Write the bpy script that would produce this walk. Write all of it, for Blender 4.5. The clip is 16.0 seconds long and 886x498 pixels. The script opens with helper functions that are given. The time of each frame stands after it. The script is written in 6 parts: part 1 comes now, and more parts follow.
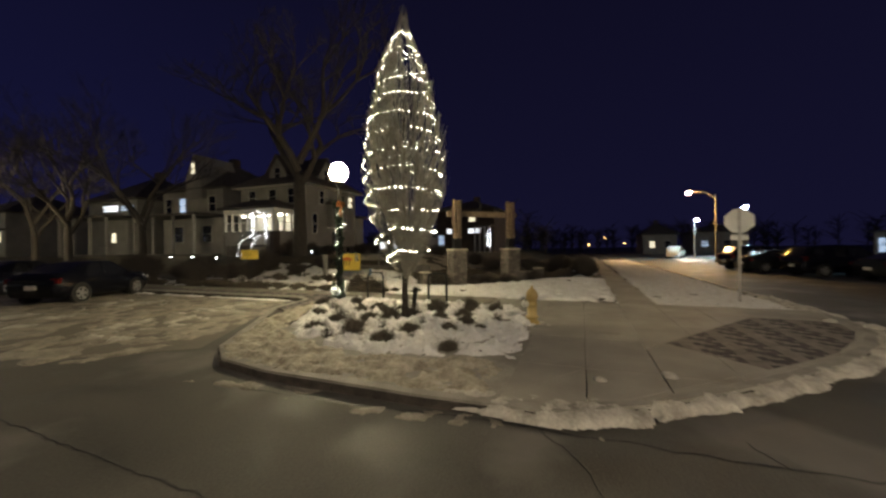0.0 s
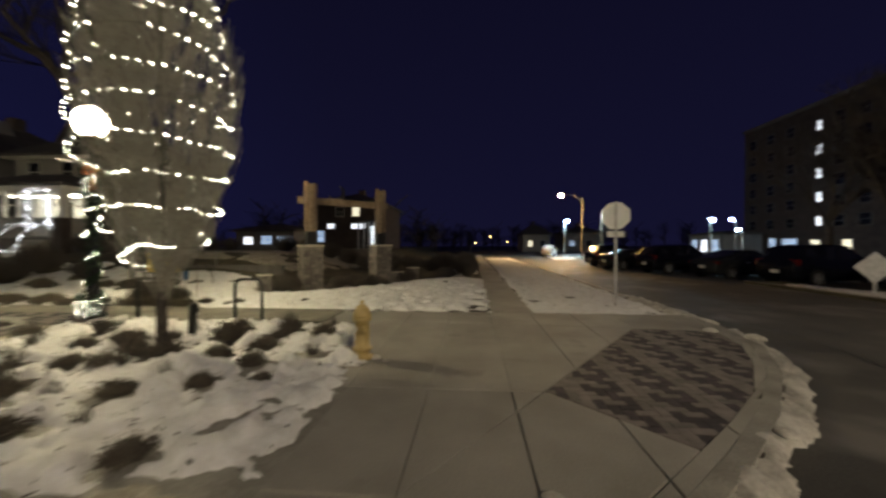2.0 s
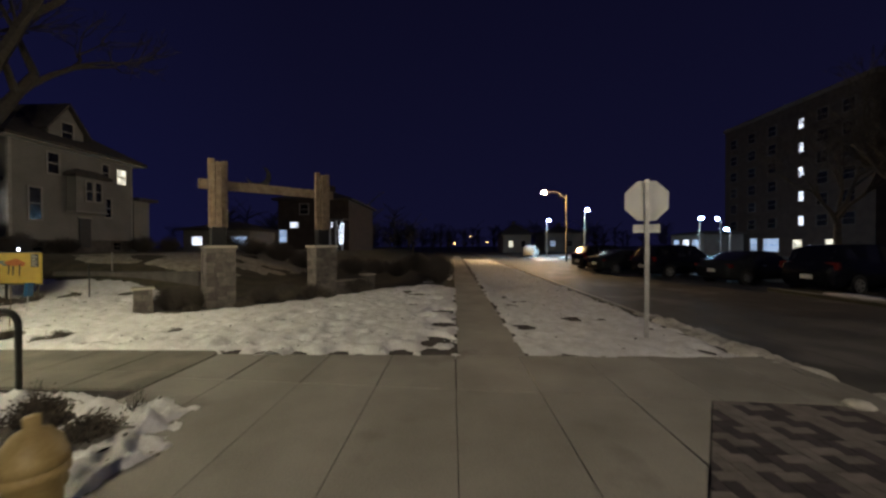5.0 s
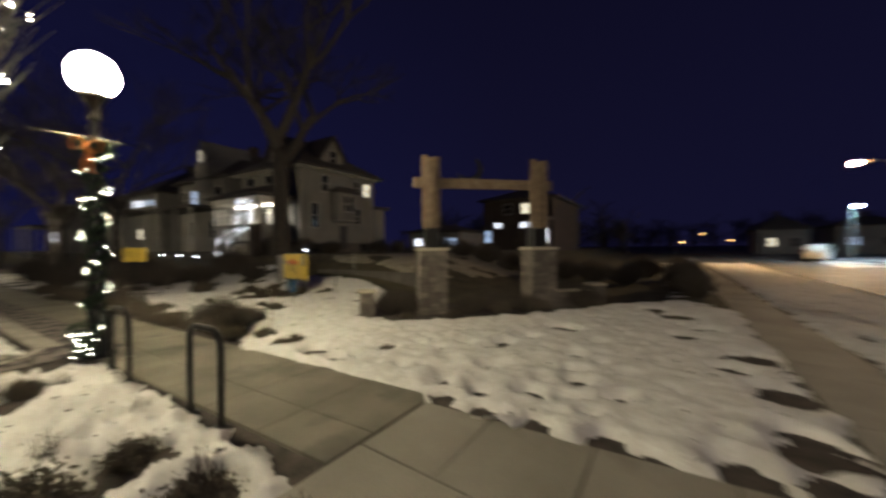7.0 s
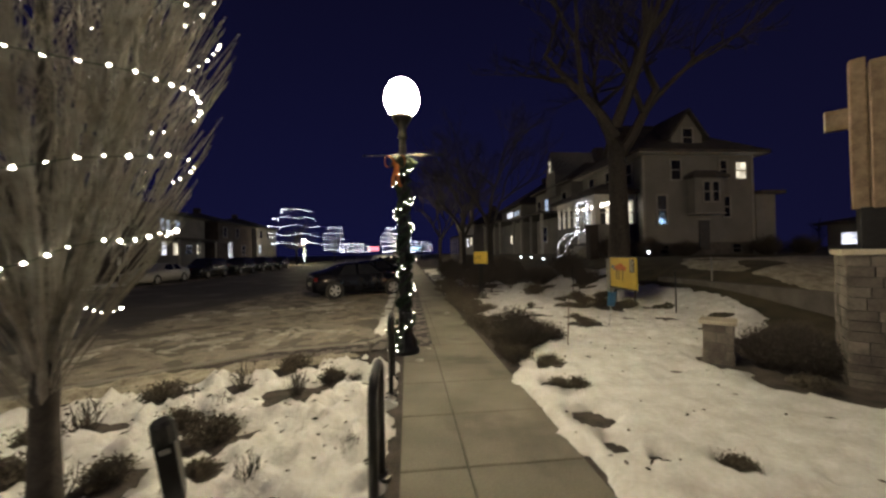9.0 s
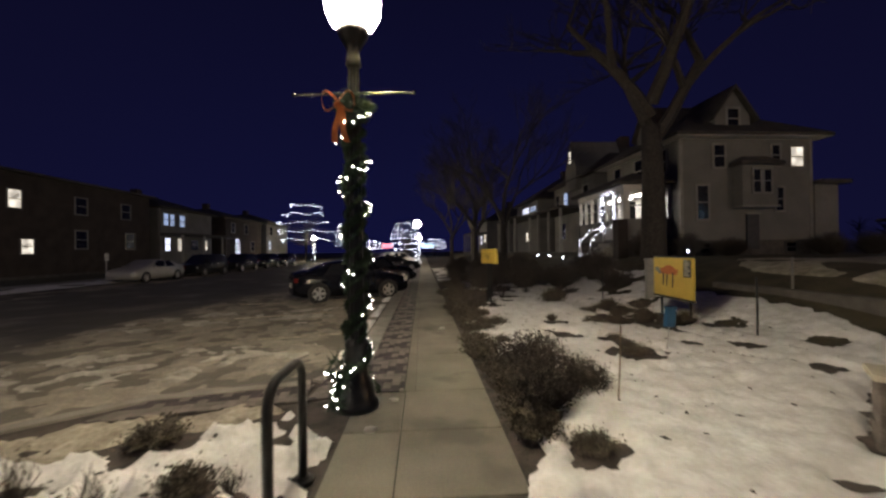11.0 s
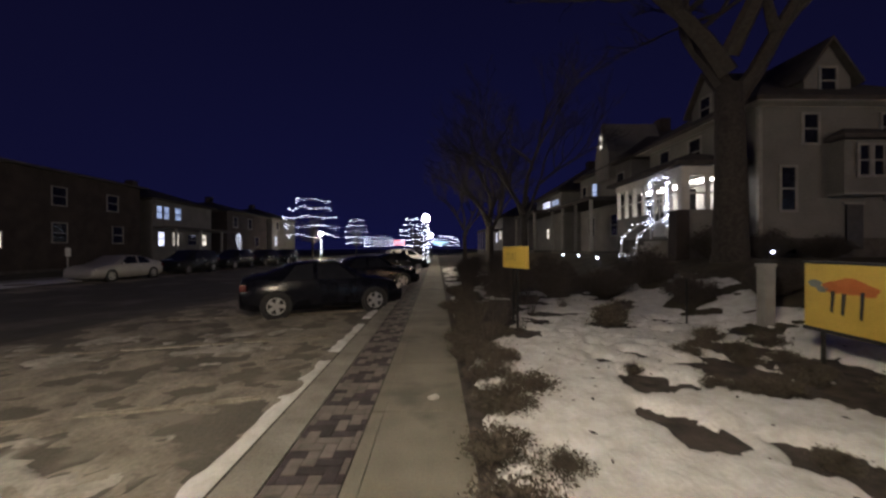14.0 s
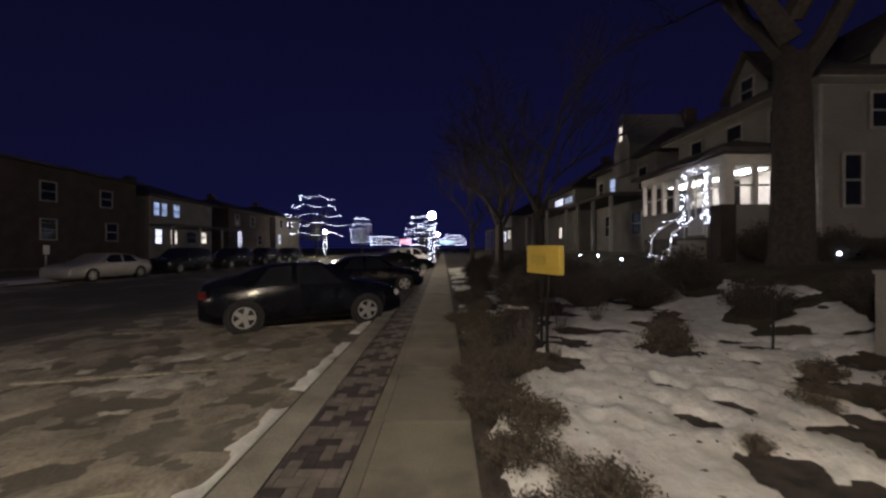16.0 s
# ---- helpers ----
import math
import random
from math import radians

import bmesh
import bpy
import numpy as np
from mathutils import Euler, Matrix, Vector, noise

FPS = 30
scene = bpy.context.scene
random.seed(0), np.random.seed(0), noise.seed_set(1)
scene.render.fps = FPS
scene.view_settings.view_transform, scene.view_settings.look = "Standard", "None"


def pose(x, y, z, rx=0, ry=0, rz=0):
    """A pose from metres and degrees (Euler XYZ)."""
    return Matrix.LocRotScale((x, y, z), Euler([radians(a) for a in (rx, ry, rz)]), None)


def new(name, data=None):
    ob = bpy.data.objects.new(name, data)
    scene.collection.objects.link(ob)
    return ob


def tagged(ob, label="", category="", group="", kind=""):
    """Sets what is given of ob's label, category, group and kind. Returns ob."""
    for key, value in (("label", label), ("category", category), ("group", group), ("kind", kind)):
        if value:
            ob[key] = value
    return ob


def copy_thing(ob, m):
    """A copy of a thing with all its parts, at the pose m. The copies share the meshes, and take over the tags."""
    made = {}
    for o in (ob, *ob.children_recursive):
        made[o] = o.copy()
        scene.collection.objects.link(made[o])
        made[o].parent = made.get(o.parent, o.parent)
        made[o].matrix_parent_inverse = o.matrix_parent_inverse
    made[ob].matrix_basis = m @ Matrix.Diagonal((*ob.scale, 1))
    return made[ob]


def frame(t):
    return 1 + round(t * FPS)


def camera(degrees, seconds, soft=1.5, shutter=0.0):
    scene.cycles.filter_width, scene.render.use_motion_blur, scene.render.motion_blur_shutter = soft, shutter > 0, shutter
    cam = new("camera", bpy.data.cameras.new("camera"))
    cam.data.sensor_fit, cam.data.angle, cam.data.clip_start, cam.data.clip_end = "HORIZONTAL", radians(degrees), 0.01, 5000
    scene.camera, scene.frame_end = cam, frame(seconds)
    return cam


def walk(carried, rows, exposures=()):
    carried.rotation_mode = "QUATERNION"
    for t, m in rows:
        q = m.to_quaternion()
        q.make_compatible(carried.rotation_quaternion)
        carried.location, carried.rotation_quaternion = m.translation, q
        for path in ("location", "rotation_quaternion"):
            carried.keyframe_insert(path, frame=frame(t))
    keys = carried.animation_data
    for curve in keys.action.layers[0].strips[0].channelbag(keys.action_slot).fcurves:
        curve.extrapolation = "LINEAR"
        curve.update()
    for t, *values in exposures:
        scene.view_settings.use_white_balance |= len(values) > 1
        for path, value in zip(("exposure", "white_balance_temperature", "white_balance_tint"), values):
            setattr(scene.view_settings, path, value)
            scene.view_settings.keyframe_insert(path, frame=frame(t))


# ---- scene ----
cam = camera(101.4, 16.0, soft=2.5, shutter=0.6)
# seconds, x, y, z, yaw, pitch, roll; the main street runs along +y, the side street along +x
ROWS = [
    (0.0, -0.88, 1.19, 1.615, -69.00, -0.10, 0.66),
    (0.5, -0.19, 1.08, 1.598, -65.90, -0.28, 0.54),
    (1.0, 0.57, 0.97, 1.577, -67.30, -0.48, 0.45),
    (1.5, 1.37, 0.85, 1.564, -73.13, -0.55, 0.33),
    (2.0, 2.11, 0.69, 1.558, -85.45, -0.60, 0.08),
    (2.5, 2.70, 0.49, 1.543, -89.87, -0.75, -0.10),
    (3.0, 3.20, 0.28, 1.522, -92.84, -0.90, -0.24),
    (5.5, 5.93, 0.33, 1.576, -87.79, -0.46, 0.22),
    (6.0, 6.38, 0.66, 1.596, -87.10, -0.47, 0.09),
    (6.5, 6.87, 1.07, 1.605, -77.44, -0.50, 0.20),
    (7.0, 7.49, 1.54, 1.609, -57.90, -0.38, 0.45),
    (7.5, 8.11, 1.97, 1.611, -37.53, -0.25, 0.81),
    (8.0, 8.62, 2.30, 1.616, -22.38, 0.03, 1.10),
    (8.5, 9.02, 2.56, 1.625, -10.10, 0.36, 1.19),
    (9.0, 9.39, 2.81, 1.633, -5.59, 0.60, 1.12),
    (11.5, 10.11, 5.67, 1.601, -2.98, 0.03, 0.68),
    (12.0, 10.19, 6.27, 1.590, -2.53, -0.16, 0.53),
    (12.5, 10.26, 6.94, 1.615, -2.08, -0.10, 0.42),
    (13.0, 10.35, 7.58, 1.624, -1.80, -0.09, 0.47),
    (13.5, 10.41, 8.15, 1.621, -1.15, -0.15, 0.36),
    (14.0, 10.46, 8.63, 1.620, -1.02, -0.14, 0.25),
    (14.5, 10.45, 9.08, 1.605, -0.73, -0.19, 0.20),
    (15.0, 10.48, 9.51, 1.604, -0.56, -0.27, 0.19),
    (15.5, 10.50, 9.95, 1.611, -0.28, -0.32, 0.08),
    (16.0, 10.49, 10.38, 1.618, 0.05, -0.25, -0.03),
]
walk(cam, [(t, pose(x, y, z, 90 + p, 0, yaw) @ pose(0, 0, 0, 0, 0, -r)) for t, x, y, z, yaw, p, r in ROWS],
     exposures=((0.0, 0.50, 6200, 7), (3.0, 0.45, 5900, 7), (5.5, 0.28, 5600, 10), (7.5, 0.45, 6000, 10), (9.0, 0.22, 5900, 13), (12.5, 0.16, 5500, 21), (16.0, 0.10, 5450, 22)))

# ---- night sky ----
world = bpy.data.worlds.new("night_sky")
scene.world = world
world.use_nodes = True
wn = world.node_tree.nodes
bg = wn["Background"]
geo = wn.new("ShaderNodeTexCoord")
sep = wn.new("ShaderNodeSeparateXYZ")
ramp = wn.new("ShaderNodeValToRGB")
ramp.color_ramp.elements[0].position = 0.0
ramp.color_ramp.elements[0].color = (0.0050, 0.0044, 0.0165, 1)
ramp.color_ramp.elements[1].position = 0.8
ramp.color_ramp.elements[1].color = (0.0027, 0.0023, 0.0084, 1)
world.node_tree.links.new(geo.outputs["Generated"], sep.inputs[0])
world.node_tree.links.new(sep.outputs["Z"], ramp.inputs[0])
# town glow low over the far end of the main street
town = wn.new("ShaderNodeValToRGB")
town.color_ramp.elements[0].position = 0.35
town.color_ramp.elements[0].color = (0, 0, 0, 1)
town.color_ramp.elements[1].position = 1.0
town.color_ramp.elements[1].color = (0.0006, 0.0012, 0.0105, 1)
low = wn.new("ShaderNodeMapRange")
low.inputs["From Min"].default_value = 0.0
low.inputs["From Max"].default_value = 0.75
low.inputs["To Min"].default_value = 1.0
low.inputs["To Max"].default_value = 0.15
both = wn.new("ShaderNodeMix")
both.data_type = 'RGBA'
both.blend_type = 'ADD'
world.node_tree.links.new(sep.outputs["Y"], town.inputs[0])
world.node_tree.links.new(sep.outputs["Z"], low.inputs["Value"])
world.node_tree.links.new(low.outputs[0], both.inputs[0])
world.node_tree.links.new(ramp.outputs[0], both.inputs[6])
world.node_tree.links.new(town.outputs[0], both.inputs[7])
world.node_tree.links.new(both.outputs[2], bg.inputs[0])
bg.inputs[1].default_value = 1.0

# ---- materials ----
def material(name, c1, c2, rough=0.8, scale=6.0, bump=0.3, metal=0.0, fine=40.0, rand=0.0, spots=None, coat=0.0, dist=0.01, rough2=None):
    m = bpy.data.materials.new(name)
    m.use_nodes = True
    nt = m.node_tree
    b = nt.nodes["Principled BSDF"]
    g = nt.nodes.new("ShaderNodeNewGeometry")
    n1 = nt.nodes.new("ShaderNodeTexNoise")
    n1.inputs["Scale"].default_value, n1.inputs["Detail"].default_value = scale, 5
    n2 = nt.nodes.new("ShaderNodeTexNoise")
    n2.inputs["Scale"].default_value, n2.inputs["Detail"].default_value = fine, 4
    for n in (n1, n2):
        nt.links.new(g.outputs["Position"], n.inputs["Vector"])
    mul = nt.nodes.new("ShaderNodeMath")
    mul.operation = "MULTIPLY_ADD"
    nt.links.new(n1.outputs[0], mul.inputs[0])
    mul.inputs[1].default_value = 0.65
    half = nt.nodes.new("ShaderNodeMath")
    half.operation = "MULTIPLY"
    half.inputs[1].default_value = 0.35
    nt.links.new(n2.outputs[0], half.inputs[0])
    nt.links.new(half.outputs[0], mul.inputs[2])
    r = nt.nodes.new("ShaderNodeValToRGB")
    r.color_ramp.elements[0].position, r.color_ramp.elements[1].position = 0.36, 0.64
    r.color_ramp.elements[0].color, r.color_ramp.elements[1].color = (*c1, 1), (*c2, 1)
    nt.links.new(mul.outputs[0], r.inputs[0])
    out = r.outputs[0]
    if spots:
        colour, size, low = spots
        n3 = nt.nodes.new("ShaderNodeTexNoise")
        n3.inputs["Scale"].default_value, n3.inputs["Detail"].default_value = size, 7
        nt.links.new(g.outputs["Position"], n3.inputs["Vector"])
        r3 = nt.nodes.new("ShaderNodeValToRGB")
        r3.color_ramp.elements[0].position, r3.color_ramp.elements[1].position = low, low + 0.09
        nt.links.new(n3.outputs[0], r3.inputs[0])
        mx = nt.nodes.new("ShaderNodeMix")
        mx.data_type = "RGBA"
        mx.inputs[7].default_value = (*colour, 1)
        nt.links.new(r3.outputs[0], mx.inputs[0])
        nt.links.new(out, mx.inputs[6])
        out = mx.outputs[2]
    if rand:
        oi = nt.nodes.new("ShaderNodeObjectInfo")
        mr = nt.nodes.new("ShaderNodeMapRange")
        mr.inputs[3].default_value, mr.inputs[4].default_value = 1 - rand, 1 + rand
        nt.links.new(oi.outputs["Random"], mr.inputs[0])
        hs = nt.nodes.new("ShaderNodeHueSaturation")
        nt.links.new(mr.outputs[0], hs.inputs["Value"])
        nt.links.new(out, hs.inputs["Color"])
        out = hs.outputs[0]
    nt.links.new(out, b.inputs["Base Color"])
    b.inputs["Metallic"].default_value = metal
    b.inputs["Coat Weight"].default_value = coat
    if rough2 is None:
        b.inputs["Roughness"].default_value = rough
    else:
        rr = nt.nodes.new("ShaderNodeMapRange")
        rr.inputs[1].default_value, rr.inputs[2].default_value = 0.38, 0.62
        rr.inputs[3].default_value, rr.inputs[4].default_value = rough, rough2
        nt.links.new(n1.outputs[0], rr.inputs[0])
        nt.links.new(rr.outputs[0], b.inputs["Roughness"])
    if bump:
        bp = nt.nodes.new("ShaderNodeBump")
        bp.inputs["Strength"].default_value, bp.inputs["Distance"].default_value = bump, dist
        nt.links.new(mul.outputs[0], bp.inputs["Height"])
        nt.links.new(bp.outputs[0], b.inputs["Normal"])
    return m


def glow(name, colour, strength, uneven=0.0):
    m = bpy.data.materials.new(name)
    m.use_nodes = True
    b = m.node_tree.nodes["Principled BSDF"]
    b.inputs["Base Color"].default_value = (0.8, 0.8, 0.8, 1)
    b.inputs["Emission Color"].default_value = (*colour, 1)
    b.inputs["Emission Strength"].default_value = strength
    if uneven:
        nt = m.node_tree
        g, n, r = nt.nodes.new("ShaderNodeNewGeometry"), nt.nodes.new("ShaderNodeTexNoise"), nt.nodes.new("ShaderNodeMapRange")
        n.inputs["Scale"].default_value, n.inputs["Detail"].default_value = 1.8, 3
        r.inputs[1].default_value, r.inputs[2].default_value = 0.35, 0.62
        r.inputs[3].default_value, r.inputs[4].default_value = strength * (1 - uneven), strength * (1 + 0.4 * uneven)
        nt.links.new(g.outputs["Position"], n.inputs["Vector"])
        nt.links.new(n.outputs[0], r.inputs[0])
        nt.links.new(r.outputs[0], b.inputs["Emission Strength"])
    return m


ASPHALT = material("asphalt", (0.048, 0.045, 0.041), (0.125, 0.118, 0.106), 0.58, 1.3, 1.0, fine=46, spots=((0.16, 0.15, 0.137), 0.45, 0.53), rough2=0.85)
TAR = material("tar_seam", (0.012, 0.012, 0.012), (0.03, 0.029, 0.028), 0.5, 9, 0.4)
SLUSH = material("dirty_ice", (0.16, 0.145, 0.115), (0.44, 0.40, 0.335), 0.5, 3.2, 1.0, fine=26, rough2=0.85, dist=0.03)
BERM = material("old_snow", (0.28, 0.26, 0.225), (0.64, 0.62, 0.56), 0.6, 3.5, 0.8, fine=25, dist=0.03)
CRUST = material("dead_grass_and_ice", (0.20, 0.175, 0.13), (0.52, 0.48, 0.39), 0.8, 4.5, 1.0, fine=22, dist=0.04)
SNOW = material("snow", (0.66, 0.65, 0.63), (0.86, 0.86, 0.86), 0.75, 5.0, 1.0, fine=24, dist=0.035)
CONCRETE = material("concrete", (0.24, 0.225, 0.195), (0.36, 0.34, 0.30), 0.75, 1.1, 0.25, fine=60, rand=0.06, spots=((0.20, 0.185, 0.16), 0.8, 0.6))
FOOTWAY = material("old_concrete", (0.155, 0.145, 0.115), (0.25, 0.235, 0.19), 0.8, 1.4, 0.35, fine=55, rand=0.08, spots=((0.13, 0.12, 0.10), 0.9, 0.58))
KERB = material("kerb_concrete", (0.20, 0.19, 0.165), (0.36, 0.34, 0.30), 0.7, 2.5, 0.5, fine=40)
JOINT = material("joint_dirt", (0.035, 0.03, 0.025), (0.07, 0.06, 0.05), 0.95, 8, 0.3)
PAVER_D = material("paver_dark", (0.036, 0.030, 0.034), (0.070, 0.058, 0.062), 0.8, 7, 0.4, fine=70, rand=0.25)
PAVER_L = material("paver_tan", (0.135, 0.118, 0.108), (0.22, 0.195, 0.178), 0.8, 7, 0.4, fine=70, rand=0.18)
MULCH = material("mulch", (0.034, 0.029, 0.027), (0.105, 0.088, 0.076), 0.95, 5, 1.0, fine=60, dist=0.03)
GRASS = material("winter_lawn", (0.035, 0.032, 0.018), (0.10, 0.085, 0.05), 0.95, 1.6, 1.0, fine=45, dist=0.03)
TWIG = material("twig", (0.042, 0.036, 0.032), (0.105, 0.09, 0.075), 0.9, 20, 0.0)
DRYLEAF = material("dry_leaves", (0.06, 0.052, 0.042), (0.165, 0.14, 0.105), 0.85, 9, 0.0)
EVERGREEN = material("evergreen", (0.015, 0.03, 0.014), (0.05, 0.085, 0.04), 0.7, 12, 0.0)
BARK = material("bark", (0.0338, 0.0285, 0.024), (0.075, 0.066, 0.0562), 0.9, 9, 0.7, fine=50, dist=0.02)
BRANCH = material("pale_bark", (0.21, 0.195, 0.165), (0.36, 0.335, 0.285), 0.85, 14, 0.0)
BLACKMETAL = material("black_paint", (0.008, 0.008, 0.008), (0.02, 0.02, 0.02), 0.32, 12, 0.05)
GALV = material("galvanised_steel", (0.38, 0.38, 0.37), (0.55, 0.55, 0.54), 0.45, 9, 0.1, metal=0.7)
SIGNBACK = material("sign_back", (0.62, 0.63, 0.62), (0.74, 0.74, 0.73), 0.5, 3, 0.05, metal=0.1)
YELLOW = material("sign_yellow", (0.58, 0.42, 0.06), (0.70, 0.52, 0.09), 0.5, 2.5, 0.03)
ORANGE = material("sign_orange", (0.5, 0.14, 0.03), (0.6, 0.2, 0.05), 0.55, 5, 0.0)
BLUEGREY = material("sign_blue_grey", (0.16, 0.19, 0.19), (0.24, 0.27, 0.26), 0.6, 6, 0.0)
INK = material("dark_ink", (0.03, 0.03, 0.035), (0.05, 0.05, 0.055), 0.6, 5, 0.0)
PLATE = material("pale_plate", (0.55, 0.53, 0.46), (0.65, 0.62, 0.55), 0.6, 5, 0.0)
HYDRANT = material("hydrant_yellow", (0.40, 0.29, 0.10), (0.56, 0.43, 0.18), 0.5, 7, 0.2)
WHITEPAINT = material("white_paint", (0.55, 0.55, 0.52), (0.72, 0.72, 0.68), 0.5, 8, 0.1)
TIMBER = material("timber", (0.125, 0.09, 0.06), (0.235, 0.178, 0.122), 0.75, 7, 0.4, fine=30, rand=0.1)
STONE = material("stone", (0.10, 0.088, 0.08), (0.21, 0.185, 0.16), 0.85, 5, 0.6, fine=35, rand=0.3, dist=0.015)
MORTAR = material("mortar", (0.09, 0.085, 0.078), (0.14, 0.132, 0.12), 0.9, 9, 0.4)
CAPSTONE = material("cap_stone", (0.40, 0.36, 0.28), (0.54, 0.50, 0.40), 0.75, 4, 0.3)
BLUE = material("blue_plastic", (0.02, 0.09, 0.20), (0.03, 0.12, 0.26), 0.45, 8, 0.0)
SIDING = material("cream_siding", (0.16, 0.157, 0.147), (0.225, 0.218, 0.205), 0.7, 0.9, 0.1, fine=12)
SIDING2 = material("grey_siding", (0.15, 0.145, 0.14), (0.22, 0.21, 0.2), 0.7, 0.9, 0.1, fine=12)
BRICKRED = material("dark_brick", (0.032, 0.025, 0.023), (0.065, 0.05, 0.045), 0.85, 1.2, 0.3, fine=25)
TRIM = material("trim_paint", (0.55, 0.54, 0.50), (0.68, 0.66, 0.62), 0.6, 3, 0.05)
# darker trim tone, so frames and posts stand out less
TRIM_DULL = material("dull_trim", (0.24, 0.235, 0.22), (0.34, 0.33, 0.31), 0.7, 4, 0.1)
BAY = material("salted_bay", (0.10, 0.092, 0.076), (0.20, 0.185, 0.155), 0.6, 1.2, 0.8, fine=35, spots=((0.30, 0.275, 0.23), 1.4, 0.58), rough2=0.85, dist=0.02)
FOUND = material("foundation", (0.07, 0.065, 0.06), (0.13, 0.12, 0.11), 0.9, 3, 0.4)
SHINGLE = material("shingles", (0.04, 0.037, 0.035), (0.09, 0.08, 0.075), 0.9, 3, 0.5, fine=30)
DARKGLASS = material("dark_glass", (0.012, 0.013, 0.016), (0.02, 0.021, 0.025), 0.08, 3, 0.0)
RUBBER = material("rubber", (0.012, 0.012, 0.012), (0.03, 0.03, 0.03), 0.8, 20, 0.1)
ALLOY = material("alloy", (0.55, 0.55, 0.55), (0.7, 0.7, 0.7), 0.3, 20, 0.0, metal=0.8)
CAR_BLACK = material("car_black", (0.005, 0.0055, 0.009), (0.008, 0.0085, 0.013), 0.2, 2, 0.0, coat=0.12)
CAR_SILVER = material("car_silver", (0.42, 0.41, 0.38), (0.50, 0.49, 0.46), 0.32, 2, 0.0, metal=0.3, coat=0.5)
CAR_WHITE = material("car_white", (0.62, 0.61, 0.58), (0.70, 0.69, 0.66), 0.3, 2, 0.0, coat=0.6)
CAR_GREY = material("car_grey", (0.015, 0.016, 0.018), (0.022, 0.024, 0.026), 0.25, 2, 0.0, coat=0.15)
for paint in (CAR_BLACK, CAR_GREY):
    paint.node_tree.nodes["Principled BSDF"].inputs["Specular IOR Level"].default_value = 0.22
TAIL = material("tail_lens", (0.07, 0.005, 0.005), (0.10, 0.008, 0.007), 0.2, 5, 0.0)
HEADLENS = material("head_lens", (0.5, 0.5, 0.5), (0.65, 0.65, 0.65), 0.12, 5, 0.0)

GLOBE = glow("lamp_globe", (1.0, 0.80, 0.46), 290)
SODIUM = glow("sodium_lamp", (1.0, 0.60, 0.22), 3200)
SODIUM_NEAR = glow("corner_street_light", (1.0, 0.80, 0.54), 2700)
COOL_DIM = glow("cool_lamp_dim", (0.55, 0.85, 1.0), 160)
COOL = glow("cool_lamp", (0.55, 0.85, 1.0), 800)
FARLAMP = glow("far_lamp", (1.0, 0.58, 0.16), 7)
FAIRY = glow("fairy_light", (1.0, 0.92, 0.64), 36)
FAIRYFAR = glow("string_light", (0.95, 0.97, 1.0), 12)
WIN_WARM = glow("lit_window_warm", (1.0, 0.86, 0.58), 0.9, 0.8)
WIN_PORCH = glow("lit_porch", (1.0, 0.90, 0.68), 11)
WIN_COOL = glow("lit_window_cool", (0.55, 0.72, 1.0), 0.5, 0.8)
WIN_WHITE = glow("lit_window_white", (0.95, 0.95, 1.0), 1.3, 0.7)
AMBER = glow("amber_panel", (1.0, 0.55, 0.12), 1.2)
TEALSIGN = glow("lit_sign_teal", (0.35, 0.75, 0.9), 1.6)
REDSIGN = glow("lit_sign_red", (1.0, 0.25, 0.3), 1.6)


# ---- shape helpers ----
def box(bm, x0, y0, z0, x1, y1, z1, m=None):
    vs = [bm.verts.new(v) for v in ((x0, y0, z0), (x1, y0, z0), (x1, y1, z0), (x0, y1, z0), (x0, y0, z1), (x1, y0, z1), (x1, y1, z1), (x0, y1, z1))]
    if m is not None:
        for v in vs:
            v.co = m @ v.co
    for f in ((3, 2, 1, 0), (4, 5, 6, 7), (0, 1, 5, 4), (1, 2, 6, 5), (2, 3, 7, 6), (3, 0, 4, 7)):
        bm.faces.new([vs[i] for i in f])
    return vs


def boxed(*dims, m=None, bevel=0.0):
    bm = bmesh.new()
    box(bm, *dims, m=m)
    if bevel:
        bmesh.ops.bevel(bm, geom=bm.edges[:], offset=bevel, segments=2, profile=0.6, affect="EDGES")
    return bm


def tube(bm, pts, radii, sides=8, cap=True):
    pts = [Vector(p) for p in pts]
    if not hasattr(radii, "__len__"):
        radii = [radii] * len(pts)
    rings, ref = [], Vector((0.31, 0.17, 0.93))
    for i, p in enumerate(pts):
        d = (pts[min(i + 1, len(pts) - 1)] - pts[max(i - 1, 0)]).normalized()
        a = d.cross(ref)
        if a.length < 0.05:
            a = d.cross(Vector((1, 0, 0)))
        a.normalize()
        c = d.cross(a)
        rings.append([bm.verts.new(p + radii[i] * (math.cos(q) * a + math.sin(q) * c)) for q in (math.tau * k / sides for k in range(sides))])
    for r0, r1 in zip(rings, rings[1:]):
        for k in range(sides):
            bm.faces.new((r0[k], r0[(k + 1) % sides], r1[(k + 1) % sides], r1[k]))
    if cap and sides > 2:
        bm.faces.new(rings[0][::-1])
        bm.faces.new(rings[-1])
    return bm


def lathe(bm, profile, sides=20, at=(0, 0, 0), axis=None):
    m = axis or Matrix.Translation(at)
    rings = [[bm.verts.new(m @ Vector((r * math.cos(math.tau * k / sides), r * math.sin(math.tau * k / sides), z))) for k in range(sides)] for r, z in profile]
    for r0, r1 in zip(rings, rings[1:]):
        for k in range(sides):
            bm.faces.new((r0[k], r0[(k + 1) % sides], r1[(k + 1) % sides], r1[k]))
    bm.faces.new(rings[0][::-1])
    bm.faces.new(rings[-1])
    return bm


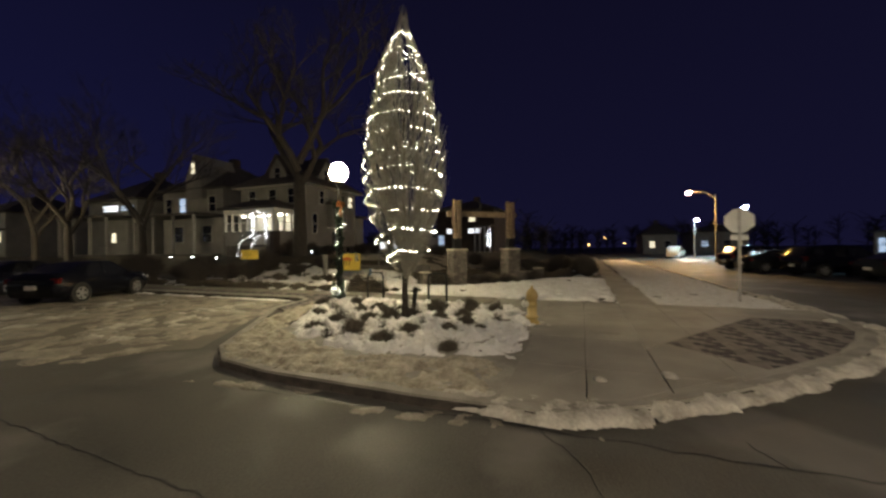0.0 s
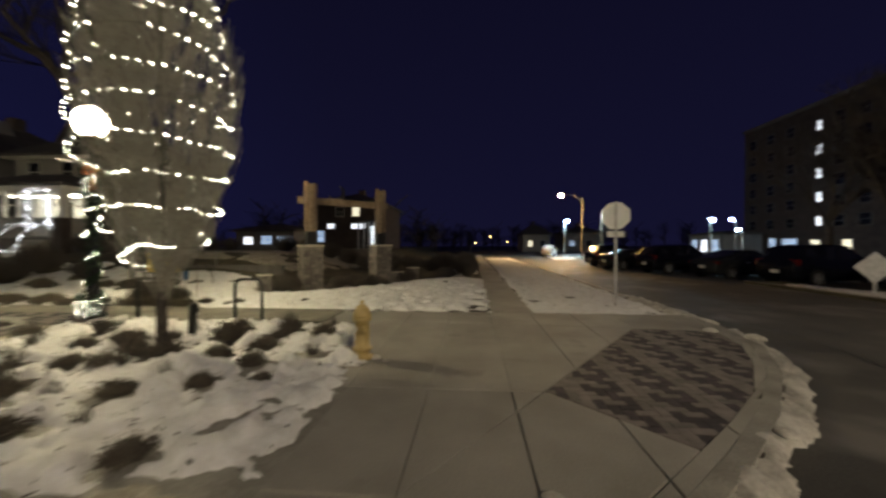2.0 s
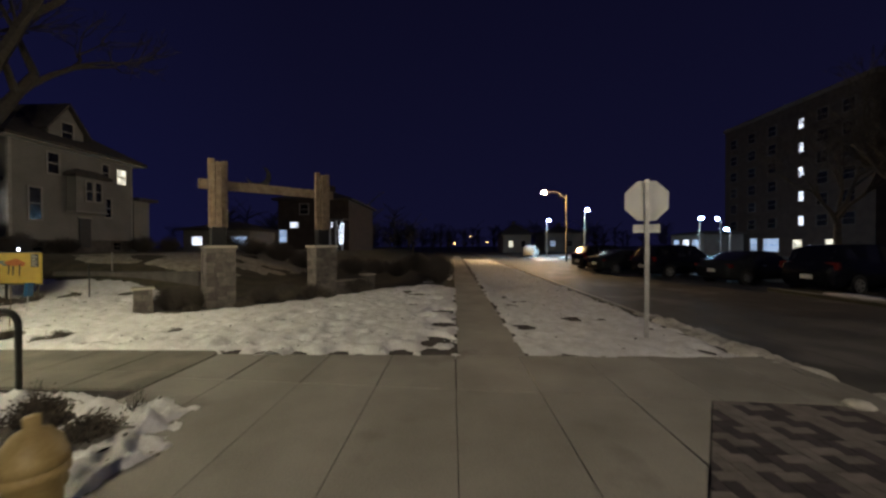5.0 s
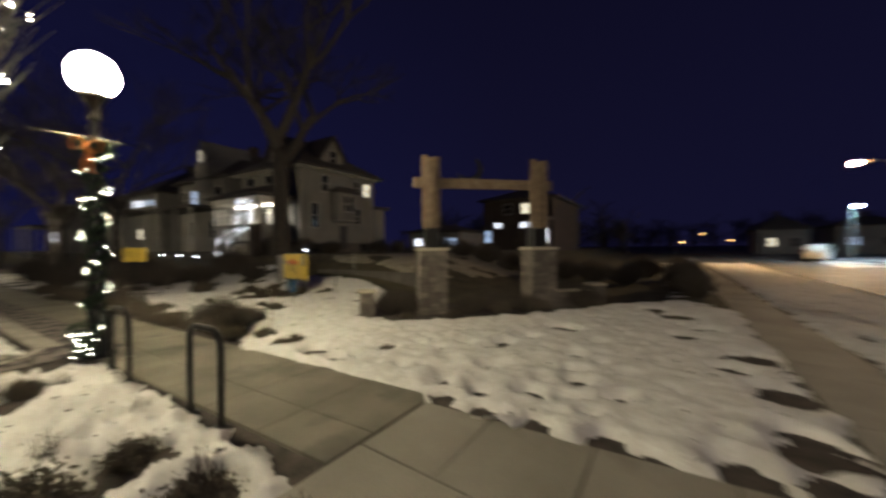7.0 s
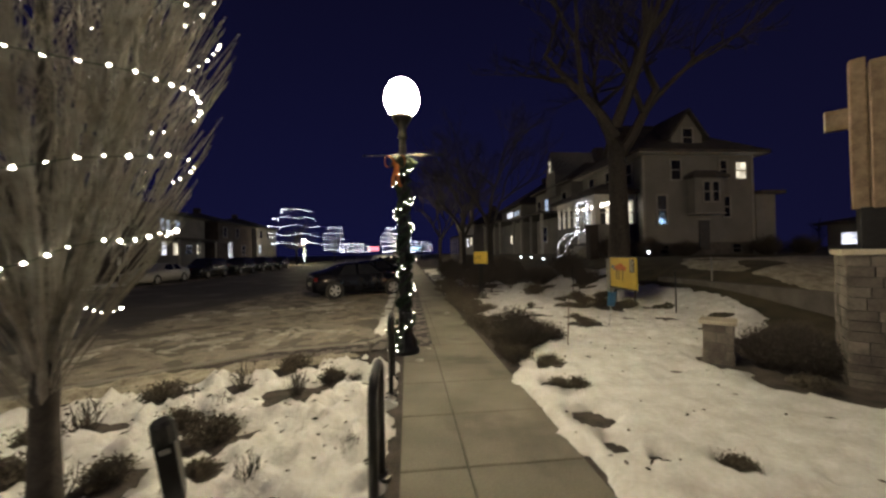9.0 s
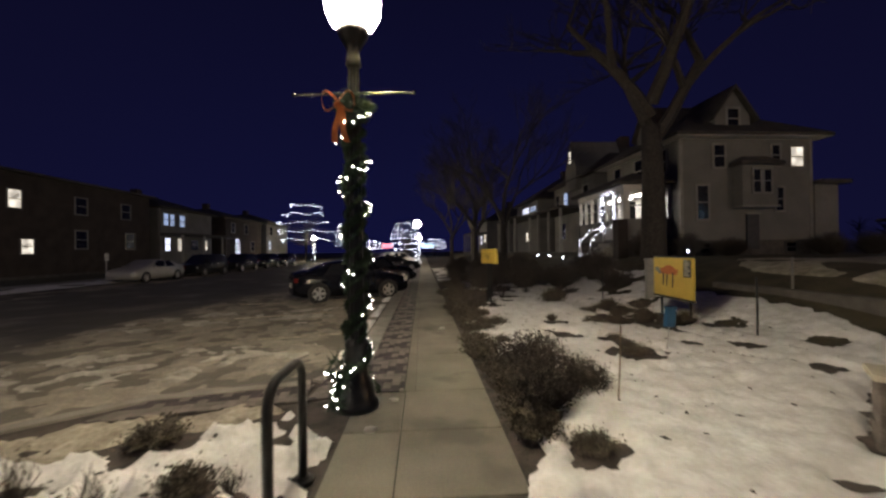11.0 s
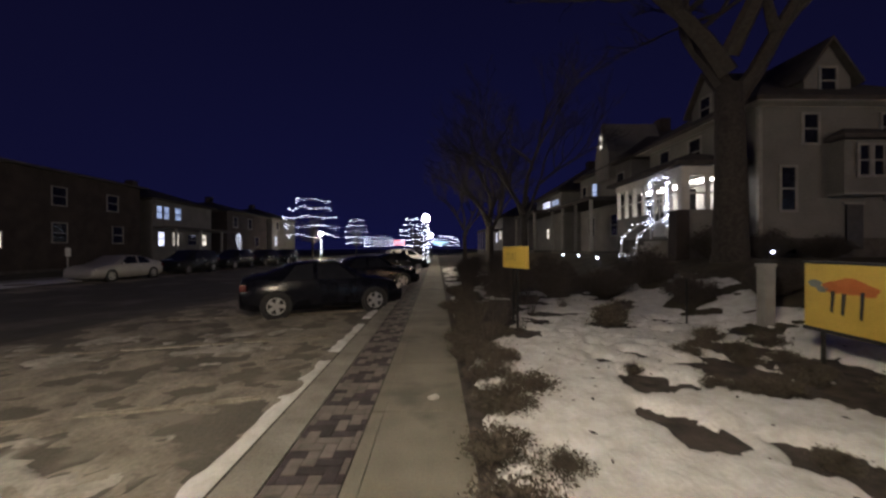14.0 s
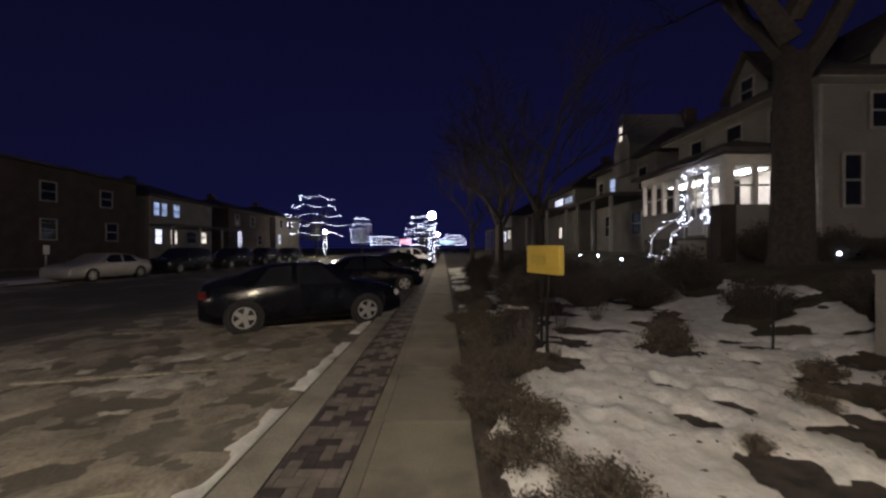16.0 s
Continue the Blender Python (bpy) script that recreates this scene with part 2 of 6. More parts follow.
def prism(bm, poly, z0, z1, top=None):
    """An upright prism on a flat outline."""
    top = top or poly
    a = [bm.verts.new((x, y, z0)) for x, y in poly]
    b = [bm.verts.new((x, y, z1)) for x, y in top]
    n = len(poly)
    bm.faces.new(a[::-1])
    bm.faces.new(b)
    for i in range(n):
        bm.faces.new((a[i], a[(i + 1) % n], b[(i + 1) % n], b[i]))
    return bm


def blob(bm, at, r, sub=1):
    bmesh.ops.create_icosphere(bm, subdivisions=sub, radius=r, matrix=Matrix.Translation(at))


def data_of(name, bm, mat, smooth=False):
    me = bpy.data.meshes.new(name)
    bmesh.ops.recalc_face_normals(bm, faces=bm.faces[:]) if len(bm.faces) < 4000 else None
    if smooth:
        for f in bm.faces:
            f.smooth = True
    bm.to_mesh(me)
    bm.free()
    me.materials.append(mat)
    return me


def part(name, bm, mat, parent, label="", smooth=False):
    ob = new(name, data_of(name, bm, mat, smooth))
    ob.parent = parent
    return tagged(ob, label) if label else ob


def piece(name, me, parent, m=None):
    ob = new(name, me)
    ob.parent = parent
    if m is not None:
        ob.matrix_basis = m
    return ob


def thing(name, label, category, m=None, group="", kind=""):
    ob = new(name)
    ob.empty_display_size = 0.2
    if m is not None:
        ob.matrix_basis = m
    return tagged(ob, label, category, group, kind)


def solid(name, bm, mat, label, category, m=None, group="", kind="", smooth=False):
    ob = new(name, data_of(name, bm, mat, smooth))
    if m is not None:
        ob.matrix_basis = m
    return tagged(ob, label, category, group, kind)


def clip_half(poly, p, n):
    """The part of a convex outline on the side of p that n points to."""
    out = []
    for i, a in enumerate(poly):
        b = poly[(i + 1) % len(poly)]
        da = (a[0] - p[0]) * n[0] + (a[1] - p[1]) * n[1]
        db = (b[0] - p[0]) * n[0] + (b[1] - p[1]) * n[1]
        if da >= 0:
            out.append(a)
        if da * db < 0:
            t = da / (da - db)
            out.append((a[0] + t * (b[0] - a[0]), a[1] + t * (b[1] - a[1])))
    return out


def inward(a, b, gap=0.0):
    """The inner normal of a counter-clockwise edge, and a point gap inside it."""
    d = math.hypot(b[0] - a[0], b[1] - a[1])
    n = (-(b[1] - a[1]) / d, (b[0] - a[0]) / d)
    return (a[0] + n[0] * gap, a[1] + n[1] * gap), n


def clip_in(poly, outline, gap=0.0):
    for i, a in enumerate(outline):
        if len(poly) < 3:
            return []
        p, n = inward(a, outline[(i + 1) % len(outline)], gap)
        poly = clip_half(poly, p, n)
    return poly if len(poly) > 2 else []


def cut_out(poly, outline, gap=0.0):
    """The convex pieces of a convex outline outside another."""
    out = []
    for i, a in enumerate(outline):
        p, n = inward(a, outline[(i + 1) % len(outline)], -gap)
        rest = clip_half(poly, p, (-n[0], -n[1]))
        if len(rest) > 2:
            out.append(rest)
        poly = clip_half(poly, p, n)
        if len(poly) < 3:
            break
    return out


def area(poly):
    return abs(sum(a[0] * b[1] - b[0] * a[1] for a, b in zip(poly, poly[1:] + poly[:1]))) / 2


def edge_distance(x, y, poly):
    """Metres inside an outline (minus: outside)."""
    best, inside = 1e9, False
    for i, (ax, ay) in enumerate(poly):
        bx, by = poly[(i + 1) % len(poly)]
        dx, dy = bx - ax, by - ay
        t = max(0, min(1, ((x - ax) * dx + (y - ay) * dy) / (dx * dx + dy * dy)))
        best = min(best, math.hypot(x - ax - t * dx, y - ay - t * dy))
        if (ay > y) != (by > y) and x < dx * (y - ay) / dy + ax:
            inside = not inside
    return best if inside else -best


def fbm(x, y, s, seed=0.0):
    return noise.noise((x * s, y * s, seed)) + 0.5 * noise.noise((x * s * 2.1, y * s * 2.1, seed + 7)) + 0.25 * noise.noise((x * s * 4.3, y * s * 4.3, seed + 13))


def smooth_step(a, b, v):
    t = max(0.0, min(1.0, (v - a) / (b - a)))
    return t * t * (3 - 2 * t)


def terrain(x, y):
    """The height of the planted ground: a terrace rises towards the houses."""
    rise = smooth_step(15.8, 20.5, x) * smooth_step(7.0, 13.0, y) * 1.2
    return rise - 0.03


def snow_sheet(name, outline, cell, depth, cover, seed, mat, label, holes=(), ground=terrain, scale=1.3, rag=0.22, lift=0.0, rough=0.25):
    """Lying snow as a lumpy sheet with melted holes and ragged edges."""
    xs, ys = [p[0] for p in outline], [p[1] for p in outline]
    nx, ny = int((max(xs) - min(xs)) / cell) + 2, int((max(ys) - min(ys)) / cell) + 2
    x0, y0 = min(xs), min(ys)
    verts, thick, faces = [], [], []
    for j in range(ny):
        for i in range(nx):
            x, y = x0 + i * cell, y0 + j * cell
            e = edge_distance(x, y, outline) + rag * fbm(x, y, 1.9, seed)
            k = min(1.0, max(-1.0, e / 0.22))
            k = min(k, (fbm(x, y, scale, seed + 31) + cover) * 3.0)
            for hx, hy, hr in holes:
                d = math.hypot(x - hx, y - hy) / hr + 0.55 * fbm(x, y, 3.2, seed + 3) + 0.2 * fbm(x, y, 9.0, seed + 4)
                if d < 1.5:
                    k = min(k, (d - 1.0) * 1.8)
            f1 = noise.voronoi((x * 2.7, y * 2.7, seed))[0][0]
            tread = 0.85 * smooth_step(0.36, 0.16, f1) * smooth_step(-0.2, 0.3, fbm(x, y, 0.35, seed + 17))
            t = depth * (1 - tread) * (max(0.0, k) ** 0.5) * (0.75 + 1.3 * rough * fbm(x, y, 3.1, seed + 5) + 0.9 * rough * fbm(x, y, 8.0, seed + 6)) if k > 0 else -0.03
            thick.append(t)
            verts.append((x, y, ground(x, y) + lift + t))
    for j in range(ny - 1):
        for i in range(nx - 1):
            q = (j * nx + i, j * nx + i + 1, (j + 1) * nx + i + 1, (j + 1) * nx + i)
            if max(thick[k] for k in q) > 0:
                faces.append(q)
    used = sorted({k for f in faces for k in f})
    index = {k: i for i, k in enumerate(used)}
    me = bpy.data.meshes.new(name)
    me.from_pydata([verts[k] for k in used], [], [[index[k] for k in f] for f in faces])
    me.polygons.foreach_set("use_smooth", [True] * len(faces))
    me.materials.append(mat)
    return tagged(new(name, me), label, "snow", kind="stuff")

# ---- ground ----
ROAD = -0.13


def sheet(name, x0, y0, x1, y1, z, mat, label, category):
    bm = bmesh.new()
    bm.faces.new([bm.verts.new(v) for v in ((x0, y0, z), (x1, y0, z), (x1, y1, z), (x0, y1, z))])
    return solid(name, bm, mat, label, category, kind="structure")


sheet("ground", -700, -700, 700, 700, ROAD, ASPHALT, "dark patched asphalt road, damp and salt-stained at night", "road")

# the corner block, counter-clockwise: kerb build-out, corner curve, side street, back along the lawn
CORNER = [(8.9, 10.3), (8.6, 9.75), (6.9, 9.4), (5.4, 8.3), (3.5, 7.0), (3.0, 6.3), (2.8, 5.2), (2.75, 3.0), (2.8, 1.5), (3.3, 0.5), (4.05, -0.45), (4.85, -1.35), (5.7, -2.2), (6.8, -3.1), (8.0, -3.8), (9.4, -4.1)]
BLOCK = CORNER + [(90.0, -4.1), (90.0, 0.0), (16.5, 0.0), (16.5, 160.0), (8.9, 160.0)]


def planted_ground():
    bm = bmesh.new()
    prism(bm, BLOCK, ROAD - 0.1, -0.03)
    solid("lawn", bm, MULCH, "dark mulch and dead winter grass between patches of snow", "lawn", kind="structure")
    xs = [16.3 + 0.5 * i for i in range(22)] + [30, 40, 60, 90]
    ys = [0.0, 2, 4, 6] + [7 + 0.5 * i for i in range(14)] + [16, 20, 30, 50, 90, 160]
    me = bpy.data.meshes.new("terrace_lawn")
    me.from_pydata([(x, y, terrain(x, y) + (0.004 if x > 16.4 else -0.02) + 0.03 * fbm(x, y, 0.8) * (x > 18)) for y in ys for x in xs], [],
                   [(j * len(xs) + i, j * len(xs) + i + 1, (j + 1) * len(xs) + i + 1, (j + 1) * len(xs) + i) for j in range(len(ys) - 1) for i in range(len(xs) - 1)])
    me.materials.append(GRASS)
    tagged(new("terrace_lawn", me), "dark winter lawn rising towards the houses", "lawn", kind="structure")


planted_ground()


def kerb(name, line, label, width=0.17, top=0.0):
    """Kerbstones along a line; the road lies on the right-hand side of it."""
    ob = thing(name, label, "kerb", kind="structure")
    pts = [Vector((*p, 0)) for p in line]
    for a, b in zip(pts, pts[1:]):
        n = max(1, round((b - a).length / 1.6)) if (b - a).length < 60 else 30
        d = (b - a).normalized()
        side = Vector((-d.y, d.x, 0)) * width
        for k in range(n):
            p, q = a.lerp(b, k / n) + d * 0.004, a.lerp(b, (k + 1) / n) - d * 0.004
            bm = bmesh.new()
            low = [(v.x, v.y) for v in (p, q, q + side, p + side)]
            s = side * 0.14
            high = [(v.x, v.y) for v in (p + s, q + s, q + side, p + side)]
            prism(bm, low, ROAD - 0.05, top, high)
            part("kerbstone", bm, KERB, ob)
    return ob


kerb("kerb_corner", CORNER, "weathered concrete kerb round the street corner")
kerb("kerb_side_street", [(9.4, -4.1), (90, -4.1)], "concrete kerb along the side street")
kerb("kerb_parking", [(8.9, 160), (8.9, 10.3)], "pale concrete kerb along the angled parking", width=0.36)
kerb("kerb_west", [(-8.9, -120), (-8.9, 160)], "concrete kerb on the far side of the street")
kerb("kerb_south", [(19.0, -11.2), (4.6, -11.2), (3.2, -12.6), (3.0, -60)], "concrete kerb of the opposite corner")


def pavement(name, slabs, label, top=0.0, mat=CONCRETE):
    ob = thing(name, label, "pavement", kind="structure")
    for poly in slabs:
        bm = bmesh.new()
        c = (sum(p[0] for p in poly) / len(poly), sum(p[1] for p in poly) / len(poly))
        shrink = [tuple(c[i] + (p[i] - c[i]) * (1 - 0.011 / max(0.1, math.hypot(p[0] - c[0], p[1] - c[1]))) for i in (0, 1)) for p in poly]
        inner = [tuple(c[i] + (p[i] - c[i]) * (1 - 0.021 / max(0.1, math.hypot(p[0] - c[0], p[1] - c[1]))) for i in (0, 1)) for p in poly]
        prism(bm, shrink, -0.06, top - 0.006, shrink)
        lift = [bm.verts.new((*p, top)) for p in inner]
        ring = [v for v in bm.verts if abs(v.co.z - top + 0.006) < 1e-5]
        n = len(poly)
        bm.faces.remove([f for f in bm.faces if len(f.verts) == n and all(v in ring for v in f.verts)][0])
        bm.faces.new(lift)
        for i in range(n):
            bm.faces.new((ring[i], ring[(i + 1) % n], lift[(i + 1) % n], lift[i]))
        part("slab", bm, mat, ob)
    return ob


RAMP = [(5.0, -1.05), (5.5, -1.6), (6.2, -2.3), (7.2, -3.02), (8.1, -3.5), (9.0, -3.7), (9.12, -2.3), (6.05, -0.1)]
PLAZA = [(2.95, 1.5), (3.45, 0.58), (4.17, -0.33), (4.97, -1.22), (5.82, -2.08), (6.9, -2.97), (8.07, -3.64), (9.4, -3.95), (10.6, -3.95), (10.6, 4.4), (2.95, 4.4)]


def corner_pavement():
    rows = [-4.2, -3.3, -2.4, -1.5, -0.62, 0.27, 1.16, 2.05, 2.95, 3.7]
    slabs = []
    for y0, y1 in zip(rows, rows[1:]):
        for x0, x1 in ((2.6, 4.3), (4.3, 6.02), (6.02, 10.58)):
            if y0 > 1.8 and x0 < 6:
                continue
            q = clip_in([(x0, y0), (x1, y0), (x1, y1), (x0, y1)], PLAZA)
            if q:
                slabs += [s for s in cut_out(q, RAMP, 0.004) if area(s) > 0.01]
    pavement("pavement_corner", slabs, "worn pale concrete corner pavement with dark joints")
    slabs = []
    y = 3.72
    while y < 9.2:
        slabs += [[(9.30, y), (9.82, y), (9.82, y + 0.92), (9.30, y + 0.92)], [(9.82, y), (10.75, y), (10.75, y + 0.92), (9.82, y + 0.92)]]
        y += 0.92
    while y < 60:
        slabs += [[(9.93, y), (10.75, y), (10.75, y + 1.5), (9.93, y + 1.5)], [(9.81, y), (9.93, y), (9.93, y + 1.5), (9.81, y + 1.5)]]
        y += 1.5
    slabs.append([(9.82, y), (10.75, y), (10.75, 160), (9.82, 160)])
    pavement("pavement_main_street", slabs, "concrete footway beside the planted strip", mat=FOOTWAY)
    slabs, x = [], 10.6
    while x < 60:
        slabs.append([(x, -0.73), (x + 1.5, -0.73), (x + 1.5, 0.24), (x, 0.24)])
        x += 1.5
    pavement("pavement_side_street", slabs, "narrow concrete footway between two strips of snow")


corner_pavement()


def pavers(name, outline, turn, label, nearest, limit=300):
    """Herringbone pavers, dark one way and tan the other, cut to the outline."""
    ob = thing(name, label, "pavers", kind="structure")
    bm = bmesh.new()
    prism(bm, outline, -0.07, -0.014)
    part("bed", bm, JOINT, ob)
    w, l, gap = 0.105, 0.21, 0.006
    whole = {}

    def dark(k, x, y):
        """Dark pavers form broken zigzags on the tan ones."""
        step = int(math.floor(y / w + 0.01)) % 6
        return int(step < 4 if k == 0 else step == 1)

    for k in (0, 1):
        b = bmesh.new()
        a, c = (l / 2 - gap / 2, w / 2 - gap / 2) if k == 0 else (w / 2 - gap / 2, l / 2 - gap / 2)
        prism(b, [(-a, -c), (a, -c), (a, c), (-a, c)], -0.05, -0.003)
        e = 0.006
        top = [bb for bb in b.verts if bb.co.z > -0.01]
        for v in top:
            v.co.x -= math.copysign(e * 0.5, v.co.x)
            v.co.y -= math.copysign(e * 0.5, v.co.y)
        whole[k, 1] = data_of("paver", b, PAVER_D)
        whole[k, 0] = whole[k, 1].copy()
        whole[k, 0].materials[0] = PAVER_L
    cx, cy = sum(p[0] for p in outline) / len(outline), sum(p[1] for p in outline) / len(outline)
    span = max(math.hypot(p[0] - cx, p[1] - cy) for p in outline)
    m = Matrix.Translation((cx, cy, 0)) @ Matrix.Rotation(radians(turn), 4, "Z")
    n = int(span / w) + 3
    todo = []
    for a in range(-2 * n, 2 * n):
        for b in range(-2 * n, 2 * n):
            r = (a - b) % 4
            if r == 0:
                todo.append((0, (a + 1) * w, (b + 0.5) * w))
            elif r == 2:
                todo.append((1, (a + 0.5) * w, (b + 0.0) * w))
    cut = []
    for k, x, y in todo:
        c = m @ Vector((x, y, 0))
        inside = edge_distance(c.x, c.y, outline)
        if inside < -0.16:
            continue
        if inside > 0.16:
            cut.append((math.hypot(c.x - nearest[0], c.y - nearest[1]), k, x, y, None))
        else:
            a, h = (l / 2 - gap / 2, w / 2 - gap / 2) if k == 0 else (w / 2 - gap / 2, l / 2 - gap / 2)
            q = [tuple((m @ Vector((x + sx * a, y + sy * h, 0)))[:2]) for sx, sy in ((-1, -1), (1, -1), (1, 1), (-1, 1))]
            q = clip_in(q, outline, 0.004)
            if q and area(q) > 0.001:
                cut.append((math.hypot(c.x - nearest[0], c.y - nearest[1]), k, x, y, q))
    cut.sort(key=lambda s: s[0])
    rest = {0: bmesh.new(), 1: bmesh.new()}
    for d, (dist, k, x, y, q) in enumerate(cut):
        z = 0.002 * noise.noise((x * 7, y * 7, 2.0))
        if d < limit and q is None:
            piece("paver", whole[k, dark(k, x, y)], ob, m @ Matrix.Translation((x, y, z)))
        elif d < limit:
            b = bmesh.new()
            prism(b, q, -0.05, -0.003 + z)
            part("paver", b, PAVER_D if dark(k, x, y) else PAVER_L, ob)
        else:
            a, h = (l / 2 - gap / 2, w / 2 - gap / 2) if k == 0 else (w / 2 - gap / 2, l / 2 - gap / 2)
            q = q or [tuple((m @ Vector((x + sx * a, y + sy * h, 0)))[:2]) for sx, sy in ((-1, -1), (1, -1), (1, 1), (-1, 1))]
            prism(rest[dark(k, x, y)], q, -0.05, -0.003 + z)
    for k in (0, 1):
        if len(rest[k].faces):
            tagged(part("far_pavers", rest[k], PAVER_D if k else PAVER_L, ob), kind="stuff")


pavers("paver_ramp", RAMP, 0, "dark and tan interlocking pavers of the kerb ramp", (6, -1))
pavers("paver_strip", [(9.27, 9.26), (9.80, 9.26), (9.80, 42.0), (9.27, 42.0)], 0, "zigzag dark and tan paver strip between kerb and footway", (9.5, 9.3))
pavers("paver_apron", [(6.7, 8.72), (8.70, 9.08), (8.70, 9.58), (6.97, 9.22)], 10, "paver strip along the kerb build-out", (9.0, 10.0), 120)
pavers("paver_apron_end", [(8.74, 9.08), (9.25, 9.26), (9.25, 10.25), (9.08, 10.25), (8.78, 9.72)], 45, "pavers at the foot of the lamp post", (9.0, 10.0), 100)

# ---- lying snow ----
BED = [(4.62, 2.15), (6.9, 2.1), (7.15, 2.45), (8.2, 2.6), (8.9, 2.6), (9.05, 3.6), (9.2, 5.0), (9.22, 8.1), (8.7, 8.75), (7.4, 8.3), (5.3, 7.1), (4.4, 6.3), (3.95, 4.4), (4.25, 3.1)]
BED_HOLES = [(7.15, 5.28, 0.36), (6.6, 5.1, 0.2), (7.6, 5.0, 0.16), (7.95, 4.75, 0.4), (7.6, 6.3, 0.3), (8.05, 7.3, 0.35), (6.3, 6.6, 0.25), (8.55, 4.0, 0.28), (7.4, 3.85, 0.28),
             (6.6, 3.55, 0.24), (5.6, 4.4, 0.26), (5.1, 5.4, 0.3), (5.7, 5.9, 0.25), (4.7, 4.5, 0.27), (4.55, 3.2, 0.22), (6.1, 3.1, 0.16), (7.1, 2.95, 0.25),
             (8.54, 4.97, 0.24), (7.17, 6.58, 0.22), (8.41, 7.6, 0.22), (6.35, 5.83, 0.25), (5.52, 5.62, 0.25), (7.73, 8.3, 0.28), (6.0, 6.5, 0.22), (7.0, 4.3, 0.22), (8.0, 3.9, 0.2), (7.8, 5.7, 0.18), (5.2, 6.4, 0.25), (4.6, 5.6, 0.22), (8.3, 3.3, 0.25), (6.5, 7.4, 0.3), (7.3, 7.6, 0.22), (5.9, 3.7, 0.2), (7.15, 5.75, 0.2)]
BED_SNOW = snow_sheet("bed_snow", BED, 0.05, 0.12, 0.6, 3.0, SNOW, "thick old snow on the corner planting bed", BED_HOLES, rough=0.8)
FIELD = [(10.5, 0.2), (18.6, 0.26), (19.6, 1.6), (18.3, 2.7), (16.2, 4.2), (14.4, 5.5), (13.6, 6.6), (13.7, 8.0), (15.2, 8.8), (16.9, 9.6), (17.6, 11.2), (17.6, 16.0), (15.2, 17.4), (12.6, 17.0), (11.5, 15.4), (11.05, 14.2), (10.95, 12.0), (11.0, 10.9), (11.6, 10.1), (11.75, 9.2), (11.1, 8.2), (10.74, 7.2), (10.66, 4.0), (10.5, 3.4)]
FIELD_HOLES = [(11.3, 4.6, 0.08), (11.9, 3.6, 0.12), (12.3, 2.6, 0.12), (11.6, 2.0, 0.12), (14.0, 0.6, 0.35), (14.6, 3.3, 0.25), (13.1, 3.9, 0.13), (11.15, 6.2, 0.2), (11.1, 5.7, 0.12), (11.2, 7.1, 0.2), (11.4, 7.9, 0.25),
               (10.76, 3.6, 0.14), (10.66, 3.12, 0.15), (10.64, 2.55, 0.16), (10.62, 1.98, 0.17), (10.58, 1.62, 0.14), (10.66, 1.1, 0.24), (10.75, 0.5, 0.3), (11.3, 0.6, 0.32), (12.6, 0.5, 0.3), (13.3, 0.9, 0.2), (15.0, 1.3, 0.25),
               (12.78, 3.9, 0.15), (11.91, 2.47, 0.13), (12.76, 4.4, 0.1), (11.05, 3.3, 0.12), (11.26, 2.84, 0.14), (12.96, 2.75, 0.15), (13.62, 3.7, 0.16), (11.38, 2.47, 0.11), (13.89, 2.5, 0.14), (11.8, 5.28, 0.15), (11.32, 5.45, 0.08),
               (13.28, 10.48, 0.42), (13.85, 10.42, 0.16), (14.54, 10.92, 0.26), (15.33, 10.74, 0.3), (14.9, 10.1, 0.2), (15.4, 9.6, 0.28), (13.44, 11.28, 0.32),
               (12.75, 11.75, 0.3), (12.5, 12.05, 0.18), (12.98, 12.95, 0.33), (13.35, 12.75, 0.18), (12.87, 13.78, 0.2), (13.45, 14.06, 0.2), (13.1, 14.6, 0.16), (14.83, 15.53, 0.2), (14.1, 16.2, 0.5),
               (14.47, 13.3, 0.6), (15.0, 12.6, 0.6), (15.2, 14.4, 0.6), (15.7, 13.4, 0.7), (16.2, 12.2, 0.5), (16.4, 15.3, 0.5), (14.3, 12.6, 0.3),
               (12.0, 15.6, 0.5), (12.6, 16.6, 0.4), (15.6, 16.4, 0.4), (16.6, 10.6, 0.3), (17.0, 1.4, 0.4), (15.8, 1.0, 0.25), (17.8, 1.9, 0.3)]
LAWN_SNOW = snow_sheet("lawn_snow", FIELD, 0.06, 0.13, 0.72, 8.0, SNOW, "trodden melting snow on the lawn beside the footway", FIELD_HOLES, scale=0.9, rough=0.2)
STRIP = [(10.5, -3.75), (16.0, -3.78), (30.0, -3.8), (46.0, -3.8), (46.0, -0.95), (30.0, -0.95), (10.5, -0.72)]
VERGE_SNOW = snow_sheet("verge_snow", STRIP, 0.08, 0.10, 0.45, 14.0, SNOW, "patchy snow on the verge of the side street", [(13.2, -2.2, 0.28), (15.5, -1.6, 0.3), (12.4, -1.1, 0.25)], scale=2.0, rough=0.32)
snow_sheet("lawn_snow_far", [(18.8, 0.3), (46.0, 0.4), (46.0, 2.2), (30.0, 2.0), (19.8, 1.6)], 0.16, 0.06, 0.05, 19.0, SNOW, "thin broken snow beside the footway", scale=0.8)
snow_sheet("lawn_snow_back", [(12.2, 16.8), (17.5, 16.2), (19.0, 19.0), (18.0, 22.0), (13.6, 22.0)], 0.09, 0.07, 0.12, 21.0, SNOW, "broken snow among the shrubs below the house", scale=0.8)
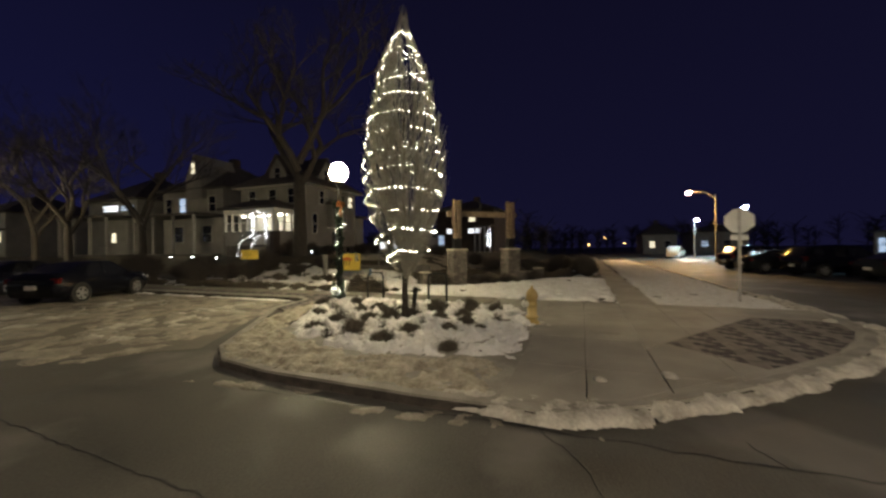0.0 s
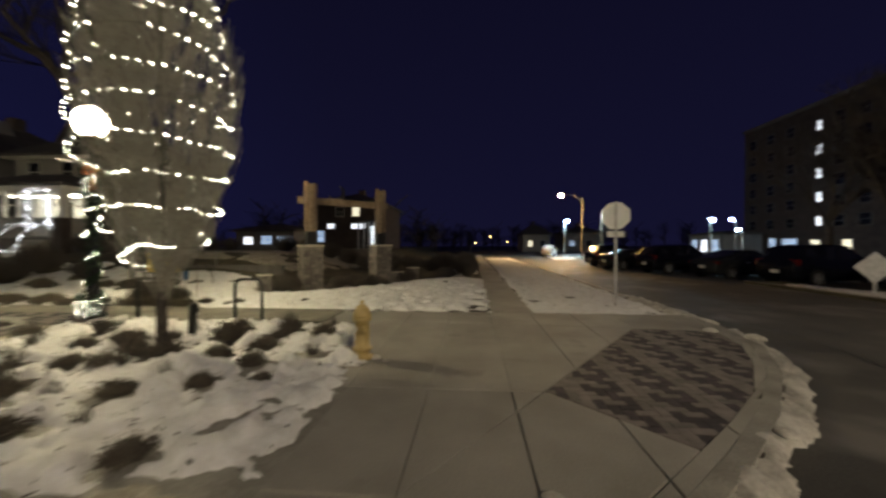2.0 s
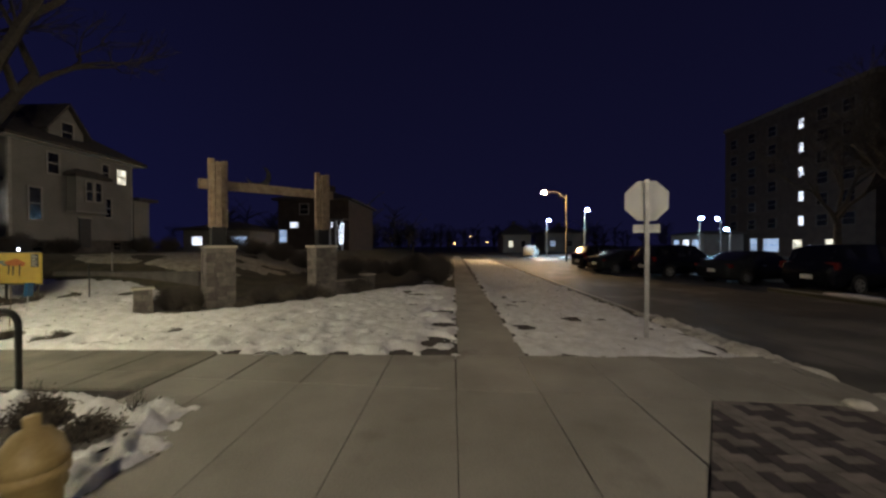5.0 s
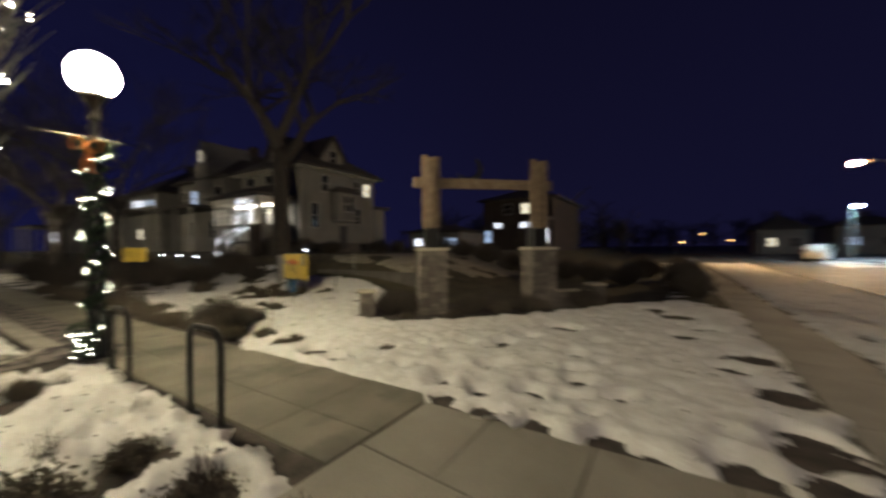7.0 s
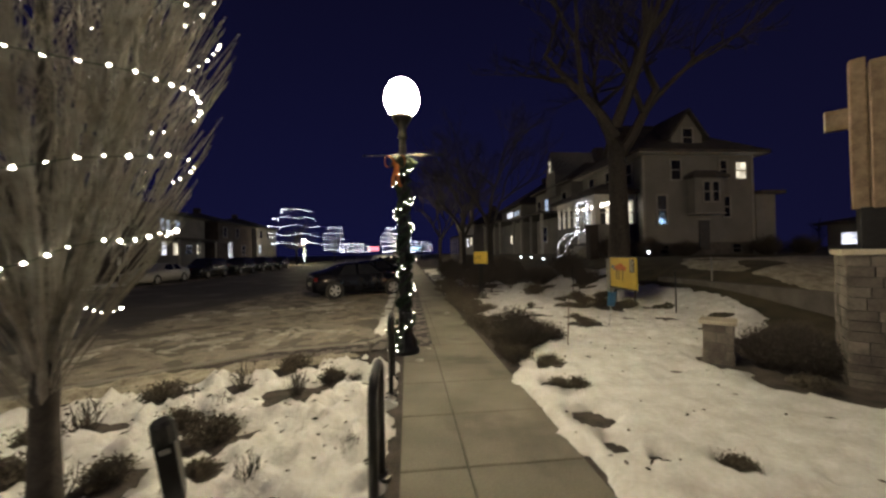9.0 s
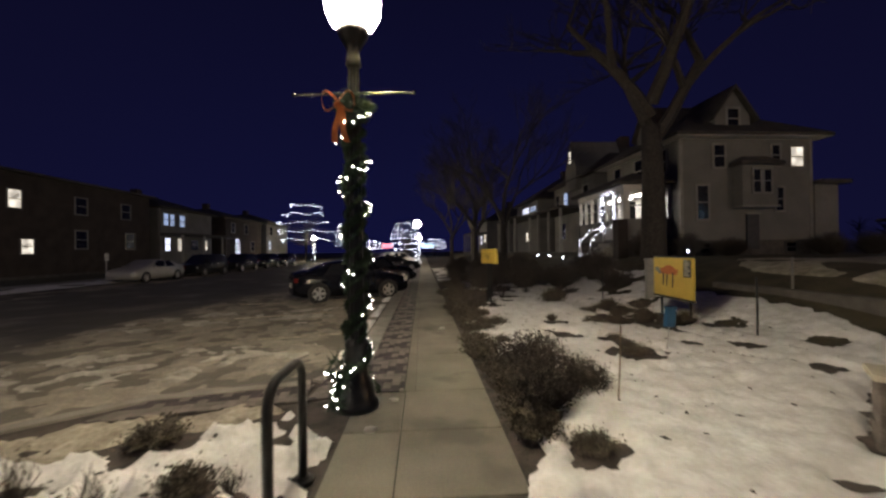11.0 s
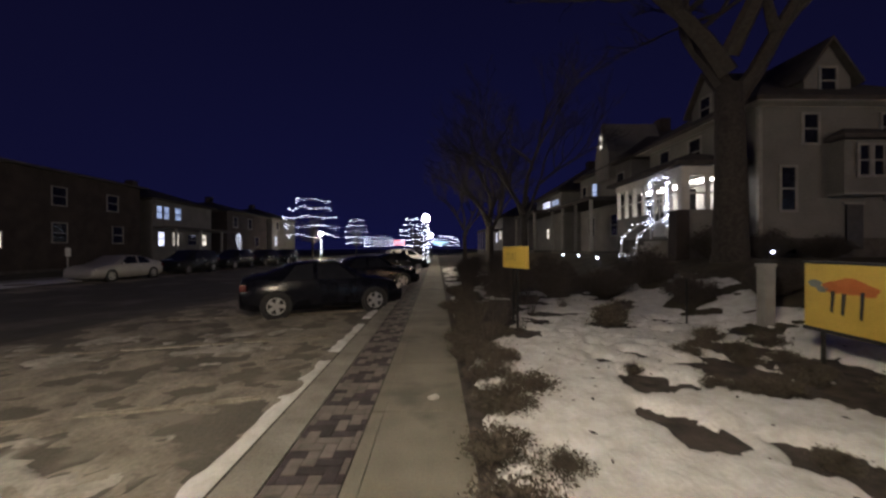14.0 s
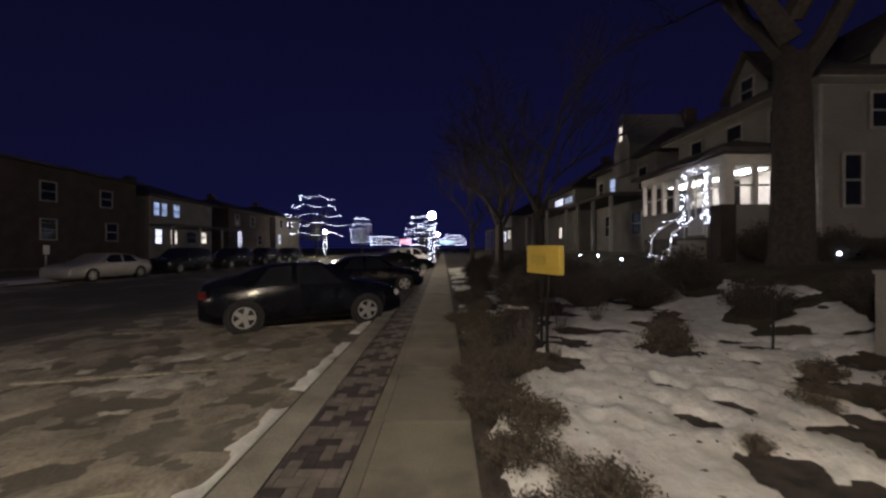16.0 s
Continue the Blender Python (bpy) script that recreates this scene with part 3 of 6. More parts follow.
snow_sheet("yard_snow", [(19.0, 9.4), (26.0, 8.0), (30.0, 12.0), (27.0, 17.0), (21.5, 17.5), (19.2, 15.0)], 0.2, 0.05, 0.25, 23.0, CRUST, "thin icy crust on the yard beside the house", scale=0.5)
snow_sheet("planting_snow", [(10.85, 17.0), (12.2, 17.6), (13.5, 24.0), (13.5, 40.0), (10.9, 40.0)], 0.12, 0.06, -0.12, 27.0, SNOW, "thin remnants of snow among the shrubs", scale=1.1)
snow_sheet("west_snow", [(-8.5, 6.0), (-8.5, 60.0), (-10.5, 60.0), (-10.5, 6.0)], 0.2, 0.06, 0.3, 29.0, SNOW, "patchy snow along the far kerb", scale=0.5)


def flat_road(x, y):
    return ROAD + 0.003


APRON = [(2.98, 6.2), (2.9, 3.0), (3.0, 2.2), (4.4, 2.3), (4.1, 3.2), (3.85, 4.4), (4.3, 6.0), (5.2, 7.2), (7.3, 8.3), (8.6, 8.8), (8.6, 9.02), (6.8, 8.68), (5.5, 8.1), (3.6, 6.9)]
bm = bmesh.new()
prism(bm, [(2.98, 6.2), (2.95, 1.86), (6.9, 1.86), (6.9, 2.3), (5.2, 7.2), (3.6, 6.9)], -0.06, -0.012)
solid("apron", bm, KERB, "rough concrete apron behind the kerb", "pavement", kind="structure")
snow_sheet("apron_slush", APRON, 0.05, 0.05, 0.5, 33.0, CRUST, "icy dead grass behind the kerb", ground=lambda x, y: -0.008, scale=2.6, rough=1.0)
BANK = [(3.2, 2.9), (2.85, 3.2), (2.68, 1.4), (3.2, 0.4), (3.95, -0.57), (4.75, -1.47), (5.6, -2.35), (6.7, -3.25), (7.95, -3.98), (9.4, -4.32), (9.5, -3.98), (8.02, -3.62), (6.85, -2.95), (5.78, -2.05), (4.92, -1.17), (4.12, -0.26), (3.5, 0.65), (3.35, 1.4)]
snow_sheet("kerb_snow", BANK, 0.035, 0.095, 0.6, 37.0, BERM, "lumpy ploughed snow bank along the corner kerb", ground=lambda x, y: -0.07, scale=4.2, rough=0.4, rag=0.10)
snow_sheet("kerb_snow_side", [(9.9, -4.35), (14.0, -4.3), (14.0, -3.8), (10.2, -3.7)], 0.06, 0.13, 0.4, 38.0, BERM, "ploughed snow bank beside the stop sign", ground=lambda x, y: -0.07, scale=2.0, rough=0.6, rag=0.12)
bm = bmesh.new()
prism(bm, [(2.4, 9.2), (3.6, 7.6), (8.86, 10.75), (8.86, 70.0), (3.2, 70.0), (3.2, 24.0), (2.2, 14.0)], ROAD - 0.02, ROAD + 0.003)
solid("parking_bay", bm, BAY, "pale salt-stained paving of the parking bays", "parking", kind="structure")
snow_sheet("parking_slush", [(3.2, 8.2), (5.6, 8.7), (8.75, 10.6), (8.75, 40.0), (7.0, 40.0), (4.2, 24.0), (2.2, 14.0), (2.0, 9.0)], 0.07, 0.026, 0.12, 41.0, SLUSH, "packed dirty ice in the parking bays", ground=flat_road, scale=1.5, rough=0.9)
snow_sheet("gutter_snow", [(8.6, 10.4), (8.89, 10.5), (8.89, 34.0), (8.66, 34.0)], 0.05, 0.08, 0.12, 43.0, SNOW, "melting snow in the gutter", ground=flat_road, scale=0.9, rough=0.4, rag=0.08)
snow_sheet("bay_snow", [(3.4, 9.6), (6.6, 10.2), (8.0, 11.0), (8.1, 12.2), (5.0, 11.8), (3.2, 11.4)], 0.05, 0.045, -0.10, 45.0, BERM, "broken white remnants of snow in the parking bay", ground=flat_road, scale=1.9, rough=0.7)
snow_sheet("bay_snow_far", [(2.6, 13.2), (8.0, 14.4), (8.1, 16.6), (4.0, 16.0), (2.6, 15.0)], 0.07, 0.045, -0.2, 46.0, BERM, "thin white streaks of snow in the parking bay", ground=flat_road, scale=1.5, rough=0.6)
snow_sheet("road_slush", [(-8.6, 14.0), (-6.2, 14.0), (-6.0, 45.0), (-8.6, 45.0)], 0.16, 0.02, 0.02, 47.0, SLUSH, "dirty ice along the far gutter", ground=flat_road, scale=0.6)


def stall_lines():
    for k in range(7):
        y = 12.9 + 2.93 * k
        a, b = Vector((8.4, y, 0)), Vector((3.9, y - 1.15, 0))
        d = (b - a).normalized()
        s = Vector((-d.y, d.x, 0)) * 0.05
        bm = bmesh.new()
        prism(bm, [tuple(v[:2]) for v in (a - s, b - s, b + s, a + s)], ROAD + 0.001, ROAD + 0.026)
        solid("parking_line", bm, CRUST, "worn white line between the parking bays", "road marking", group="parking lines", kind="structure")


stall_lines()

# the far side of the street and the opposite corner
bm = bmesh.new()
prism(bm, [(-8.9, -120), (-8.9, 160), (-120, 160), (-120, -120)], ROAD - 0.1, -0.02)
solid("lawn_west", bm, GRASS, "dark winter lawn across the street", "lawn", kind="structure")
bm = bmesh.new()
prism(bm, [(-10.6, -120), (-10.6, 160), (-12.1, 160), (-12.1, -120)], -0.05, 0.0)
solid("footway_west", bm, CONCRETE, "pale concrete footway across the street", "pavement", kind="structure")
bm = bmesh.new()
prism(bm, [(19.0, -11.2), (4.6, -11.2), (3.2, -12.6), (3.0, -60), (13.0, -60)], ROAD - 0.1, -0.02)
solid("lawn_south", bm, GRASS, "dark grass on the opposite corner", "lawn", kind="structure")
snow_sheet("south_snow", [(9.0, -11.4), (18.0, -11.4), (17.0, -12.6), (10.0, -13.2)], 0.14, 0.07, 0.12, 53.0, SNOW, "patchy snow on the opposite corner", scale=0.7)
snow_sheet("lot_snow", [(45, -9.0), (62, -11), (75, -20), (62, -24), (48, -13)], 0.5, 0.05, 0.2, 57.0, SNOW, "snow on the lamp-lit car park", ground=flat_road, scale=0.25)

snow_sheet("gutter_ice", [(2.48, 6.2), (2.74, 5.6), (2.74, 0.9), (2.58, 0.6), (2.52, 2.0), (2.36, 3.4), (2.4, 5.0)], 0.035, 0.022, -0.12, 51.0, SLUSH, "thin dirty ice and slush in the gutter at the corner", ground=flat_road, scale=1.6, rough=0.4, rag=0.12)


def road_crack(line, width, seed, label):
    """A ragged dark seam lying in the asphalt."""
    rng = random.Random(seed)
    pts = []
    for (xa, ya), (xb, yb) in zip(line, line[1:]):
        n = max(2, int(math.hypot(xb - xa, yb - ya) / 0.12))
        pts += [(xa + (xb - xa) * i / n + rng.gauss(0, 0.014), ya + (yb - ya) * i / n + rng.gauss(0, 0.014)) for i in range(n)]
    pts.append(line[-1])
    bm = bmesh.new()
    last = None
    for i, (x, y) in enumerate(pts):
        xa, ya = pts[max(0, i - 1)]
        xb, yb = pts[min(len(pts) - 1, i + 1)]
        d = math.hypot(xb - xa, yb - ya) or 1.0
        w = width * rng.uniform(0.35, 1.0) * (0.2 if i in (0, len(pts) - 1) else 1.0)
        nx, ny = -(yb - ya) / d * w / 2, (xb - xa) / d * w / 2
        now = [bm.verts.new((x + nx, y + ny, ROAD + 0.003)), bm.verts.new((x, y, ROAD + 0.006)), bm.verts.new((x - nx, y - ny, ROAD + 0.003))]
        if last:
            bm.faces.new((last[0], last[1], now[1], now[0]))
            bm.faces.new((last[1], last[2], now[2], now[1]))
        last = now
    solid("road_crack", bm, TAR, label, "road", kind="structure")


SEAM = "dark ragged seam in the worn asphalt"
road_crack([(2.5, 5.4), (2.56, 3.4), (2.68, 2.4), (2.69, 1.5), (2.7, 0.6), (2.7, -0.4), (2.72, -1.3), (2.7, -4.0), (2.75, -7.0)], 0.04, 1, SEAM)
road_crack([(3.02, -0.14), (2.86, -0.2), (2.69, -0.3)], 0.03, 2, SEAM)
road_crack([(2.69, 1.58), (2.48, 1.43), (2.37, 1.3), (2.1, 1.16), (1.6, 1.0), (1.2, 0.5)], 0.025, 3, SEAM)
road_crack([(0.9, -6.0), (1.0, -2.0), (0.85, 2.5), (1.0, 7.0), (0.9, 14.0), (1.0, 26.0)], 0.03, 4, SEAM)
road_crack([(2.7, -1.2), (3.6, -2.1), (4.6, -3.3), (6.2, -4.6), (9.0, -5.3), (14.0, -5.4), (24.0, -5.4)], 0.035, 5, SEAM)

# ---- corner: lamp post, tree, hydrant, racks ----
def spiral(z0, z1, turns, radius, n, phase=0.0, wobble=0.0, seed=0.0):
    out = []
    for i in range(n):
        u = i / (n - 1)
        a = math.tau * turns * u + phase
        z = z0 + (z1 - z0) * u
        r = radius(z) + wobble * noise.noise((u * 60, seed, 3.3))
        out.append(Vector((r * math.cos(a), r * math.sin(a), z + wobble * noise.noise((u * 45, seed + 9, 1.1)))))
    return out


def needles(bm, pts, length, count, rng, flat=0.006):
    """Short pointed sprays that stand off a line on all sides."""
    for p in pts:
        for _ in range(count):
            d = Vector((rng.gauss(0, 1), rng.gauss(0, 1), rng.gauss(0, 0.8))).normalized()
            s = d.cross(Vector((rng.gauss(0, 1), rng.gauss(0, 1), rng.gauss(0, 1)))).normalized() * flat
            q = p + d * length * rng.uniform(0.5, 1.2)
            a, b, c = bm.verts.new(p + s), bm.verts.new(p - s), bm.verts.new(q)
            bm.faces.new((a, b, c))


def bulbs(bm, pts, r):
    for p in pts:
        v = [bm.verts.new(Vector(p) + Vector(o) * r) for o in ((1, 0, 0), (0, 1, 0), (-1, 0, 0), (0, -1, 0), (0, 0, 1.2), (0, 0, -1.2))]
        for i in range(4):
            bm.faces.new((v[i], v[(i + 1) % 4], v[4]))
            bm.faces.new((v[(i + 1) % 4], v[i], v[5]))


def lamp_post():
    ob = thing("street_lamp", "black cast-iron lamp post with a glowing globe on the footway", "street lamp", pose(9.34, 8.87, 0), group="globe lamps on the main street")
    bm = bmesh.new()
    lathe(bm, [(0.225, 0.0), (0.225, 0.05), (0.205, 0.09), (0.19, 0.10), (0.185, 0.2), (0.15, 0.27), (0.12, 0.33), (0.115, 0.62), (0.13, 0.66), (0.095, 0.72)], 24)
    part("base", bm, BLACKMETAL, ob, smooth=True)
    bm = bmesh.new()
    n = 24
    rings = []
    for z, r in ((0.72, 0.095), (1.6, 0.088), (2.6, 0.075), (3.55, 0.058)):
        rings.append([bm.verts.new(((r - 0.008 * (k % 2)) * math.cos(math.tau * k / n), (r - 0.008 * (k % 2)) * math.sin(math.tau * k / n), z)) for k in range(n)])
    for a, b in zip(rings, rings[1:]):
        for k in range(n):
            bm.faces.new((a[k], a[(k + 1) % n], b[(k + 1) % n], b[k]))
    part("pole", bm, BLACKMETAL, ob)
    bm = bmesh.new()
    lathe(bm, [(0.055, 3.53), (0.085, 3.57), (0.07, 3.62), (0.06, 3.7), (0.10, 3.78), (0.15, 3.86), (0.17, 3.93), (0.13, 3.94)], 24)
    part("collar", bm, BLACKMETAL, ob, smooth=True)
    bm = bmesh.new()
    lathe(bm, [(0.13, 3.94), (0.22, 4.0), (0.275, 4.1), (0.29, 4.22), (0.27, 4.34), (0.21, 4.45), (0.12, 4.52), (0.03, 4.54)], 24)
    part("globe", bm, GLOBE, ob, "glowing warm white globe", smooth=True)
    bm = bmesh.new()
    tube(bm, [(-0.62, 0.05, 3.27), (0, 0, 3.27), (0.62, -0.05, 3.27)], [0.009, 0.013, 0.009])
    blob(bm, (-0.63, 0.05, 3.27), 0.025)
    blob(bm, (0.63, -0.05, 3.27), 0.025)
    part("banner_arm", bm, BLACKMETAL, ob)
    return ob


LAMP = lamp_post()


def garland():
    rng = random.Random(5)
    ob = thing("garland", "green fir garland wound round the lamp post", "garland", pose(9.34, 8.87, 0))
    wide = lambda z: 0.11 + 0.13 * smooth_step(0.75, 0.1, z) if z < 0.75 else 0.105
    pts = spiral(0.12, 3.18, 6.2, wide, 330, 0.6, 0.03, 1.0)
    bm = bmesh.new()
    tube(bm, pts[::3], 0.022, 5)
    part("stem", bm, EVERGREEN, ob)
    bm = bmesh.new()
    needles(bm, pts, 0.072, 46, rng, 0.007)
    for phase in (2.6, 4.7):
        needles(bm, spiral(0.2, 3.15, 6.2, lambda z: 0.095, 260, phase, 0.02, phase), 0.05, 26, rng, 0.006)
    crown = [Vector((0.14 * math.cos(a), 0.14 * math.sin(a), 3.12 + 0.06 * math.sin(3 * a))) for a in (math.tau * k / 26 for k in range(26))]
    needles(bm, crown, 0.14, 30, rng, 0.007)
    skirt = [Vector((rng.uniform(0.14, 0.28) * math.cos(a), rng.uniform(0.14, 0.28) * math.sin(a), rng.uniform(0.03, 0.5))) for a in (rng.uniform(1.2, 4.6) for _ in range(60))]
    needles(bm, skirt, 0.12, 22, rng, 0.007)
    part("fir_needles", bm, EVERGREEN, ob)
    # a second, looser run of lights over the garland
    lights = thing("light_string", "warm white fairy lights wound through the garland", "fairy lights", pose(9.34, 8.87, 0))
    run = [p + Vector((p.x, p.y, 0)).normalized() * rng.uniform(0.02, 0.08) + Vector((rng.uniform(-.02, .02), rng.uniform(-.02, .02), rng.uniform(-.05, .05))) for p in pts]
    bm = bmesh.new()
    tube(bm, run[::4], 0.003, 3)
    part("wire", bm, EVERGREEN, lights)
    bm = bmesh.new()
    bulbs(bm, [p for i, p in enumerate(run) if i % 2 == 0 and noise.noise((i * 0.16, 0.4, 2.2)) > -0.22 and rng.random() < 0.8] + [p + Vector((p.x, p.y, 0)).normalized() * 0.05 for p in skirt[::2]], 0.0075)
    tagged(part("bulb_run", bm, FAIRY, lights), kind="stuff")
    # bow
    bow = thing("bow", "faded orange-red ribbon bow at the top of the garland", "bow", pose(9.34, 8.87, 0))
    c = Vector((-0.14, -0.12, 3.1))
    for k, s in enumerate((-1, 1)):
        bm = bmesh.new()
        loop = [c + Vector((s * 0.16 * math.sin(u * math.pi), -0.03 * math.sin(u * math.pi * 2), 0.09 * math.sin(u * math.tau) + 0.03)) for u in (i / 12 for i in range(13))]
        for a, b in zip(loop, loop[1:]):
            o = Vector((0.02, -0.06, 0.0))
            bm.faces.new([bm.verts.new(v) for v in (a, b, b + o, a + o)])
        part("loop", bm, ORANGE, bow)
        bm = bmesh.new()
        tail = [c + Vector((s * 0.06 * u + 0.01 * math.sin(7 * u), -0.04, -0.38 * u)) for u in (i / 8 for i in range(9))]
        for a, b in zip(tail, tail[1:]):
            o = Vector((0.055, 0.02, 0.0))
            bm.faces.new([bm.verts.new(v) for v in (a, b, b + o, a + o)])
        part("tail", bm, ORANGE, bow)
    bm = bmesh.new()
    blob(bm, c, 0.04, 2)
    part("knot", bm, ORANGE, bow)


garland()

# globe lamps farther along the street
for x, y, cat in ((9.55, 40.0, 1), (9.4, 82.0, 1), (-9.6, 72.0, 1)):
    copy_thing(LAMP, pose(x, y, 0, 0, 0, 40))


def upright_tree():
    """A narrow bare tree with steep limbs and many thin shoots."""
    rng = random.Random(11)
    base = (7.15, 5.28, 0)
    ob = thing("tree", "narrow leafless upright tree in the snowy bed", "tree", pose(*base))
    radius = lambda z: float(np.interp(z, [0.9, 1.3, 2.0, 3.3, 4.4, 5.6, 6.4, 7.2], [0.1, 0.40, 0.76, 0.98, 0.94, 0.68, 0.42, 0.05]))
    bm = bmesh.new()
    tube(bm, [(0.02, 0, -0.08), (0, 0, 0.15), (-0.01, 0.01, 0.6), (0.01, 0, 1.1), (0, 0.02, 2.0), (0.02, 0, 3.4), (0, 0, 6.0)], [0.115, 0.085, 0.07, 0.068, 0.05, 0.032, 0.012], 10)
    part("trunk", bm, BARK, ob, smooth=True)
    bm = bmesh.new()
    fine = bmesh.new()
    for k in range(46):
        z0 = rng.uniform(0.7, 1.4) if k < 26 else rng.uniform(1.2, 4.2)
        a = rng.uniform(0, math.tau)
        reach = rng.uniform(0.45, 0.98)
        ztop = min(7.0, z0 + rng.uniform(1.8, 4.0))
        pts = []
        for i in range(7):
            u = i / 6
            z = z0 + (ztop - z0) * u
            r = reach * radius(z) * (1 - (1 - u) ** 2.2) + 0.03
            w = a + 0.18 * math.sin(3 * u + k)
            pts.append(Vector((r * math.cos(w), r * math.sin(w), z)))
        thick = rng.uniform(0.016, 0.03) if k < 26 else 0.014
        tube(bm, pts, [thick * (1 - 0.75 * i / 6) for i in range(7)], 5, False)
        for j in range(66):
            u = rng.uniform(0.12, 1.0)
            i = min(5, int(u * 6))
            p = pts[i].lerp(pts[i + 1], u * 6 - i)
            w = math.atan2(p.y, p.x) + rng.gauss(0, 0.7)
            l = rng.uniform(0.3, 0.85)
            q = p + Vector((0.42 * math.cos(w), 0.42 * math.sin(w), rng.uniform(0.75, 1.0))).normalized() * l
            lim = radius(min(q.z, 7.15)) * rng.uniform(0.95, 1.24)
            h = math.hypot(q.x, q.y)
            if h > lim:
                q.x, q.y = q.x * lim / h, q.y * lim / h
            mid = (p + q) / 2 + Vector((rng.gauss(0, 0.02), rng.gauss(0, 0.02), -0.02))
            tube(fine, [p, mid, q], [0.0052, 0.0042, 0.0026], 3, False)
    # outer shoots that fill the spindle-shaped crown
    for _ in range(900):
        z, w = rng.uniform(1.45, 6.3), rng.uniform(0, math.tau)
        l = rng.uniform(0.45, 0.8)
        ra, rb = radius(z - l) * 0.72, radius(z) * rng.uniform(0.86, 1.14)
        wb = w + rng.gauss(0, 0.08)
        p, q = Vector((ra * math.cos(w), ra * math.sin(w), z - l)), Vector((rb * math.cos(wb), rb * math.sin(wb), z + rng.uniform(0, 0.15)))
        tube(fine, [p, (p + q) / 2 + Vector((rng.gauss(0, 0.02), rng.gauss(0, 0.02), -0.03)), q], [0.0052, 0.0042, 0.0026], 3, False)
    part("limb_mass", bm, BRANCH, ob)
    tagged(part("shoot_mass", fine, BRANCH, ob), kind="stuff")
    lights = thing("light_string", "warm white fairy lights wound in a spiral round the bare tree", "fairy lights", pose(*base))
    turns = 13
    pts = []
    for i in range(600):
        u = i / 599
        z = 1.25 + 5.75 * u ** 0.93
        a = math.tau * turns * u + 0.7
        r = radius(z) * (0.99 + 0.12 * noise.noise((u * 90, 2.0, 0.5)))
        pts.append(Vector((r * math.cos(a), r * math.sin(a), z + 0.07 * math.sin(a * 2 + 1.0) + 0.09 * noise.noise((u * 60, 1.0, 1.0)) + 0.05 * noise.noise((u * 170, 3.0, 1.0)))))
    bm = bmesh.new()
    tube(bm, pts[::2], 0.0035, 3, False)
    part("wire", bm, EVERGREEN, lights)
    bm = bmesh.new()
    for p in pts:
        if rng.random() < 0.8:
            bulbs(bm, [p], rng.choice((0.006, 0.008, 0.010, 0.012)))
    tagged(part("bulb_run", bm, FAIRY, lights), kind="stuff")


upright_tree()


def fire_hydrant():
    ob = thing("fire_hydrant", "weathered yellow fire hydrant beside the snowy bed", "fire hydrant", pose(7.0, 2.2, -0.005, 0, 0, 25))
    bm = bmesh.new()
    lathe(bm, [(0.15, 0.0), (0.15, 0.04), (0.105, 0.05), (0.10, 0.12), (0.13, 0.13), (0.13, 0.165), (0.10, 0.175), (0.097, 0.52), (0.125, 0.53), (0.125, 0.57), (0.105, 0.58)], 20)
    part("barrel", bm, HYDRANT, ob, smooth=True)
    bm = bmesh.new()
    lathe(bm, [(0.125, 0.575), (0.12, 0.62), (0.10, 0.68), (0.065, 0.73), (0.03, 0.745), (0.03, 0.80), (0.018, 0.805)], 20)
    part("bonnet", bm, HYDRANT, ob, smooth=True)
    for a, r, l in ((0, 0.055, 0.17), (180, 0.055, 0.17), (90, 0.075, 0.19)):
        bm = bmesh.new()
        lathe(bm, [(r * 0.8, 0.07), (r * 0.8, l - 0.05), (r, l - 0.05), (r, l), (r * 0.35, l + 0.005), (r * 0.35, l + 0.03)], 14, axis=Matrix.Translation((0, 0, 0.42)) @ Matrix.Rotation(radians(a), 4, "Z") @ Matrix.Rotation(radians(90), 4, "Y"))
        part("outlet_cap", bm, WHITEPAINT if a == 90 else HYDRANT, ob, smooth=True)
    for k in range(8):
        a = math.tau * k / 8
        bm = bmesh.new()
        lathe(bm, [(0.012, 0.035), (0.012, 0.06)], 6, at=(0.128 * math.cos(a), 0.128 * math.sin(a), 0))
        part("bolt", bm, HYDRANT, ob)


fire_hydrant()


def bike_rack(y):
    ob = thing("bike_rack", "black steel hoop bicycle rack at the edge of the footway", "bike rack", pose(9.17, y, 0, 0, 0, 0), group="hoop racks beside the footway")
    bm = bmesh.new()
    pts = [(0, -0.29, 0.0), (0, -0.29, 0.72)] + [(0, -0.29 + 0.15 * (1 - math.cos(q)), 0.72 + 0.15 * math.sin(q)) for q in (math.pi / 2 * k / 6 for k in range(1, 7))]
    pts += [(0, -p[1], p[2]) for p in reversed(pts)]
    tube(bm, pts, 0.03, 12)
    part("hoop", bm, BLACKMETAL, ob, smooth=True)
    for s in (-1, 1):
        bm = bmesh.new()
        lathe(bm, [(0.075, -0.02), (0.075, 0.012), (0.05, 0.016), (0.034, 0.03)], 16, at=(0, s * 0.29, 0))
        part("base_plate", bm, BLACKMETAL, ob)


bike_rack(5.24)
bike_rack(7.38)


def bollard():
    ob = thing("bollard_light", "short black path light leaning in the snow", "bollard", pose(7.85, 5.4, -0.04, 6, -7, 20))
    part("shaft", boxed(-0.055, -0.055, 0, 0.055, 0.055, 0.5, bevel=0.008), BLACKMETAL, ob)
    bm = bmesh.new()
    lathe(bm, [(0.07, 0.5), (0.075, 0.53), (0.07, 0.62), (0.05, 0.645)], 12)
    part("head", bm, BLACKMETAL, ob)
    part("lens", boxed(-0.03, -0.06, 0.44, 0.03, -0.053, 0.47), GALV, ob)


bollard()

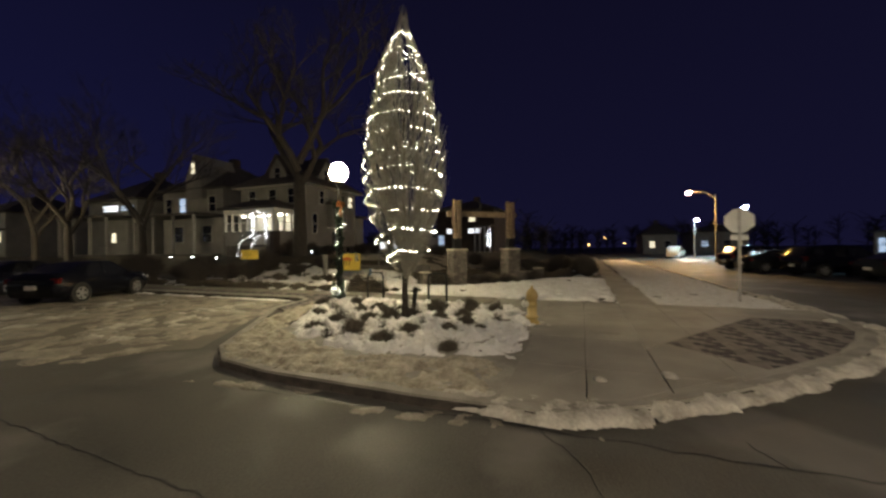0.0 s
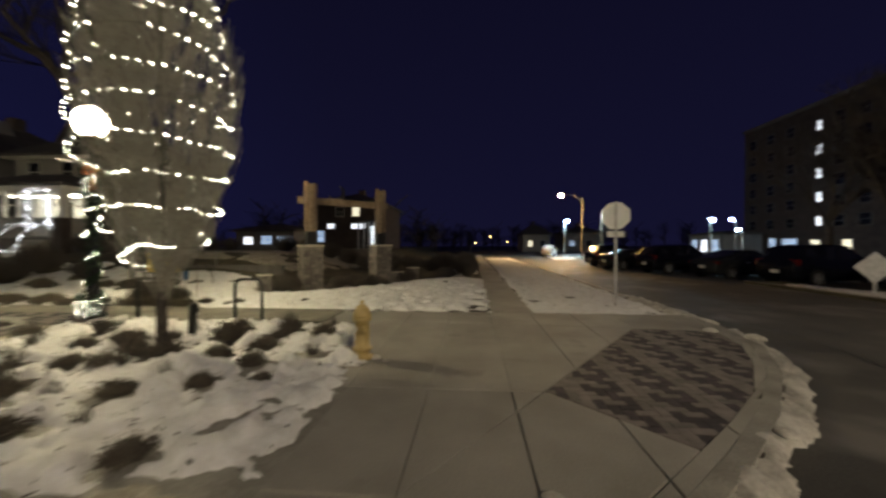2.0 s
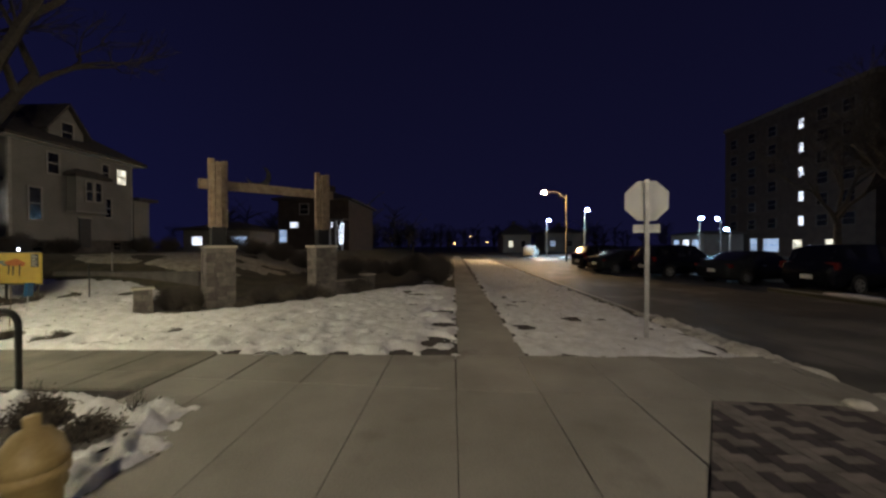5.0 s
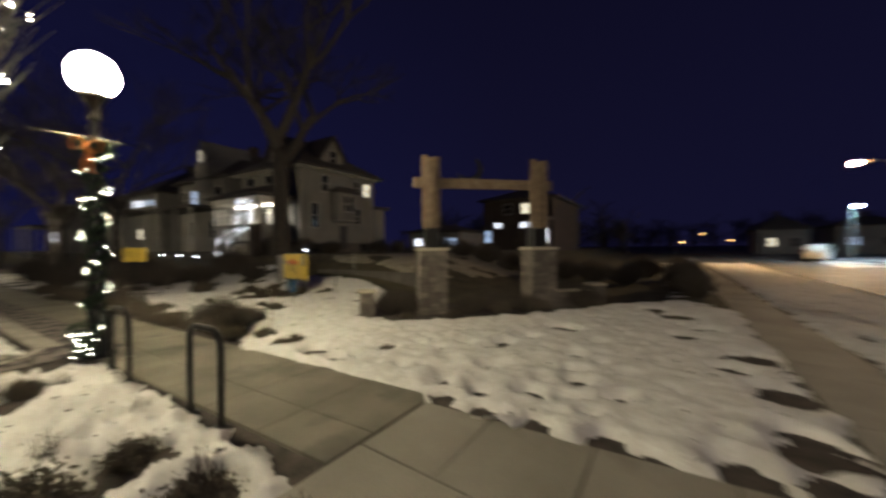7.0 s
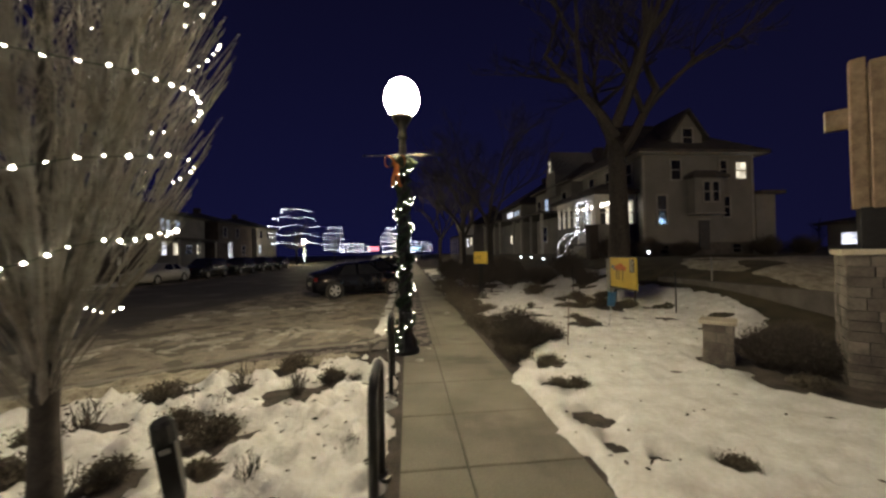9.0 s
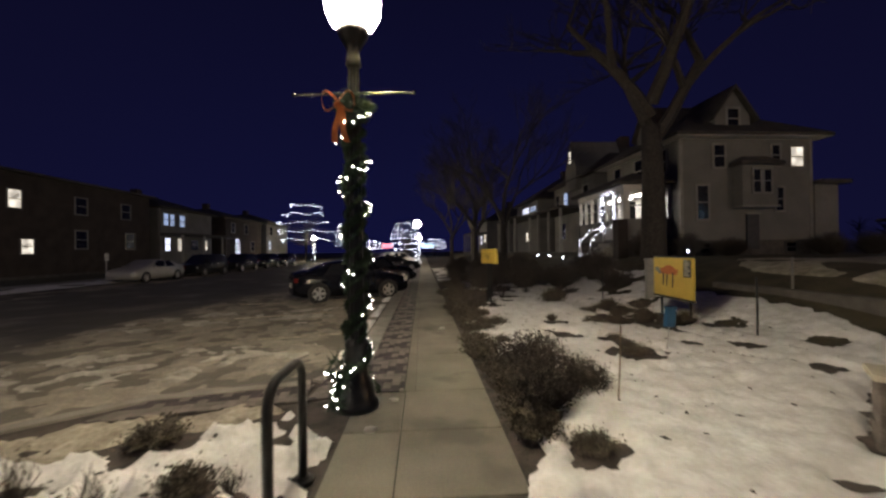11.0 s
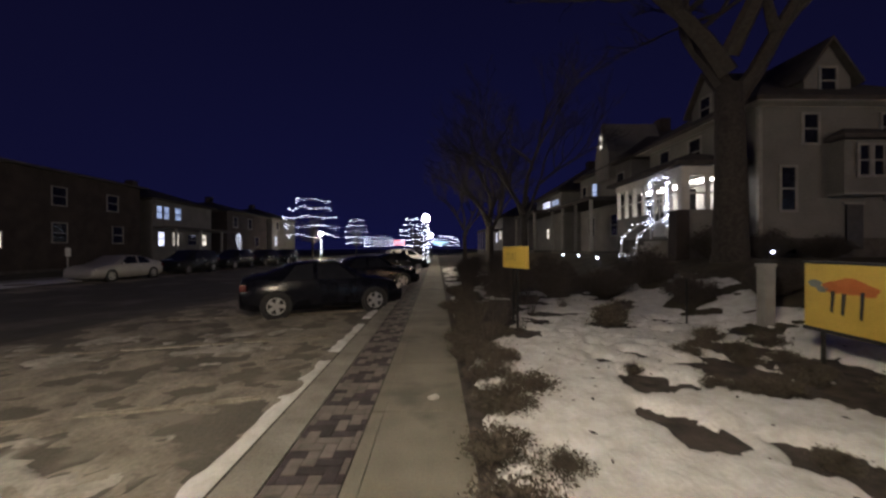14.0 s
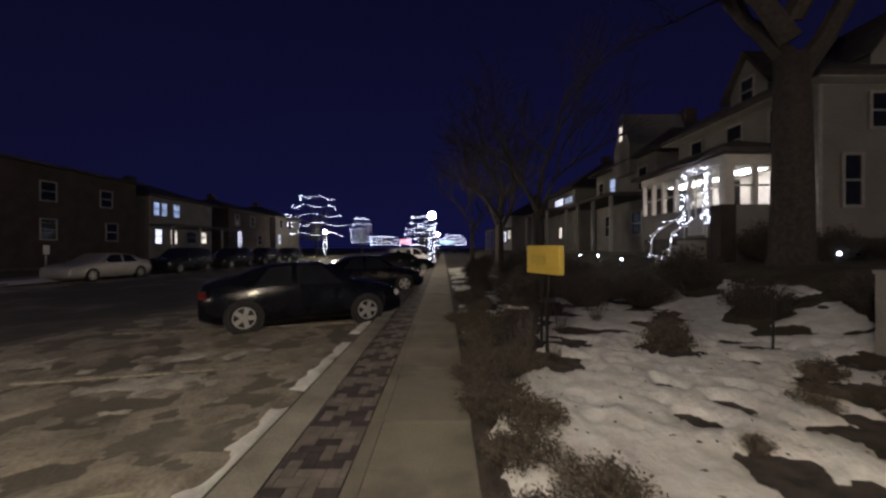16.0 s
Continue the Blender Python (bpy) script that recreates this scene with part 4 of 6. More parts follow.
# ---- shrubs and dead grass ----
def shrub_mesh(rng, r, h, stems, leaves, mats, dry):
    wood, leaf = bmesh.new(), bmesh.new()
    for _ in range(stems):
        a, q = rng.uniform(0, math.tau), rng.random() ** 0.6
        tip = Vector((r * q * math.cos(a), r * q * math.sin(a), h * rng.uniform(0.55, 1.0) * math.sqrt(max(0.1, 1 - 0.75 * q * q))))
        root = Vector((0.2 * tip.x, 0.2 * tip.y, -0.03))
        mid = root.lerp(tip, 0.5) + Vector((rng.gauss(0, 0.03), rng.gauss(0, 0.03), 0.04 * h))
        tube(wood, [root, mid, tip], [0.006, 0.004, 0.002], 3, False)
        for _ in range(leaves):
            u = rng.uniform(0.3, 1.05)
            p = mid.lerp(tip, (u - 0.5) * 2) if u > 0.5 else root.lerp(mid, u * 2)
            p = p + Vector((rng.gauss(0, 0.035), rng.gauss(0, 0.035), rng.gauss(0, 0.03)))
            d = Vector((rng.gauss(0, 1), rng.gauss(0, 1), rng.gauss(0.5, 0.8))).normalized() * rng.uniform(0.02, 0.05)
            s = d.cross(Vector((rng.gauss(0, 1), rng.gauss(0, 1), rng.gauss(0, 1)))).normalized() * rng.uniform(0.006, 0.014)
            leaf.faces.new([leaf.verts.new(v) for v in (p, p + d * 0.5 + s, p + d, p + d * 0.5 - s)])
    return wood, leaf


def shrub(name, label, r, h, stems, leaves, seed, leafmat, m):
    ob = thing(name, label, "shrub", m)
    wood, leaf = shrub_mesh(random.Random(seed), r, h, stems, leaves, None, None)
    tagged(part("twig_mass", wood, TWIG, ob), kind="stuff")
    if leaves:
        tagged(part("foliage", leaf, leafmat, ob), kind="stuff")
    else:
        leaf.free()
    return ob


def place_all(proto, spots, group, rng):
    tagged(proto, group=group)
    x, y, s = spots[0]
    proto.matrix_basis = pose(x, y, terrain(x, y), 0, 0, rng.uniform(0, 360))
    proto.scale = (s, s, s * rng.uniform(0.8, 1.1))
    for x, y, s in spots[1:]:
        c = copy_thing(proto, pose(x, y, terrain(x, y), 0, 0, rng.uniform(0, 360)))
        c.scale = (s, s, s * rng.uniform(0.8, 1.15))


rng = random.Random(3)
low = shrub("low_shrub", "small dark twiggy shrub poking through the snow", 0.23, 0.24, 130, 11, 21, DRYLEAF, pose(0, 0, 0))
place_all(low, [(7.95, 4.75, 1.35), (8.55, 4.0, 1.0), (7.4, 3.85, 1.0), (6.6, 3.55, 0.85), (5.6, 4.4, 0.9), (5.1, 5.4, 1.0), (4.7, 4.5, 0.95), (7.6, 6.3, 1.1), (7.15, 5.75, 0.75), (6.1, 3.1, 0.55), (5.2, 6.4, 0.9),
                (8.3, 3.3, 0.9), (6.5, 7.4, 1.0), (4.55, 3.2, 0.8), (5.9, 3.7, 0.7), (8.54, 4.97, 0.8), (7.17, 6.58, 0.8), (8.41, 7.6, 0.8), (6.35, 5.83, 1.0), (5.52, 5.62, 0.9), (7.73, 8.3, 1.0), (6.0, 6.5, 0.8), (7.0, 4.3, 0.8), (8.0, 3.9, 0.7), (7.8, 5.7, 0.6), (6.9, 5.0, 0.9), (6.3, 5.3, 0.9), (13.3, 10.5, 0.9), (14.5, 16.9, 1.5), (13.0, 13.3, 0.6), (15.9, 14.5, 1.2), (15.2, 14.9, 1.1), (14.9, 12.9, 1.0), (15.5, 12.4, 1.1), (14.3, 12.5, 0.7), (11.8, 5.28, 0.6), (11.35, 6.9, 0.7), (11.4, 7.9, 0.85), (11.2, 7.1, 0.6), (14.6, 5.7, 1.0), (15.6, 5.0, 1.1), (16.3, 4.2, 1.1), (17.5, 3.2, 1.2), (14.0, 6.6, 0.9), (14.15, 16.3, 1.7), (13.4, 11.25, 0.7)], "shrubs in the snow", rng)
tuft = shrub("grass_tuft", "tuft of dry brown grass stalks in the snow", 0.16, 0.42, 34, 1, 22, DRYLEAF, pose(0, 0, 0))
place_all(tuft, [(8.05, 7.3, 1.0), (8.6, 4.05, 1.0), (6.3, 6.6, 1.1), (6.45, 5.25, 1.4), (6.85, 4.9, 1.3), (7.0, 5.5, 1.0), (5.7, 5.9, 1.0), (7.3, 7.6, 1.0), (4.6, 5.6, 0.9), (7.1, 2.95, 0.8), (8.7, 7.6, 0.7), (6.7, 5.0, 1.2), (8.9, 5.9, 0.6), (7.4, 6.9, 0.8), (6.2, 4.4, 0.7), (5.4, 4.9, 0.8), (8.2, 5.6, 0.7), (7.7, 4.3, 0.8), (8.75, 3.3, 0.7), (6.9, 7.1, 0.9), (5.0, 4.1, 0.7), (11.3, 12.0, 0.5), (11.2, 13.0, 0.6), (11.5, 10.6, 0.6), (11.4, 14.4, 0.7), (12.1, 15.6, 0.8)], "dry grass tufts", rng)
hedge = shrub("bush", "rounded dark leafless bush beside the footway", 0.55, 0.75, 420, 14, 23, TWIG, pose(0, 0, 0))
place_all(hedge, [(24.5, 3.2, 1.5), (25.5, 4.6, 1.6), (26.0, 6.0, 1.6), (26.0, 7.5, 1.7), (26.3, 9.0, 1.6), (26.4, 10.4, 1.7), (26.2, 11.9, 1.6), (26.0, 13.4, 1.6), (28.5, 2.6, 1.6), (31.0, 3.0, 1.7), (34.0, 3.2, 1.7), (14.3, 7.35, 0.75), (14.6, 7.0, 0.75), (14.9, 7.5, 0.8), (15.4, 5.7, 0.7), (16.0, 5.3, 0.8), (16.3, 4.6, 0.7), (17.6, 3.5, 0.9), (11.4, 9.55, 0.95), (11.8, 9.1, 0.7), (11.25, 8.7, 0.7), (21.0, 0.9, 1.1), (22.5, 1.2, 1.4), (24.5, 1.0, 1.5), (27.0, 1.1, 1.5), (12.6, 20.5, 1.4), (13.4, 22.5, 1.7), (12.0, 24.0, 1.4), (14.4, 20.4, 1.6), (16.0, 20.5, 1.7), (17.6, 20.9, 1.8), (13.8, 27.0, 1.9), (12.2, 29.0, 1.5), (15.3, 24.0, 1.9), (17.0, 17.9, 1.3), (18.0, 16.6, 1.1), (15.0, 30.0, 2.0), (13.0, 34.0, 1.8), (20.6, 21.6, 1.7), (22.6, 21.7, 1.5), (25.0, 21.9, 1.5), (30.0, 21.8, 1.5), (32.5, 21.9, 1.5)], "bushes", rng)
edge = shrub("ground_cover", "low brown leaf-covered planting along the footway", 0.36, 0.3, 230, 15, 24, DRYLEAF, pose(0, 0, 0))
spots = [(11.02 + 0.12 * math.sin(7 * k), 8.2 + 0.42 * k + 0.1 * math.sin(3 * k), 0.75 + 0.3 * abs(math.sin(2.3 * k))) for k in range(26) if k < 5 or k % 2 == 0]
spots += [(11.35 + 0.25 * math.sin(5 * k), 11.2 + 0.5 * k, 0.65 + 0.35 * abs(math.sin(1.7 * k))) for k in range(26) if k % 3 != 1]
spots += [(14.6 + 0.9 * math.sin(2.3 * k), 13.4 + 0.9 * math.cos(1.9 * k), 0.6 + 0.3 * abs(math.sin(3.1 * k))) for k in range(9)]
place_all(edge, spots, "low planting along the footway", rng)
stalk = shrub("tall_stalks", "tall bare perennial stalks in the planting bed", 0.3, 1.0, 26, 3, 25, DRYLEAF, pose(0, 0, 0))
place_all(stalk, [(11.3, 14.6, 0.9), (11.6, 15.6, 1.0), (12.0, 16.6, 1.0), (11.4, 17.0, 1.1), (12.7, 17.3, 1.1), (11.9, 18.2, 1.2), (12.9, 18.8, 1.2), (11.5, 19.2, 1.2), (13.8, 18.3, 1.0), (12.3, 21.0, 1.3), (11.6, 22.5, 1.2)], "tall stalks", rng)


def snow_clod(x, y, r, z=0.0):
    bm = bmesh.new()
    blob(bm, (0, 0, 0), r, 2)
    for v in bm.verts:
        v.co *= 1 + 0.35 * noise.noise(v.co * 9 / r * 0.1 + Vector((x, y, 0)))
        v.co.z = max(v.co.z * 0.55, -0.004)
    solid("snow_clod", bm, BERM, "small lump of old snow on the pavement", "snow", pose(x, y, z), group="snow lumps", smooth=True)


for x, y, r in ((7.02, 2.02, 0.075), (10.42, 12.55, 0.06), (9.0, -3.6, 0.12), (5.3, -1.9, 0.09), (4.3, 0.2, 0.10), (3.9, 1.0, 0.08), (9.7, 9.0, 0.05), (9.55, 8.35, 0.06), (6.9, 1.85, 0.04), (8.5, -4.0, 0.14)):
    snow_clod(x, y, r)


def leaf_litter(sheet_ob, count, seed, label):
    """Dead leaves and bark crumbs lying on the snow."""
    rng = random.Random(seed)
    vs = sheet_ob.data.vertices
    bm = bmesh.new()
    for _ in range(count):
        p = vs[rng.randrange(len(vs))].co + Vector((rng.uniform(-.03, .03), rng.uniform(-.03, .03), 0.006))
        a, l, w = rng.uniform(0, math.tau), rng.uniform(0.012, 0.05), rng.uniform(0.008, 0.025)
        d, e = Vector((math.cos(a), math.sin(a), rng.uniform(-0.2, 0.3))) * l, Vector((-math.sin(a), math.cos(a), rng.uniform(-0.2, 0.3))) * w
        top = bm.verts.new(p + Vector((0, 0, rng.uniform(0.004, 0.018))))
        ring = [bm.verts.new(p + q) for q in (d, e, -d, -e)]
        for i in range(4):
            bm.faces.new((ring[i], ring[(i + 1) % 4], top))
    solid("leaf_litter", bm, MULCH, label, "leaves", kind="stuff")


leaf_litter(LAWN_SNOW, 380, 61, "dead leaves and crumbs scattered on the lawn snow")
leaf_litter(BED_SNOW, 420, 62, "dead leaves and crumbs scattered on the bed snow")
leaf_litter(VERGE_SNOW, 300, 63, "dead leaves and crumbs scattered on the verge snow")

# ---- timber gateway sign with stone piers ----
def stone_pier(name, label, cx, cy, w, d, h, turn, z0, cap, group):
    rng = random.Random(int(cx * 100))
    ob = thing(name, label, "stone pier", pose(cx, cy, z0, 0, 0, turn), group=group)
    part("core", boxed(-w / 2 + 0.03, -d / 2 + 0.03, -0.1, w / 2 - 0.03, d / 2 - 0.03, h), MORTAR, ob)
    z, row = -0.03, 0
    while z < h - 0.02:
        t = min(rng.choice((0.09, 0.12, 0.15)), h - z)
        for side in range(4):
            span = w if side % 2 == 0 else d
            depth = d if side % 2 == 0 else w
            m = Matrix.Rotation(math.pi / 2 * side, 4, "Z")
            x = -span / 2
            while x < span / 2 - 0.03:
                l = min(rng.uniform(0.14, 0.30), span / 2 - x)
                if span / 2 - x - l < 0.08:
                    l = span / 2 - x
                e = rng.uniform(-0.006, 0.012)
                part("stone", boxed(x + 0.006, -depth / 2 - e, z + 0.006, x + l - 0.006, -depth / 2 + 0.06, z + t - 0.006, m=m), STONE, ob)
                x += l
        z += t
        row += 1
    part("capstone", boxed(-w / 2 - 0.04, -d / 2 - 0.04, h, w / 2 + 0.04, d / 2 + 0.04, h + cap, bevel=0.012), CAPSTONE, ob, "pale flat capstone")
    return ob


PIERS = ((15.0, 6.6), (16.95, 4.5))
for x, y in PIERS:
    stone_pier("stone_pier", "square rough stone pier with a pale cap on the corner lawn", x, y, 0.68, 0.68, 1.54, 45, -0.03, 0.07, "gateway piers")
stone_pier("end_pier", "low stone end pier of the garden wall", 13.9, 7.72, 0.36, 0.36, 0.56, 45, -0.03, 0.05, "low end piers")
stone_pier("end_pier", "low stone end pier of the garden wall", 18.1, 3.3, 0.36, 0.36, 0.56, 45, -0.03, 0.05, "low end piers")


def low_wall(a, b):
    a, b = Vector((*a, 0)), Vector((*b, 0))
    mid, l = (a + b) / 2, (b - a).length
    ang = math.degrees(math.atan2(b.y - a.y, b.x - a.x))
    stone_pier("garden_wall", "low dark stone wall between the piers", mid.x, mid.y, l, 0.26, 0.42, ang, -0.03, 0.04, "low garden walls")


low_wall((17.25, 4.17), (17.95, 3.45))


def gateway():
    d = (Vector((*PIERS[1], 0)) - Vector((*PIERS[0], 0)))
    ang = math.degrees(math.atan2(d.y, d.x))
    L = d.length
    ob = thing("timber_gateway", "timber gateway of grouped posts and a beam on stone piers", "gateway", pose(*PIERS[0], 1.58, 0, 0, ang))
    for x in (0, L):
        part("steel_shoe", boxed(x - 0.17, -0.15, 0, x + 0.17, 0.15, 0.5, bevel=0.01), BLACKMETAL, ob, "black steel post shoe")
        for k, (dx, dy, top) in enumerate(((-0.155, -0.04, 2.30), (0.0, -0.12, 2.22), (0.155, -0.04, 2.26), (0.0, 0.20, 2.24))):
            part("post", boxed(x + dx - 0.07, dy - 0.07, 0.48, x + dx + 0.07, dy + 0.07, top, bevel=0.012), TIMBER, ob)
    part("beam", boxed(-0.42, 0.035, 1.50, L + 0.42, 0.125, 1.76, bevel=0.012), TIMBER, ob)
    # thin pale plate stands in for lamp light on the beam's left end
    part("lit_beam_end", boxed(-0.428, 0.04, 1.505, -0.421, 0.12, 1.755), CAPSTONE, ob, "beam end coloured pale as if lamp-lit")
    # roundel with a crescent on the beam
    bm = bmesh.new()
    c, r0, r1 = Vector((L * 0.36, 0.06, 2.0)), 0.34, 0.27
    outer = [c + Vector((r0 * math.cos(q), 0, r0 * math.sin(q))) for q in (math.radians(-150 + 200 * k / 16) for k in range(17))]
    inner = [c + Vector((-0.07 + r1 * math.cos(q) * 1.05, 0, 0.06 + r1 * math.sin(q))) for q in (math.radians(-150 + 200 * k / 16) for k in range(17))]
    for k in range(16):
        f = [outer[k], outer[k + 1], inner[k + 1], inner[k]]
        lo = [bm.verts.new(v) for v in f]
        hi = [bm.verts.new(v + Vector((0, 0.03, 0))) for v in f]
        bm.faces.new(lo)
        bm.faces.new(hi[::-1])
        for i in range(4):
            bm.faces.new((lo[i], hi[i], hi[(i + 1) % 4], lo[(i + 1) % 4]))
    bmesh.ops.remove_doubles(bm, verts=bm.verts[:], dist=0.0005)
    part("crescent", bm, BLACKMETAL, ob, "dark metal crescent ornament")
    return ob


gateway()


# ---- signs ----
def stop_sign():
    ob = thing("stop_sign", "back of an octagonal stop sign on a steel post", "road sign", pose(11.5, -2.9, -0.02, 0, 0, 75))
    bm = bmesh.new()
    for s in (-1, 1):
        box(bm, -0.03, s * 0.022 - 0.004, -0.1, 0.03, s * 0.022 + 0.004, 2.66)
    box(bm, -0.006, -0.022, -0.1, 0.006, 0.022, 2.66)
    part("post", bm, GALV, ob, "galvanised steel channel post")
    bm = bmesh.new()
    oct_ = [(0.355 * math.cos(math.radians(22.5 + 45 * k)), 0.355 * math.sin(math.radians(22.5 + 45 * k))) for k in range(8)]
    prism(bm, oct_, 0, 0.004)
    for v in bm.verts:
        v.co = Vector((v.co.x, -0.032 - v.co.z, 2.31 + v.co.y))
    part("panel", bm, SIGNBACK, ob, "pale bare metal back of the octagon")
    part("name_plate", boxed(-0.2, -0.034, 1.78, 0.2, -0.03, 1.92), SIGNBACK, ob)
    for z in (2.12, 2.5, 1.85):
        bm = bmesh.new()
        lathe(bm, [(0.012, 0), (0.012, 0.012)], 6, axis=Matrix.Translation((0, 0.026, z)) @ Matrix.Rotation(radians(-90), 4, "X"))
        part("bolt", bm, GALV, ob)


stop_sign()


def diamond_sign():
    ob = thing("diamond_sign", "back of a diamond road sign on a low post", "road sign", pose(14.5, -11.9, -0.02, 0, 0, 65))
    part("post", boxed(-0.03, -0.02, -0.1, 0.03, 0.02, 1.2), GALV, ob)
    bm = bmesh.new()
    prism(bm, [(0, -0.5), (0.5, 0), (0, 0.5), (-0.5, 0)], 0, 0.004)
    for v in bm.verts:
        v.co = Vector((v.co.x, 0.025 + v.co.z, 0.86 + v.co.y))
    part("panel", bm, GALV, ob)


diamond_sign()


def flat_shapes(ob, mat, shapes, name, label=""):
    bm = bmesh.new()
    for s in shapes:
        box(bm, *s)
    return part(name, bm, mat, ob, label)


def story_board():
    """A yellow panel that carries a drawing of three trees and a small dark text plate."""
    ob = thing("yellow_sign", "yellow board with three painted trees standing in the snow", "sign", pose(15.8, 13.1, -0.12, 0, 0, -94), group="yellow boards")
    part("panel", boxed(-0.72, -0.03, 0.60, 0.72, 0.03, 1.50, bevel=0.006), YELLOW, ob)
    part("post", boxed(-0.55, 0.032, -0.1, -0.51, 0.07, 1.42), BLACKMETAL, ob)
    part("post", boxed(0.51, 0.032, -0.1, 0.55, 0.07, 1.42), BLACKMETAL, ob)
    part("edge_board", boxed(-0.74, -0.035, 0.55, 0.74, 0.035, 0.598), INK, ob, "dark lower edge board")
    part("edge_board", boxed(-0.74, -0.035, 1.502, 0.74, 0.035, 1.54), INK, ob, "dark upper edge board")
    flat_shapes(ob, INK, [(0.42, -0.0345, 1.08, 0.68, -0.0315, 1.47)], "text_plate", "dark text plate")
    flat_shapes(ob, PLATE, [(0.45, -0.038, 1.43 - 0.045 * k, 0.45 + 0.2 * (0.6 + 0.4 * abs(math.sin(k * 2.1))), -0.0355, 1.45 - 0.045 * k) for k in range(8)], "text_lines", "lines of small unreadable text")
    for k, (x, w, h) in enumerate(((-0.30, 0.10, 0.26), (-0.16, 0.10, 0.24), (0.06, 0.09, 0.28))):
        bm = bmesh.new()
        prism(bm, [(x - w / 2, 0.86 - 0.02 * k), (x - w * 0.1, 0.84 - 0.02 * k), (x + w * 0.2, 0.88 + h), (x - w * 0.35, 0.88 + h)], 0.0, 0.003)
        for v in bm.verts:
            v.co = Vector((v.co.x, -0.0315 - v.co.z, v.co.y))
        part("painted_trunk", bm, INK, ob)
    for x, z, r, mat in ((-0.30, 1.19, 0.15, ORANGE), (-0.10, 1.22, 0.20, ORANGE), (0.10, 1.18, 0.14, ORANGE), (-0.56, 1.22, 0.10, BLUEGREY), (-0.46, 1.15, 0.08, BLUEGREY)):
        bm = bmesh.new()
        prism(bm, [(x + r * (1 + 0.2 * math.sin(5 * q)) * math.cos(q), z + 0.55 * r * math.sin(q)) for q in (math.tau * k / 14 for k in range(14))], 0.0, 0.0025)
        for v in bm.verts:
            v.co = Vector((v.co.x, -0.0312 - v.co.z, v.co.y))
        part("painted_crown", bm, mat, ob)


story_board()


def box_sign():
    ob = thing("yellow_sign", "yellow box sign on a thin post among the shrubs", "sign", pose(12.1, 16.15, 0, 0, 0, -68), group="yellow boards")
    part("panel", boxed(-0.40, -0.05, 1.20, 0.40, 0.05, 1.65, bevel=0.01), YELLOW, ob)
    part("side", boxed(-0.405, -0.045, 1.21, -0.4005, 0.045, 1.64), WHITEPAINT, ob)
    part("post", boxed(-0.09, -0.02, -0.1, -0.05, 0.02, 1.20), BLACKMETAL, ob)
    part("post", boxed(0.05, -0.02, -0.1, 0.09, 0.02, 1.20), BLACKMETAL, ob)
    flat_shapes(ob, INK, [(-0.28 + 0.05 * k, -0.054, 1.32 + 0.03 * (k % 3), -0.275 + 0.05 * k, -0.0515, 1.5 + 0.03 * (k % 2)) for k in range(8)], "line_drawing", "faint line drawing")


box_sign()


def stick(name, label, x, y, h, r, mat, lean=(0, 0), cat="stake"):
    bm = bmesh.new()
    tube(bm, [(0, 0, -0.1), (0.004, 0, h / 2), (0, 0.004, h)], r, 6)
    return solid(name, bm, mat, label, cat, pose(x, y, terrain(x, y), lean[0], lean[1], 0))


def blue_box():
    ob = thing("flyer_box", "blue plastic flyer holder on a thin metal stake", "sign", pose(13.9, 10.6, 0, 3, 4, 15))
    bm = bmesh.new()
    tube(bm, [(0, 0, -0.1), (0, 0, 0.5)], 0.012, 6)
    part("stake", bm, GALV, ob)
    part("holder", boxed(-0.09, -0.035, 0.36, 0.09, 0.035, 0.66, bevel=0.008), BLUE, ob, "blue plastic holder")
    part("lid", boxed(-0.1, -0.045, 0.658, 0.1, 0.041, 0.685, bevel=0.006), BLUE, ob)


blue_box()
stick("stake", "thin wooden stake in the snow", 12.02, 8.66, 0.85, 0.009, TIMBER, (0, 3))
stick("stake", "dark thin metal stake in the snow", 15.9, 11.1, 1.1, 0.018, BLACKMETAL)
stick("stake", "dark thin metal stake in the snow", 15.6, 16.0, 1.0, 0.02, BLACKMETAL)
stick("stake", "pale marker stake near the house", 18.4, 12.8, 0.7, 0.025, TRIM_DULL)
part_post = thing("timber_post", "short pale weathered timber post in the snow", "post", pose(16.8, 15.5, 0.08))
part("post", boxed(-0.1, -0.1, -0.2, 0.1, 0.1, 1.16, bevel=0.012), TRIM_DULL, part_post)
part("post_cap", boxed(-0.12, -0.12, 1.16, 0.12, 0.12, 1.22, bevel=0.015), TRIM_DULL, part_post)
solid("retaining_wall", boxed(18.0, 9.3, -0.2, 18.25, 14.6, 0.66, bevel=0.02), FOUND, "low concrete retaining wall below the yard", "wall", kind="structure")


# ---- houses ----
def window(parent, plane, u0, u1, z0, z1, pane, at, trim=TRIM_DULL, out=-1):
    """A sash window on a wall: plane 'x' or 'y' says which way the wall faces."""
    def bx(a0, d0, b0, a1, d1, b1):
        if plane == "y":
            return boxed(a0, at + out * d1 if out < 0 else at + d0, b0, a1, at + out * d0 if out < 0 else at + d1, b1)
        return boxed(at + out * d1 if out < 0 else at + d0, a0, b0, at + out * d0 if out < 0 else at + d1, a1, b1)
    ob = part("window", bx(u0, 0.004, z0, u1, 0.02, z1), pane, parent)
    t = 0.09
    for dims in ((u0 - t, z0 - t, u0, z1 + t), (u1, z0 - t, u1 + t, z1 + t), (u0, z1, u1, z1 + t), (u0, z0 - t, u1, z0)):
        part("window_frame", bx(dims[0], 0.006, dims[1], dims[2], 0.06, dims[3]), trim, ob)
    zm = (z0 + z1) / 2
    part("sash_bar", bx(u0, 0.022, zm - 0.03, u1, 0.045, zm + 0.03), trim, ob)
    return ob


